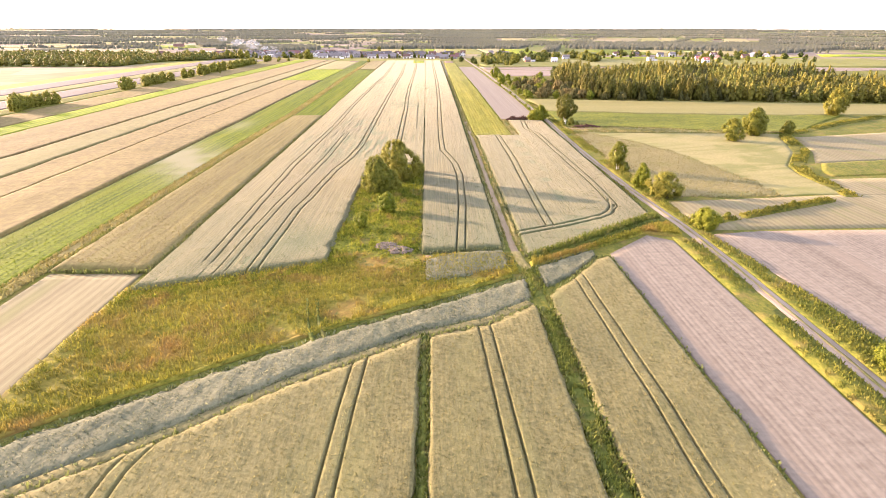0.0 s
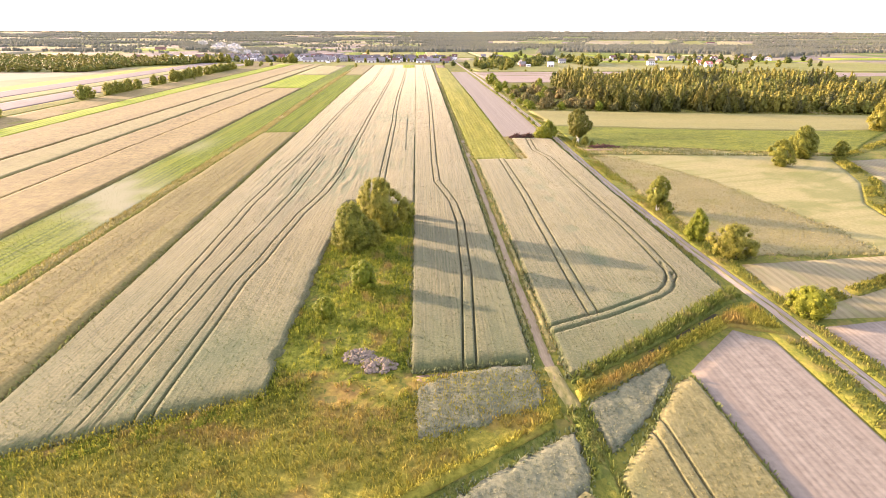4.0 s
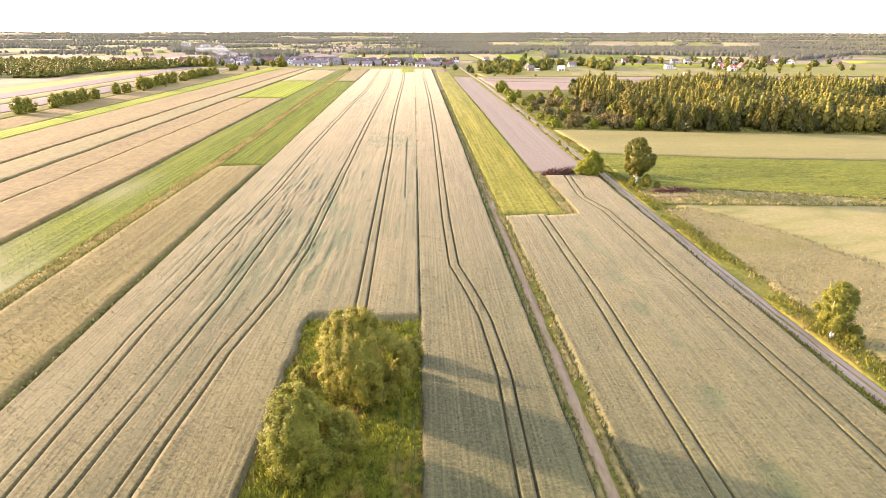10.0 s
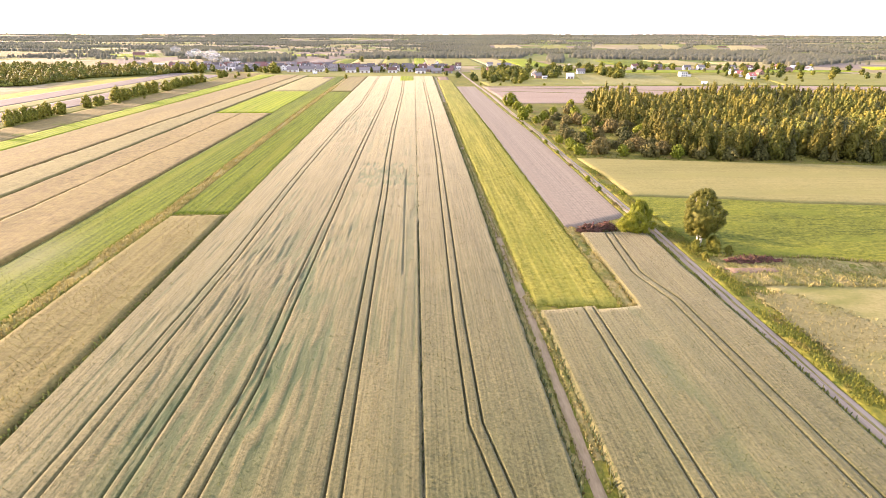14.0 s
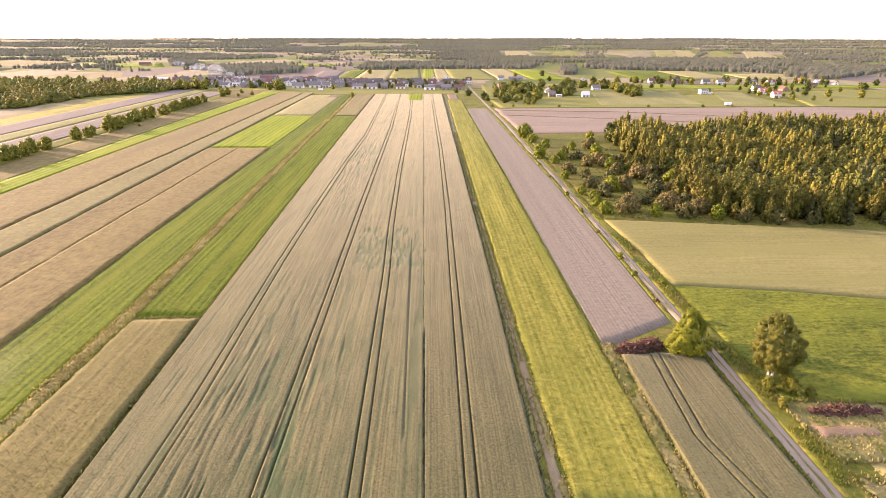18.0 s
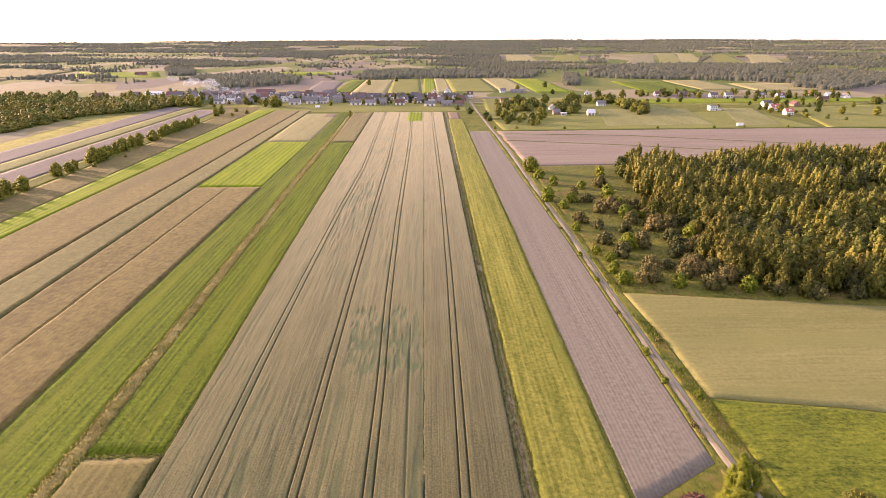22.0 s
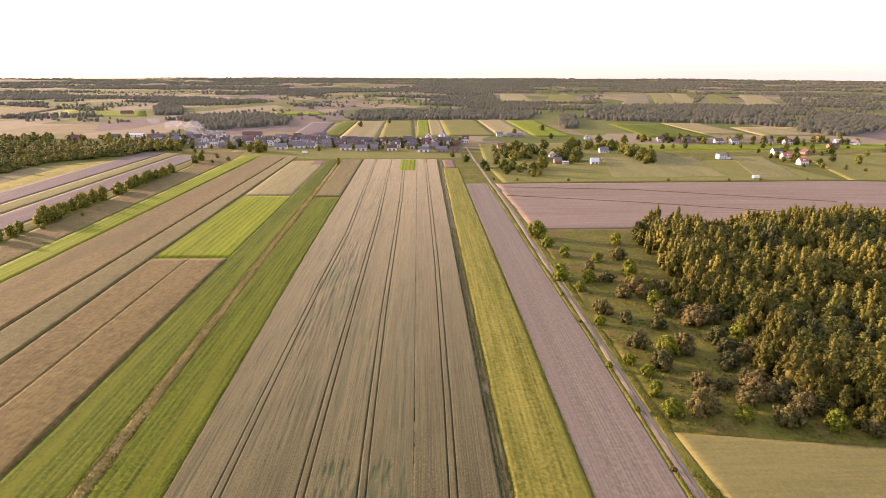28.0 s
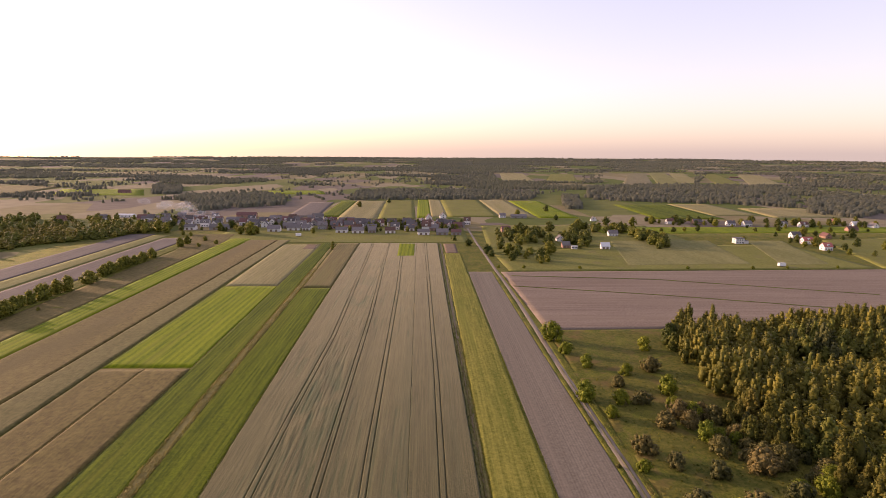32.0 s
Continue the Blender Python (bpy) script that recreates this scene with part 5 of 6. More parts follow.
# scrub before the wood
for x, y, s, k in ((55.3, 538, 1.5, 2), (57.5, 520, 0.9, 2), (53.0, 473, 1.25, 2), (60, 438, 1.0, 0), (63.2, 411, 1.0, 1), (76.2, 408, 1.15, 0), (67.5, 375, 1.25, 0), (66, 398, 1.05, 1), (72.3, 453, 1.0, 0),
                   (74.7, 496, 0.8, 2), (58.8, 373, 0.8, 2), (84.8, 397, 1.0, 1), (75.2, 370, 0.8, 2), (84.9, 368.5, 1.0, 0), (87.7, 427, 1.3, 0), (89.2, 413, 1.0, 1), (81.3, 437, 1.0, 0), (58.5, 383, 0.7, 2),
                   (70, 405, 1.1, 2), (64, 470, 0.9, 2), (68, 485, 0.8, 0), (71, 470, 0.9, 1), (62, 505, 0.9, 2), (79, 460, 1.1, 0), (83, 478, 1.2, 2), (85, 500, 1.1, 0), (92, 525, 1.0, 2), (66, 430, 0.8, 1),
                   (77, 385, 0.7, 1), (80, 378, 0.9, 0), (90, 380, 1.1, 1), (72, 386, 0.9, 0), (57, 400, 0.6, 2), (56.6, 428, 0.6, 2), (58, 460, 0.7, 2), (75, 425, 0.9, 1), (60, 393, 0.6, 2), (95, 366, 0.9, 2), (103, 364, 0.9, 0), (112, 361, 1.0, 1)):
    stand(shrubs[k], x, y, s * 1.25, x * 7 % 6, s * 1.3)
for i in range(46):
    y = rng.uniform(372, 470)
    x = wood_edge_west(y) - rng.uniform(-1, 11)
    stand(shrubs[int(rng.choice([0, 0, 0, 1, 2]))], float(x), float(y), rng.uniform(0.75, 1.35), rng.uniform(0, 6.28))
# bushes between the farm road and the tilled strip
for i, (x, y) in enumerate(((50.4, 300), (50.5, 316), (50.6, 329), (50.6, 352), (50.7, 375), (50.6, 398), (50.4, 430), (49.9, 455), (55.6, 310), (56, 335), (55.4, 290))):
    stand(shrubs[2 if i % 3 else 0], x, y, 0.28 + 0.08 * (i % 3), i * 1.1)
# the row of bushes in the western fields
hedge = tree("hedge_bush", "olive-green leafy bush in a field hedge row", "bush", 5.6, 2.7, 0.1, "round", 520, 0.72, LEAF_WILLOW, BARK, 28, stems=4, limbs=6, r0=0.08, group="hedge row")
for y0, y1, step in ((250, 300, 5), (312, 350, 4), (428, 445, 7), (455, 500, 4.5), (503, 512, 5), (536, 556, 6.5), (570, 605, 4.5), (612, 640, 6), (655, 668, 6), (676, 752, 4.2), (800, 830, 12)):
    y = y0
    while y < y1:
        s = rng.uniform(0.95, 1.45)
        stand(hedge, -214 + rng.uniform(-2.5, 2.5), y, s, y, s * rng.uniform(0.9, 1.25))
        y += step * 1.25
for x, y, s in ((-206, 560, 0.5), (-202, 590, 0.35), (-221, 610, 0.6), (-198, 800, 0.6), (-188, 815, 0.7), (-205, 835, 0.8), (-81, 792, 0.5), (-82, 800, 0.55), (-80, 784, 0.4), (-83.5, 810, 0.6)):
    stand(hedge, x, y, s, x)
# western wood
W1, W2 = [], []
while len(W1) + len(W2) < 1150:
    x, y = rng.uniform(-700, -270), rng.uniform(690, 1010)
    lim = np.interp(y, [640, 700, 800, 850, 920, 1000, 1110], [-420, -352, -348, -302, -276, -300, -330])
    if x < lim - rng.uniform(0, 6) and vnoise(x, y, 60, 8) > 0.1 and not (-460 < x < -270 and 925 < y < 1060 and rng.uniform() < 0.7):
        (W1 if vnoise(x, y, 40, 2) + rng.uniform(-0.2, 0.2) < 0.5 else W2).append((x, y, rng.uniform(5, 9.5), rng.uniform(3.0, 4.6)))
for _ in range(420):
    y = rng.uniform(692, 1010)
    lim = np.interp(y, [640, 700, 800, 850, 920, 1000, 1110], [-420, -352, -348, -302, -276, -300, -330])
    (W1 if rng.uniform() < 0.6 else W2).append((lim - rng.uniform(-2, 22), y, rng.uniform(3, 6), rng.uniform(2.6, 4.4)))
canopy("western_wood", "dusky green broadleaf crowns beyond the western fields", W1, LEAF_OAK, 60, 1.2, clumps=10, shapes=("round",) * 4)
canopy("western_wood", "yellow-green crowns beyond the western fields", W2, LEAF_BIRCH, 60, 1.2, clumps=10, shapes=("round",) * 4)


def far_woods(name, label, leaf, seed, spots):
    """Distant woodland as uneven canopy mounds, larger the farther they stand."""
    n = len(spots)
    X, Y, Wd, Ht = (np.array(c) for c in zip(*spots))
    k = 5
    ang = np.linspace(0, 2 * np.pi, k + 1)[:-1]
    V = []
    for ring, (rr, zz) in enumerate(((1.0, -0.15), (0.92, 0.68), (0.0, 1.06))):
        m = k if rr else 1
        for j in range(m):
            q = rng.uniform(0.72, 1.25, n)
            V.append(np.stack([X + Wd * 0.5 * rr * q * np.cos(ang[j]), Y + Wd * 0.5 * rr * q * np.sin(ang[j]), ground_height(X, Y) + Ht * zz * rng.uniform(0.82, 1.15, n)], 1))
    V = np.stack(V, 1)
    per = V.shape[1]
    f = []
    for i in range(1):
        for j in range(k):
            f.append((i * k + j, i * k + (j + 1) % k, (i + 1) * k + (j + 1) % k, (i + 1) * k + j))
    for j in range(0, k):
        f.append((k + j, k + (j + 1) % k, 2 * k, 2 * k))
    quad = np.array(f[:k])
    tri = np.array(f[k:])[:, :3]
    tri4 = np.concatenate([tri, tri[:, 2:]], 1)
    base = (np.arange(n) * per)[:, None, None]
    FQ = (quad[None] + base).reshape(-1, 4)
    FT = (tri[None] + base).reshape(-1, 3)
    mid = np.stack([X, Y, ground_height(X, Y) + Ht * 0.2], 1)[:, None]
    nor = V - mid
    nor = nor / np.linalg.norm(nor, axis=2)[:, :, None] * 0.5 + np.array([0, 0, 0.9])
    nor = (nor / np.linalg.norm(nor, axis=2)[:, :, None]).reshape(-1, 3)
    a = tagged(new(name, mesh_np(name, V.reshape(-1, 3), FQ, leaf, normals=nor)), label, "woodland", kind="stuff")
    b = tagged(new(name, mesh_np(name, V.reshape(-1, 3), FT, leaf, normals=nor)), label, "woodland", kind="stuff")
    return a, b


def inside(x, y, ring):
    """Which of the points lie inside a ring of (x, y) corners."""
    hit = np.zeros(np.shape(x), bool)
    for (ax, ay), (bx, by) in zip(ring, ring[1:] + ring[:1]):
        hit ^= ((ay > y) != (by > y)) & (x < (bx - ax) * (y - ay) / (by - ay + 1e-9) + ax)
    return hit


COPSES = (
    ([(-130, 1296), (-20, 1318), (95, 1322), (180, 1310), (235, 1480), (120, 1570), (-140, 1540)], 850),
    ([(-446, 1370), (-319, 1113), (-220, 1205), (-240, 1330), (-307, 1437)], 650),
    ([(-634, 1689), (-519, 1426), (-466, 1429), (-570, 1693)], 260),
    ([(289, 1338), (369, 1280), (465, 1247), (573, 1176), (732, 1479), (703, 1821), (385, 1697)], 1300),
    ([(534, 1096), (561, 1036), (687, 1134), (862, 1300), (862, 1486), (664, 1302)], 700),
    ([(205, 1150), (228, 1150), (285, 1390), (255, 1390)], 200),
)
OPEN = ([(690, 1800), (940, 1790), (1300, 2480), (1110, 2600)], [(203, 1960), (430, 1900), (600, 2560), (260, 2600)], [(452, 1803), (679, 1767), (1100, 2706), (706, 2655)], [(-779, 1383), (-716, 1517), (-759, 1592), (-1037, 1758), (-1200, 1500)], [(-608, 1391), (-507, 1396), (-587, 1579), (-696, 1556)],
        [(383, 1244), (403, 1093), (454, 1034), (530, 1036), (579, 1168), (434, 1255)], [(-230, 990), (360, 1000), (300, 1290), (-250, 1300)])


def scatter_far():
    n = 120000
    r = np.exp(rng.uniform(math.log(1150), math.log(4900), n))
    a = rng.uniform(-0.80, 0.80, n)
    x, y = r * np.sin(a), 200 + r * np.cos(a)
    v = vnoise(x, y * 1.9, 420, 11) * 0.5 + vnoise(x, y * 1.6, 150, 12) * 0.35 + vnoise(x, y * 3.0, 60, 14) * 0.15
    need = np.interp(y, [1150, 1480, 1620, 2200, 2450, 2850, 3050, 4900], [0.62, 0.58, 0.46, 0.47, 0.58, 0.58, 0.47, 0.44]) + 0.05 * (x < -200) * (y < 2300)
    keep = v > need
    for ring in OPEN:
        keep &= ~inside(x, y, ring)
    x, y, r = x[keep][:30000], y[keep][:30000], r[keep][:30000]
    w, h = 0.0034 * r * rng.uniform(0.7, 1.3, len(x)), rng.uniform(4, 8, len(x))
    dark = vnoise(x, y, 300, 13) + rng.uniform(-0.2, 0.2, len(x)) < 0.5
    spots = np.stack([x, y, w, h], 1)
    return spots[dark].tolist(), spots[~dark].tolist()


FD, FL = scatter_far()
# copses and belts behind the village
for ring, n in COPSES:
    p = np.array(ring)
    x, y = rng.uniform(p[:, 0].min(), p[:, 0].max(), 12 * n), rng.uniform(p[:, 1].min(), p[:, 1].max(), 12 * n)
    at = inside(x, y, ring)
    for qx, qy in zip(x[at][:n], y[at][:n]):
        (FD if rng.uniform() < 0.7 else FL).append((qx, qy, rng.uniform(5, 9), rng.uniform(5.5, 9)))
x, y = rng.uniform(-1500, 1300, 4200), rng.uniform(1060, 2700, 4200)
lone = (vnoise(x, y, 90, 15) > 0.55) & (np.abs(x) < 0.8 * y) & ~((x > -235) & (x < 370) & (y < 1300))
for ring in OPEN:
    lone &= ~inside(x, y, ring)
for qx, qy in zip(x[lone], y[lone]):
    (FD if rng.uniform() < 0.5 else FL).append((qx, qy, rng.uniform(3.5, 8), rng.uniform(3, 7.5)))
# both stands wear leaf colours with the haze painted in
far_woods("far_woods", "distant woods in green paled as by haze", LEAF_FAR, 1, FD)
far_woods("far_woods", "distant copses in lighter green paled as by haze", LEAF_FAR_LIGHT, 2, FL)


# ---- village ----
PLASTER = mat("grey_white_plaster", (0.54, 0.51, 0.47), (0.76, 0.73, 0.68), (0.58, 0.54, 0.48), 3, 0.3, bump=0.2, dist=0.02, vary=0.14)
BRICK_W = mat("dull_brick_wall", (0.26, 0.15, 0.11), (0.36, 0.22, 0.16), (0.30, 0.22, 0.18), 4, 0.3, bump=0.3, dist=0.02, vary=0.15)
GREY_W = mat("grey_block_wall", (0.22, 0.20, 0.185), (0.32, 0.30, 0.275), (0.30, 0.28, 0.25), 4, 0.3, bump=0.3, dist=0.02, vary=0.12)
ROOF_D = mat("dark_roof_tiles", (0.070, 0.064, 0.062), (0.13, 0.118, 0.112), None, 5, 0.4, bump=0.3, dist=0.03, rough=0.6, vary=0.2)
ROOF_G = mat("grey_sheet_roof", (0.12, 0.108, 0.102), (0.20, 0.18, 0.168), (0.16, 0.135, 0.11), 5, 0.4, bump=0.3, dist=0.03, rough=0.6, vary=0.2)
ROOF_R = mat("brown_red_roof", (0.10, 0.055, 0.045), (0.17, 0.095, 0.075), None, 5, 0.4, bump=0.3, dist=0.03, rough=0.7, vary=0.2)
ROOF_P = mat("dull_red_roof", (0.34, 0.10, 0.08), (0.45, 0.16, 0.13), None, 5, 0.4, bump=0.2, dist=0.03, rough=0.6)
ROOF_W = mat("white_metal_roof", (0.50, 0.49, 0.48), (0.64, 0.63, 0.62), None, 4, 0.4, bump=0.1, dist=0.02, rough=0.5)
GLASS = mat("dark_window_glass", (0.03, 0.035, 0.04), (0.06, 0.07, 0.08), None, 2, 0.5, bump=0, rough=0.12)
FRAME = mat("white_frame", (0.7, 0.69, 0.67), (0.8, 0.79, 0.77), None, 4, 0.5, bump=0)
TIMBER = mat("weathered_timber", (0.14, 0.10, 0.075), (0.24, 0.18, 0.13), None, 4, 0.4, (3, 3, 0.4), bump=0.4, dist=0.02)
ROOFS = {"g": (ROOF_G, "grey"), "d": (ROOF_D, "dark"), "r": (ROOF_R, "brown-red"), "p": (ROOF_P, "red"), "w": (ROOF_W, "white")}
WALLS = {"w": (PLASTER, "white plastered"), "b": (BRICK_W, "brick"), "g": (GREY_W, "grey block"), "r": (BRICK_W, "orange brick")}


def box(x0, x1, y0, y1, z0, z1):
    V = [(x, y, z) for z in (z0, z1) for y in (y0, y1) for x in (x0, x1)]
    F = [(0, 2, 3, 1), (4, 5, 7, 6), (0, 1, 5, 4), (1, 3, 7, 5), (3, 2, 6, 7), (2, 0, 4, 6)]
    return V, F


def boxes(name, specs, material):
    V, F = [], []
    for s in specs:
        v, f = box(*s)
        F += [tuple(i + len(V) for i in q) for q in f]
        V += v
    return mesh_np(name, V, F, material, flat=True)


def prism(name, w, d, z0, z1, ridge, material, hip=0.0):
    """Walls with gables, ridge along x."""
    V = [(-w / 2, -d / 2, z0), (w / 2, -d / 2, z0), (w / 2, d / 2, z0), (-w / 2, d / 2, z0),
         (-w / 2, -d / 2, z1), (w / 2, -d / 2, z1), (w / 2, d / 2, z1), (-w / 2, d / 2, z1), (-w / 2 + hip, 0, ridge), (w / 2 - hip, 0, ridge)]
    F = [(0, 1, 5, 4), (1, 2, 6, 5), (2, 3, 7, 6), (3, 0, 4, 7), (4, 8, 7, 7), (5, 6, 9, 9), (4, 5, 9, 8), (6, 7, 8, 9)]
    me = bpy.data.meshes.new(name)
    me.from_pydata(V, [], [tuple(dict.fromkeys(f)) for f in F])
    me.materials.append(material)
    return me


def gable_roof(w, d, z1, ridge, material, eave=0.45, thick=0.22):
    V, F = [], []
    slope = (ridge - z1) / (d / 2)
    for side in (-1, 1):
        k = len(V)
        for x in (-w / 2 - eave, w / 2 + eave):
            for y, z in ((side * (d / 2 + eave), z1 - slope * eave), (0, ridge)):
                V += [(x, y, z + 0.02), (x, y, z + thick)]
        F += [tuple(i + k for i in q) for q in ((0, 2, 6, 4), (1, 5, 7, 3), (0, 1, 3, 2), (4, 6, 7, 5), (0, 4, 5, 1), (2, 3, 7, 6))]
    return mesh_np("roof", V, F, material, flat=True)


def house(kind, x, y, w, roof, wall, turn):
    """A village building: walls, roof, chimney, windows and door as parts."""
    rm, rn = ROOFS[roof]
    wm, wn_ = WALLS[wall]
    name = {"house": "house", "barn": "barn", "hall": "hall", "cube": "house"}[kind]
    seed = int(abs(x) * 7 + abs(y) * 3)
    root = tagged(new(name), f"{wn_} {name} with a {'flat' if kind == 'cube' else 'pitched'} {rn} roof, in the village", "house" if name == "house" else "building", "village buildings")
    turned = kind == "house" and seed % 3 == 0
    if kind == "house":
        w = max(8.5, min(w, 12.5))
        lower = 0.8 if x > 60 else 0.0
        d, z1, ridge = 9.0, 3.9 + 0.8 * (seed % 3) - lower, 8.4 + 0.7 * (seed % 3) - 1.5 * lower
    elif kind == "barn":
        d, z1, ridge = 8.0, 3.6, 6.6 + 0.5 * (seed % 3)
    elif kind == "hall":
        d, z1, ridge = 11.0 if w > 10 else 5.0, 3.2, 4.6 if w > 10 else 3.6
    else:
        d, z1, ridge = 10.0, 6.4, 6.6
    if kind == "cube":
        part("wall", boxes("wall", [(-w / 2, w / 2, -d / 2, d / 2, -0.2, z1), (w / 2, w / 2 + 6, -d / 2 + 1, d / 2, -0.2, 3.2)], wm), root)
        part("roof", boxes("roof", [(-w / 2 - 0.5, w / 2 + 0.5, -d / 2 - 0.5, d / 2 + 0.5, z1, z1 + 0.5)], ROOF_D), root, "dark flat roof slab")
        part("roof", boxes("roof", [(w / 2 + 0.01, w / 2 + 6.3, -d / 2 + 0.7, d / 2 + 0.3, 3.2, 3.45)], ROOF_D), root, "dark flat annex roof")
    else:
        part("wall", prism("wall", w, d, -0.2, z1, ridge, wm), root)
        part("roof", gable_roof(w, d, z1, ridge, rm), root)
    if kind == "house":
        part("chimney", boxes("chimney", [(w * 0.18, w * 0.18 + 0.7, -0.9, -0.2, ridge - 1.6, ridge + 1.0)], BRICK_W), root, "brick chimney")
        if seed % 2:
            part("dormer", boxes("dormer", [(-1.3, 1.3, -d / 2 + 0.2, -0.6, z1 + 0.1, z1 + 2.4)], wm), root)
            part("window", boxes("window", [(-0.7, 0.7, -d / 2 + 0.14, -d / 2 + 0.24, z1 + 0.9, z1 + 2.0)], GLASS), root)
    nwin = {"house": 3, "barn": 2, "hall": 4, "cube": 3}[kind]
    floors = (1.0, 4.0) if kind == "cube" else (1.0,)
    for zf in floors:
        for i in range(nwin):
            xc = (-0.5 + (i + 0.5) / nwin) * w * 0.86
            if kind == "barn":
                g = part("barn_door", boxes("barn_door", [(xc - 1.3, xc + 1.3, -d / 2 - 0.06, -d / 2 - 0.01, 0.0, 2.6)], TIMBER), root, "dark timber barn door")
            else:
                g = part("window", boxes("window", [(xc - 0.75, xc + 0.75, -d / 2 - 0.05, -d / 2 + 0.03, zf, zf + 1.45)], GLASS), root)
                part("frame", boxes("frame", [(xc - 0.88, xc - 0.75, -d / 2 - 0.07, -d / 2 - 0.01, zf - 0.1, zf + 1.55), (xc + 0.75, xc + 0.88, -d / 2 - 0.07, -d / 2 - 0.01, zf - 0.1, zf + 1.55),
                                              (xc - 0.75, xc + 0.75, -d / 2 - 0.07, -d / 2 - 0.01, zf + 1.45, zf + 1.55), (xc - 0.75, xc + 0.75, -d / 2 - 0.1, -d / 2 - 0.01, zf - 0.1, zf)], FRAME), g)
    if kind in ("house", "cube"):
        part("window", boxes("window", [(-w / 2 - 0.05, -w / 2 + 0.02, -1.0, 0.6, 1.0, 2.4)], GLASS), root)
        part("window", boxes("window", [(-w / 2 - 0.05, -w / 2 + 0.02, -0.8, 0.6, 4.0, 5.2)], GLASS), root)
        part("door", boxes("door", [(w * 0.33, w * 0.33 + 1.0, -d / 2 - 0.06, -d / 2 + 0.02, 0.0, 2.1)], TIMBER), root, "timber front door")
    root.matrix_basis = pose(x, y, 0, 0, 0, turn + (90 if turned else 0)) @ Matrix.Scale(0.74 if x > 60 else 0.86, 4)
    return root


house("barn", -158, 902, 14.9, "g", "w", -2)
house("barn", -140, 911, 15.1, "g", "w", 3)
house("barn", -127, 911, 9.2, "g", "w", 3)
house("barn", -87, 894, 13.7, "g", "w", -2)
house("barn", -70, 890, 13.7, "g", "w", 0)
house("barn", -56, 894, 9.0, "g", "g", 3)
house("house", -52, 947, 10.9, "r", "w", 2)
house("house", -37, 937, 10.2, "d", "w", 5)
house("barn", -37, 890, 12.1, "r", "w", 3)
house("house", -17, 937, 10.8, "d", "w", -4)
house("barn", -3, 878, 13.5, "g", "w", 3)
house("house", -0, 952, 9.3, "w", "w", -4)
house("house", 12, 942, 10.4, "d", "b", 2)
house("house", 23, 937, 8.6, "d", "b", 0)
house("barn", 34, 933, 11.4, "r", "b", 3)
house("barn", 16, 878, 14.0, "g", "g", -2)
house("barn", 30, 878, 11.5, "r", "g", -2)
house("house", 21, 1029, 9.8, "d", "w", 5)
house("house", 3, 1009, 9.5, "r", "w", 2)
house("house", -176, 977, 13.0, "g", "w", 3)
house("house", -161, 966, 8.8, "r", "w", 3)
house("house", -148, 972, 11.8, "g", "w", 2)
house("house", -129, 967, 13.0, "d", "w", 2)
house("barn", -134, 1019, 15.8, "g", "w", 5)
house("barn", -110, 978, 11.4, "r", "b", -2)
house("barn", -95, 973, 13.7, "g", "w", -2)
house("barn", -77, 967, 16.0, "g", "b", 5)
house("hall", -375, 1034, 25.2, "w", "w", -2)
house("barn", -338, 1003, 16.3, "r", "b", 3)
house("house", -313, 1004, 12.1, "g", "w", 2)
house("house", -298, 1016, 11.1, "g", "w", 5)
house("house", -293, 959, 11.4, "g", "w", -4)
house("house", -286, 933, 8.8, "g", "w", 5)
house("barn", -249, 915, 13.4, "g", "w", -4)
house("barn", -219, 915, 22.6, "g", "g", -2)
house("barn", -270, 954, 17.0, "g", "w", 3)
house("house", -257, 976, 11.7, "r", "w", -4)
house("house", -256, 1011, 8.6, "g", "w", 0)
house("barn", -228, 987, 15.0, "g", "w", -4)
house("barn", -226, 1037, 28.2, "r", "b", 0)
house("house", -174, 960, 11.6, "g", "w", 2)
house("barn", -386, 1002, 12.0, "g", "w", 5)
house("barn", -428, 990, 11.8, "r", "b", 5)
house("house", 97, 1037, 10.6, "g", "w", 2)
house("barn", 117, 1031, 26.4, "g", "g", 2)
house("house", 83, 900, 13.0, "r", "b", 5)
house("house", 126, 836, 10.8, "g", "w", 3)
house("barn", 122, 796, 9.1, "g", "b", 2)
house("hall", 128, 790, 6.8, "w", "w", -2)
house("house", 187, 871, 13.0, "g", "w", 0)
house("barn", 155, 790, 9.9, "w", "w", -4)
house("house", 204, 1001, 7.0, "d", "w", -4)
house("house", 47, 964, 7.2, "r", "w", -2)
house("house", 287, 973, 11.2, "r", "w", 2)
house("house", 317, 968, 12.4, "d", "r", -2)
house("house", 352, 958, 12.8, "d", "w", 0)
house("house", 368, 952, 13.0, "g", "w", 5)
house("house", 407, 948, 13.0, "g", "w", 2)
house("house", 428, 943, 13.0, "r", "w", 5)
house("cube", 290, 823, 10.7, "w", "w", 0)
house("house", 365, 857, 13.0, "d", "w", 2)
house("house", 353, 820, 13.0, "p", "w", 3)
house("house", 347, 784, 10.5, "p", "w", 2)
house("house", 396, 857, 12.1, "r", "b", 3)
house("house", 486, 976, 12.7, "r", "w", 0)
house("barn", 460, 909, 15.5, "r", "b", 3)
house("house", 493, 949, 12.3, "w", "w", 3)
house("house", 507, 939, 13.0, "g", "w", 2)
house("house", -158, 990, 10.5, "r", "w", 3)
house("house", -136, 990, 11.0, "g", "w", -2)
house("house", -122, 956, 10.0, "d", "w", 5)
house("barn", -106, 950, 12.0, "r", "b", 2)
house("barn", -90, 985, 12.0, "g", "w", 0)
house("house", -73, 940, 9.5, "d", "w", 0)
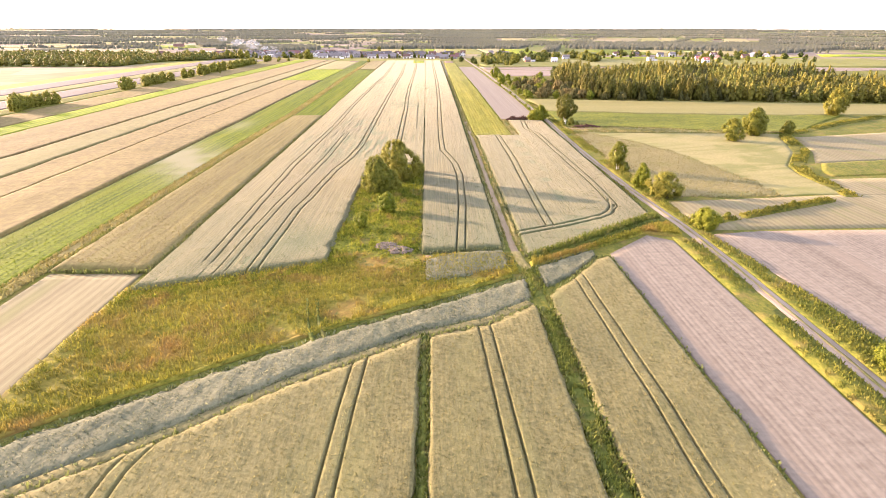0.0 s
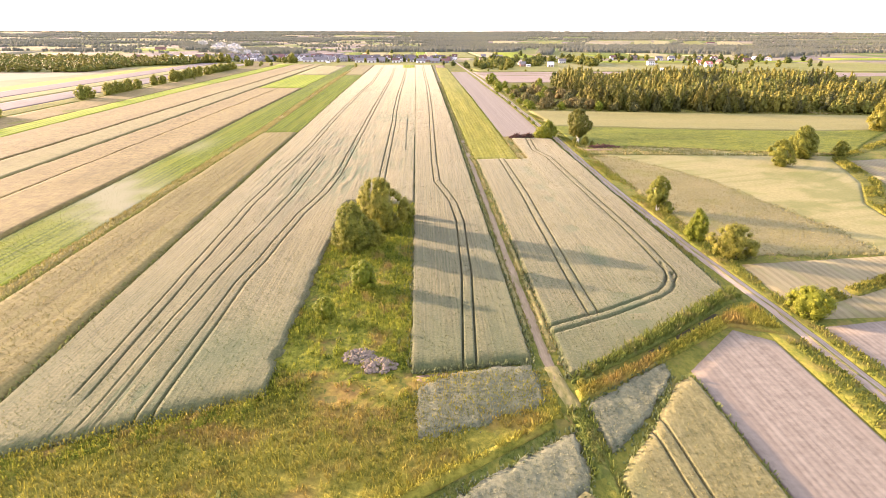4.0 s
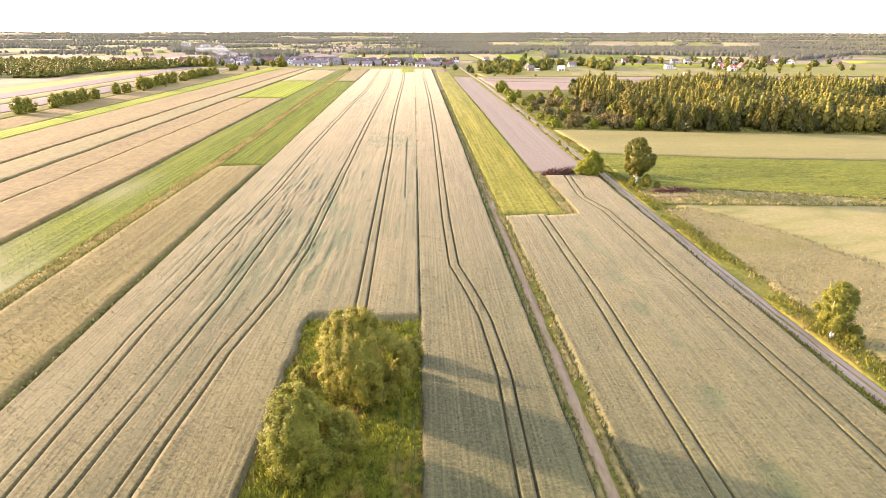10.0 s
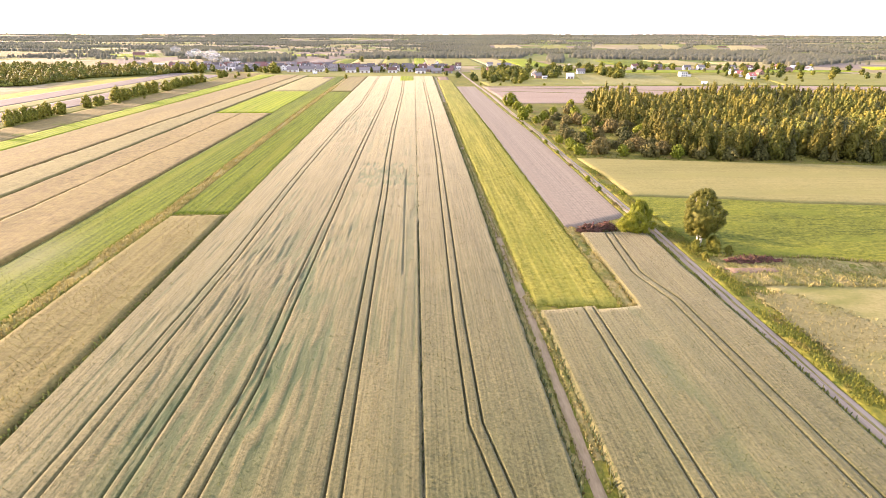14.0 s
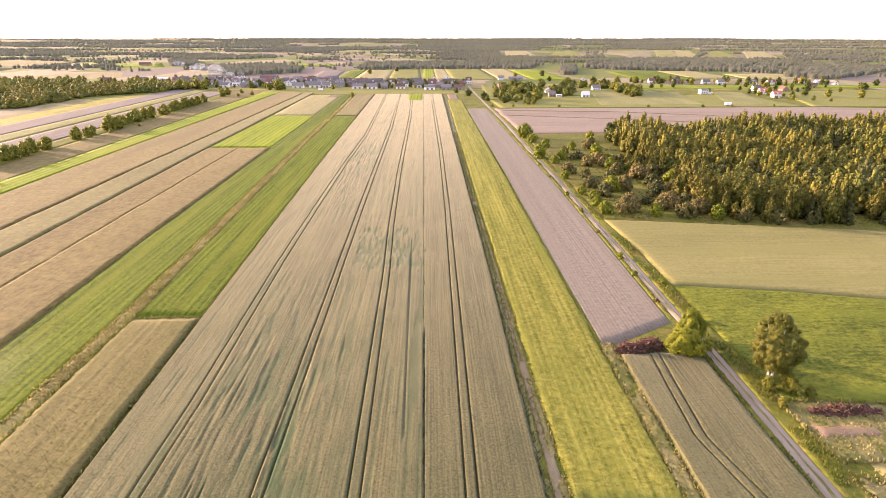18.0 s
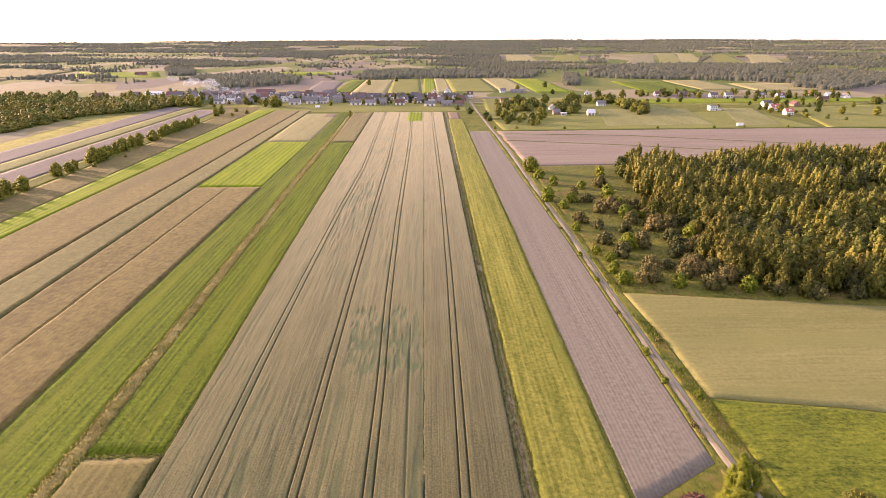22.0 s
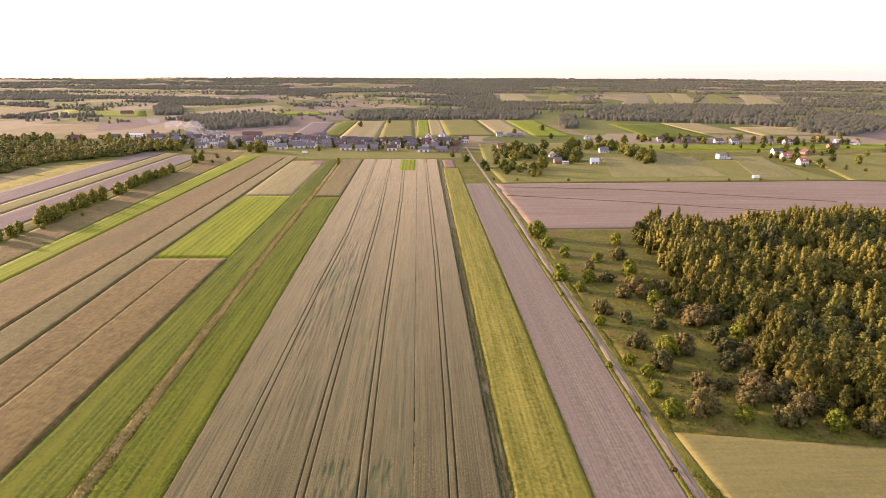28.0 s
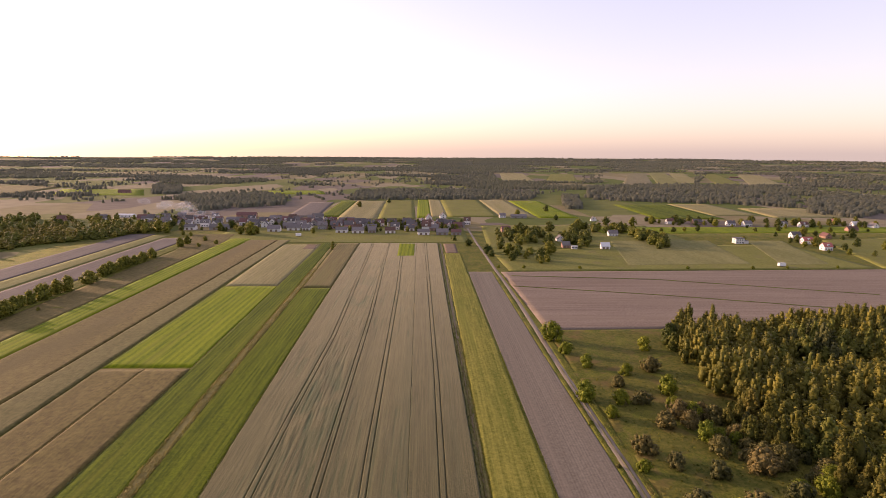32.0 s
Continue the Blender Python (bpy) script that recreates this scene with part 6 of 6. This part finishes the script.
house("barn", -58, 915, 11.5, "g", "g", 3)
house("house", -27, 962, 9.5, "r", "w", -2)
house("barn", -18, 908, 12.5, "d", "w", 2)
house("house", 0, 925, 10.0, "r", "w", 4)
house("barn", 8, 910, 11.0, "g", "b", -3)
house("barn", 26, 915, 13.0, "r", "b", 1)
house("house", -242, 939, 10.5, "g", "w", 2)
house("house", -277, 985, 11.0, "d", "w", 3)
house("house", -205, 955, 10.0, "r", "w", -3)
house("barn", -190, 935, 13.0, "g", "w", 2)
house("barn", -587, 1461, 26.2, "r", "b", 3)
house("barn", 1022, 2237, 36.7, "r", "b", -2)
# cottages and sheds packed along the street
lot = np.random.default_rng(23)
for x in np.arange(-330, 44, 8.5):
    for row in (-16, 12, 30):
        if lot.uniform() < (0.62 if x > -190 else 0.40):
            px, py = float(x + lot.uniform(-3, 3)), float(np.interp(x, [-420, -200, -60, 45], [968, 954, 934, 930]) + row + lot.uniform(-5, 5))
            house("house" if lot.uniform() < 0.6 else "barn", round(px, 1), round(py, 1), float(lot.uniform(8.5, 12.5)), "ddggrd"[lot.integers(6)], "wwwgb"[lot.integers(5)], float(lot.uniform(-6, 6)))
# plots about the village
field("green_plot", "small bright green crop plot", [(740, -24.4), (820, -25.5)], [(740, -8.8), (820, -9.4)], [(-26, 744.5), (-8, 744.5)], [(-26, 819), (-8, 819)], 0.95, LIME, 1.5, 6.0, 0.1)
field("village_green", "mown grass behind the barns", [(820, -205), (905, -205)], [(820, 40), (905, 40)], [(-210, 822), (40, 822)], [(-210, 1000), (40, 1000)], 0.1, LAWN, 6, 6, 0.05)
field("garden_plot", "dark dug garden soil", [(770, 16), (822, 15)], [(770, 26), (822, 26)], [(10, 768), (30, 768)], [(10, 818), (30, 818)], 0.1, EARTH, 2, 4, 0.06)
field("grass_field", "mown green meadow beside the village", [(692, 58), (822, 52)], [(692, 330), (822, 330)], [(50, 693), (330, 700)], [(50, 760), (150, 800), (330, 815)], 0.12, LAWN, 5, 5, 0.05)
field("grain_plot", "pale green grain plot", [(705, 147), (845, 175)], [(705, 243), (845, 270)], [(140, 712), (250, 718)], [(140, 838), (280, 838)], 0.18, PLOT, 2, 3, 0.1)
field("grain_plot", "pale grain plot between gardens", [(705, 262), (845, 308)], [(705, 302), (845, 342)], [(240, 712), (310, 716)], [(240, 838), (350, 838)], 0.18, PLOT, 2, 3, 0.1)
field("green_field", "bright green meadow strip before the houses", [(850, 180), (945, 180)], [(850, 560), (945, 560)], [(170, 885), (300, 890), (560, 900)], [(170, 940), (560, 945)], 0.15, LIME, 5, 5, 0.08)
field("green_field", "green meadow by the red-roofed houses", [(690, 330), (900, 400)], [(690, 600), (900, 620)], [(320, 700), (600, 690)], [(320, 830), (620, 890)], 0.12, LAWN, 6, 6, 0.08)
field("grass_field", "mown grass between the garden trees", [(760, 52), (960, 62)], [(800, 150), (820, 250), (960, 250)], [(50, 762), (150, 802), (330, 817)], [(50, 955), (330, 955)], 0.1, LAWN, 5, 5, 0.05)
for x0, x1, lean, y0, y1, m, nm in ((-178, -138, -12, 1040, 1262, SOIL_WEST, "grey tilled field"), (-137, -112, -4, 1040, 1290, GREEN, "green crop field"), (-111, -62, -4, 1010, 1292, BLOND, "pale straw field"),
                                    (-60, -13, -8, 1010, 1304, LAWN, "pale green field"), (-12, 6, -2, 1030, 1316, LIME, "lime-green field"), (7, 27, -3, 1040, 1322, BLOND, "pale straw field"),
                                    (28, 95, -4, 1040, 1320, LAWN, "yellow-green hay field"), (97, 142, -6, 1040, 1314, BLOND, "pale straw field"), (143, 195, -3, 1030, 1300, LIME, "lime-green field"),
                                    (383, 450, 10, 1060, 1244, HAY, "yellow hay field"), (452, 560, 20, 1040, 1170, BLOND, "pale straw field"), (290, 380, 10, 1020, 1230, GREEN, "green crop field"), (600, 900, 40, 950, 1030, LIME, "lime-green field"),
                                    (-1000, -760, -60, 1400, 1700, STRAW, "broad golden field"), (-690, -520, -80, 1395, 1570, LIME, "broad green field"), (-1300, -720, -60, 1180, 1370, STUBBLE, "broad straw field"), (500, 590, 280, 1800, 2600, STUBBLE, "broad pale field"), (594, 680, 280, 1800, 2640, PLOT, "broad grain field"), (684, 760, 260, 1900, 2600, HAY, "broad hay field"), (770, 850, 270, 1850, 2550, LAWN, "broad pale green field"), (855, 960, 280, 1850, 2450, BLOND, "broad straw field"), (210, 320, 60, 1980, 2560, BLOND, "broad straw field"), (324, 430, 130, 1930, 2500, LAWN, "broad pale green field"),
                                    (-300, -190, -30, 1440, 1540, LIME, "green far field"), (-200, 160, 0, 2520, 2820, STUBBLE, "pale far field"), (-700, -420, -60, 2480, 2760, HAY, "pale far field")):
    field("far_field", nm + " beyond the village", [(y0, x0), (y1, x0 + lean)], [(y0, x1), (y1, x1 + lean)], [(x0 - 400, y0), (x1 + 400, y0)], [(x0 - 400, y1), (x1 + 400, y1)], 0.25, m, (x1 - x0) / 8, 20, 0.1)
ribbon("village_street", "grey village street behind the houses", [(-420, 962), (-200, 952), (-60, 930), (45, 932), (200, 968), (560, 972)], 6.0, DIRT, 0.08, step=12)
# yard and garden trees
yard = [tree("village_tree", "leafy green garden tree among the houses", "tree", 6.6 + 0.8 * i, 3.0, 0.3, "round", 300, 0.75, (LEAF_OAK, LEAF_WILLOW, LEAF_OAK)[i], BARK, 22, limbs=4, group="village trees") for i in range(3)]
for i in range(120):
    x = rng.uniform(-420, 44)
    y = 925 + rng.normal(0, 26) + (20 if x < -220 else 0)
    if y < 899:
        y = 899 + rng.uniform(0, 12)
    s = rng.uniform(0.45, 1.05)
    stand(yard[rng.integers(3)], x, y, s, rng.uniform(0, 6.28))
for x, y, s in ((-174, 876, 1.75), (-262, 888, 1.5), (-274, 896, 1.7), (-283, 884, 1.3), (-292, 893, 1.6), (-330, 905, 1.5), (-215, 905, 1.2), (-178, 880, 1.55), (-171, 884, 1.0), (-186, 878, 1.1), (-115, 886, 0.8), (-38, 935, 1.3), (-30, 940, 1.35), (-10, 950, 1.2), (20, 890, 0.8), (-196, 900, 0.9), (-240, 872, 0.7), (-230, 866, 0.6), (-300, 905, 1.1), (-262, 930, 0.9)):
    stand(yard[1 if x < -100 else 0], x, y, s, x)
east_yard, east_dark = [], []
for cx, cy, rx, ry, n in ((72, 757, 17, 20, 12), (94, 850, 27, 46, 42), (137, 803, 11, 13, 7), (214, 834, 12, 52, 34), (186, 908, 32, 24, 26), (150, 858, 20, 20, 9)):
    for i in range(n):
        r, a = math.sqrt(rng.uniform()), rng.uniform(0, 6.28)
        x, y = cx + rx * r * math.cos(a), cy + ry * r * math.sin(a)
        if x < 58 + (960 - y) * 0.05:
            continue
        if i % 3:
            (east_dark if rng.uniform() < 0.45 else east_yard).append((x, y, rng.uniform(5.5, 10.0), rng.uniform(2.8, 4.4)))
        else:
            stand(yard[rng.integers(3)], x, y, rng.uniform(0.8, 1.5), rng.uniform(0, 6.28))
canopy("garden_trees", "dark leafy trees crowding the village gardens", east_dark, LEAF_OAK, 150, 0.75, shapes=("round",) * 4)
canopy("garden_trees", "lighter leafy trees in the village gardens", east_yard, LEAF_WILLOW, 150, 0.75, shapes=("round",) * 4)
for x, y, s in ((66, 735, 1.1), (86, 722, 0.8), (88, 733, 1.3), (92, 728, 0.9), (70, 745, 0.9), (78, 742, 0.8), (210, 800, 1.2), (206, 812, 1.3), (203, 790, 0.9), (212, 826, 1.4), (218, 838, 1.4), (215, 850, 1.4), (208, 858, 1.3), (250, 905, 0.6), (262, 902, 0.8), (275, 905, 0.7), (290, 906, 0.9),
                (352, 905, 0.7), (380, 910, 1.0), (395, 890, 1.1), (430, 900, 0.8), (300, 975, 0.9), (340, 980, 1.1), (372, 972, 1.0), (450, 985, 0.9), (470, 960, 1.0), (500, 880, 1.2), (515, 850, 1.1), (520, 985, 1.0), (270, 980, 0.9), (555, 930, 1.2), (410, 985, 0.9), (160, 1010, 1.0), (170, 1120, 1.3), (120, 1060, 1.2), (-100, 1180, 1.3), (-60, 1250, 0.9)):
    stand(yard[(int(x) + int(y)) % 3], x, y, s, x)
for x, y, s in ((50, 766, 1.2), (52, 752, 0.8), (66, 760, 1.3), (75, 768, 1.2), (99, 760, 1.5), (104, 770, 1.3), (128, 816, 1.3), (150, 830, 1.4), (201, 890, 1.5), (101, 840, 1.3), (37, 806, 1.0), (26, 838, 0.8), (64, 790, 1.3), (207, 960, 1.5), (235, 951, 1.4), (265, 972, 1.3), (130, 905, 1.6), (146, 862, 1.5)):
    stand(yard[(int(x) + int(y)) % 3], x, y, s, x)
for x, y in ((52, 705), (70, 703), (110, 701), (188, 699.5), (236, 700), (262, 701), (300, 702)):
    stand(shrubs[2], x, y, 0.5, x)
for x, y in ((292, 958), (310, 955), (328, 985), (345, 940), (360, 936), (385, 940), (400, 930), (418, 928), (440, 930), (455, 895), (475, 905), (480, 962), (300, 832), (338, 800), (345, 808), (362, 796), (372, 830), (380, 868), (352, 868), (405, 845), (412, 868), (340, 770), (352, 762), (366, 752), (378, 744),
             (-20, 900), (10, 896), (-48, 906), (-100, 930), (-150, 930), (-165, 912), (-210, 938), (-120, 995), (-60, 960)):
    stand(yard[(int(x) + int(y)) % 3], x, y, 0.45 + 0.07 * ((int(x) * 7 + int(y)) % 6), x)

for i in range(58):
    x = rng.uniform(255, 545)
    y = float(np.interp(x, [255, 545], [972, 952])) + rng.normal(0, 16) if i % 3 else rng.uniform(770, 880)
    if y < 900 and not 335 < x < 520:
        continue
    stand(yard[rng.integers(3)], x, y, rng.uniform(0.6, 1.25), rng.uniform(0, 6.28))


# ---- small things ----
RUBBLE = mat("pinkish_rubble", (0.10, 0.080, 0.056), (0.205, 0.165, 0.120), (0.13, 0.12, 0.06), 3.0, 0.6, bump=0.8, dist=0.1, vary=0.2)
BRUSH = mat("reddish_brushwood", (0.050, 0.026, 0.018), (0.135, 0.070, 0.048), (0.10, 0.065, 0.04), 4.0, 0.6, bump=0.8, dist=0.1, vary=0.35)


def lump(name, seed, size, material, flat=0.75):
    """One irregular clod or stone."""
    bm = bmesh.new()
    bmesh.ops.create_icosphere(bm, subdivisions=1, radius=size)
    for v in bm.verts:
        k = 1 + 0.45 * noise.noise(v.co * (1.1 / size) + Vector((seed * 3.1, seed, 0)))
        v.co *= k
        v.co.z *= flat
    me = bpy.data.meshes.new(name)
    bm.to_mesh(me)
    bm.free()
    me.materials.append(material)
    return me


def pile(name, label, category, x, y, rx, ry, h, pieces, material, piece, seed, size=0.55, sticks=False):
    """A heap of lumps piled on a low mound."""
    r = np.random.default_rng(seed)
    root = tagged(new(name), label, category)
    shapes = [lump(piece, seed + i, size, material) for i in range(5)]
    for i in range(pieces):
        a, q = r.uniform(0, 6.28), math.sqrt(r.uniform(0, 1))
        s = r.uniform(0.6, 1.5)
        ob = part(piece, shapes[i % 5], root)
        ob.matrix_basis = Matrix.Translation((rx * q * math.cos(a), ry * q * math.sin(a), h * (1 - q * q) * r.uniform(0.4, 1.0) + 0.15)) @ Matrix.Rotation(r.uniform(0, 6.28), 4, "Z") @ (Matrix.Rotation(r.normal(0, 0.5), 4, "Y") @ Matrix.Diagonal((2.6 * s, 0.42 * s, 0.5 * s, 1)) if sticks else Matrix.Scale(s, 4))
    root.matrix_basis = pose(x, y, 0)
    return root


pile("rubble_pile", "pile of pale pinkish earth and rubble clods in grass", "rubble", -9.2, 109.0, 2.1, 1.9, 0.55, 150, RUBBLE, "clod", 3, 0.30)
pile("rubble_pile", "second pile of pale pinkish rubble clods in grass", "rubble", -6.4, 106.6, 2.2, 1.8, 0.5, 150, RUBBLE, "clod", 5, 0.30)
pile("brush_heap", "heap of reddish-brown brushwood at the field corner", "heap", 37.0, 277.0, 3.0, 2.0, 2.0, 240, BRUSH, "brushwood", 7, 0.34, True)
pile("brush_heap", "second heap of reddish-brown brushwood by the bush", "heap", 41.6, 278.8, 2.6, 1.9, 1.8, 200, BRUSH, "brushwood", 9, 0.34, True)


pile("brush_heap", "long low heap of reddish cut brushwood by the ditch", "heap", 66.0, 256.3, 6.0, 1.3, 1.2, 260, BRUSH, "brushwood", 13, 0.34, True)


# thin smoke drifting from a village yard
SMOKE = bpy.data.materials.new("thin_smoke")
SMOKE.use_nodes = True
sn, sl = SMOKE.node_tree.nodes, SMOKE.node_tree.links
clear, cloud, blend = sn.new("ShaderNodeBsdfTransparent"), sn.new("ShaderNodeBsdfDiffuse"), sn.new("ShaderNodeMixShader")
cloud.inputs[0].default_value = (0.9, 0.88, 0.86, 1)
blend.inputs[0].default_value = 0.09
sl.new(clear.outputs[0], blend.inputs[1])
sl.new(cloud.outputs[0], blend.inputs[2])
sl.new(blend.outputs[0], sn["Material Output"].inputs[0])
smoke = tagged(new("smoke_plume"), "thin pale smoke drifting over the village roofs", "smoke")
puffs = [lump("puff", 40 + i, 1.0, SMOKE, 0.8) for i in range(5)]
for i in range(26):
    u = (i / 25) ** 1.1
    ob = part("puff", puffs[i % 5], smoke)
    size = 1.6 + 6.5 * u
    ob.matrix_basis = Matrix.Translation((-75 * u + rng.normal(0, 3 + 5 * u), 18 * u + rng.normal(0, 3 + 4 * u), 6 + 14 * u + rng.normal(0, 0.8 + 2.5 * u))) @ Matrix.Rotation(rng.uniform(0, 6.28), 4, "Z") @ Matrix.Diagonal((size * 1.4, size, size * 0.6, 1))
smoke.matrix_basis = pose(-232, 968, 0)


def trailer(x, y, turn):
    """A boxy white trailer on two wheels, parked on the grass."""
    root = tagged(new("trailer"), "white box trailer parked on mown grass behind the barns", "trailer")
    part("body", boxes("body", [(-2.6, 2.6, -1.1, 1.1, 0.7, 2.7)], FRAME), root)
    part("chassis", boxes("chassis", [(-2.6, 3.6, -0.4, 0.4, 0.45, 0.69)], ROOF_D), root, "dark steel chassis with a tow bar")
    part("roof", boxes("roof", [(-2.7, 2.7, -1.2, 1.2, 2.7, 2.85)], ROOF_W), root)
    for side in (-1, 1):
        V, F = tube([(0, 0, -0.15), (0, 0, -0.14), (0, 0, 0.14), (0, 0, 0.15)], [0.05, 0.42, 0.42, 0.05], 12)
        w = part("wheel", mesh_np("wheel", V, F, ROOF_D), root, "black rubber wheel")
        w.matrix_basis = pose(-0.3, side * 1.0, 0.42, 90, 0, 0)
    root.matrix_basis = pose(x, y, 0.1, 0, 0, turn)


trailer(-125, 863, 8)
trailer(262, 708, 4)
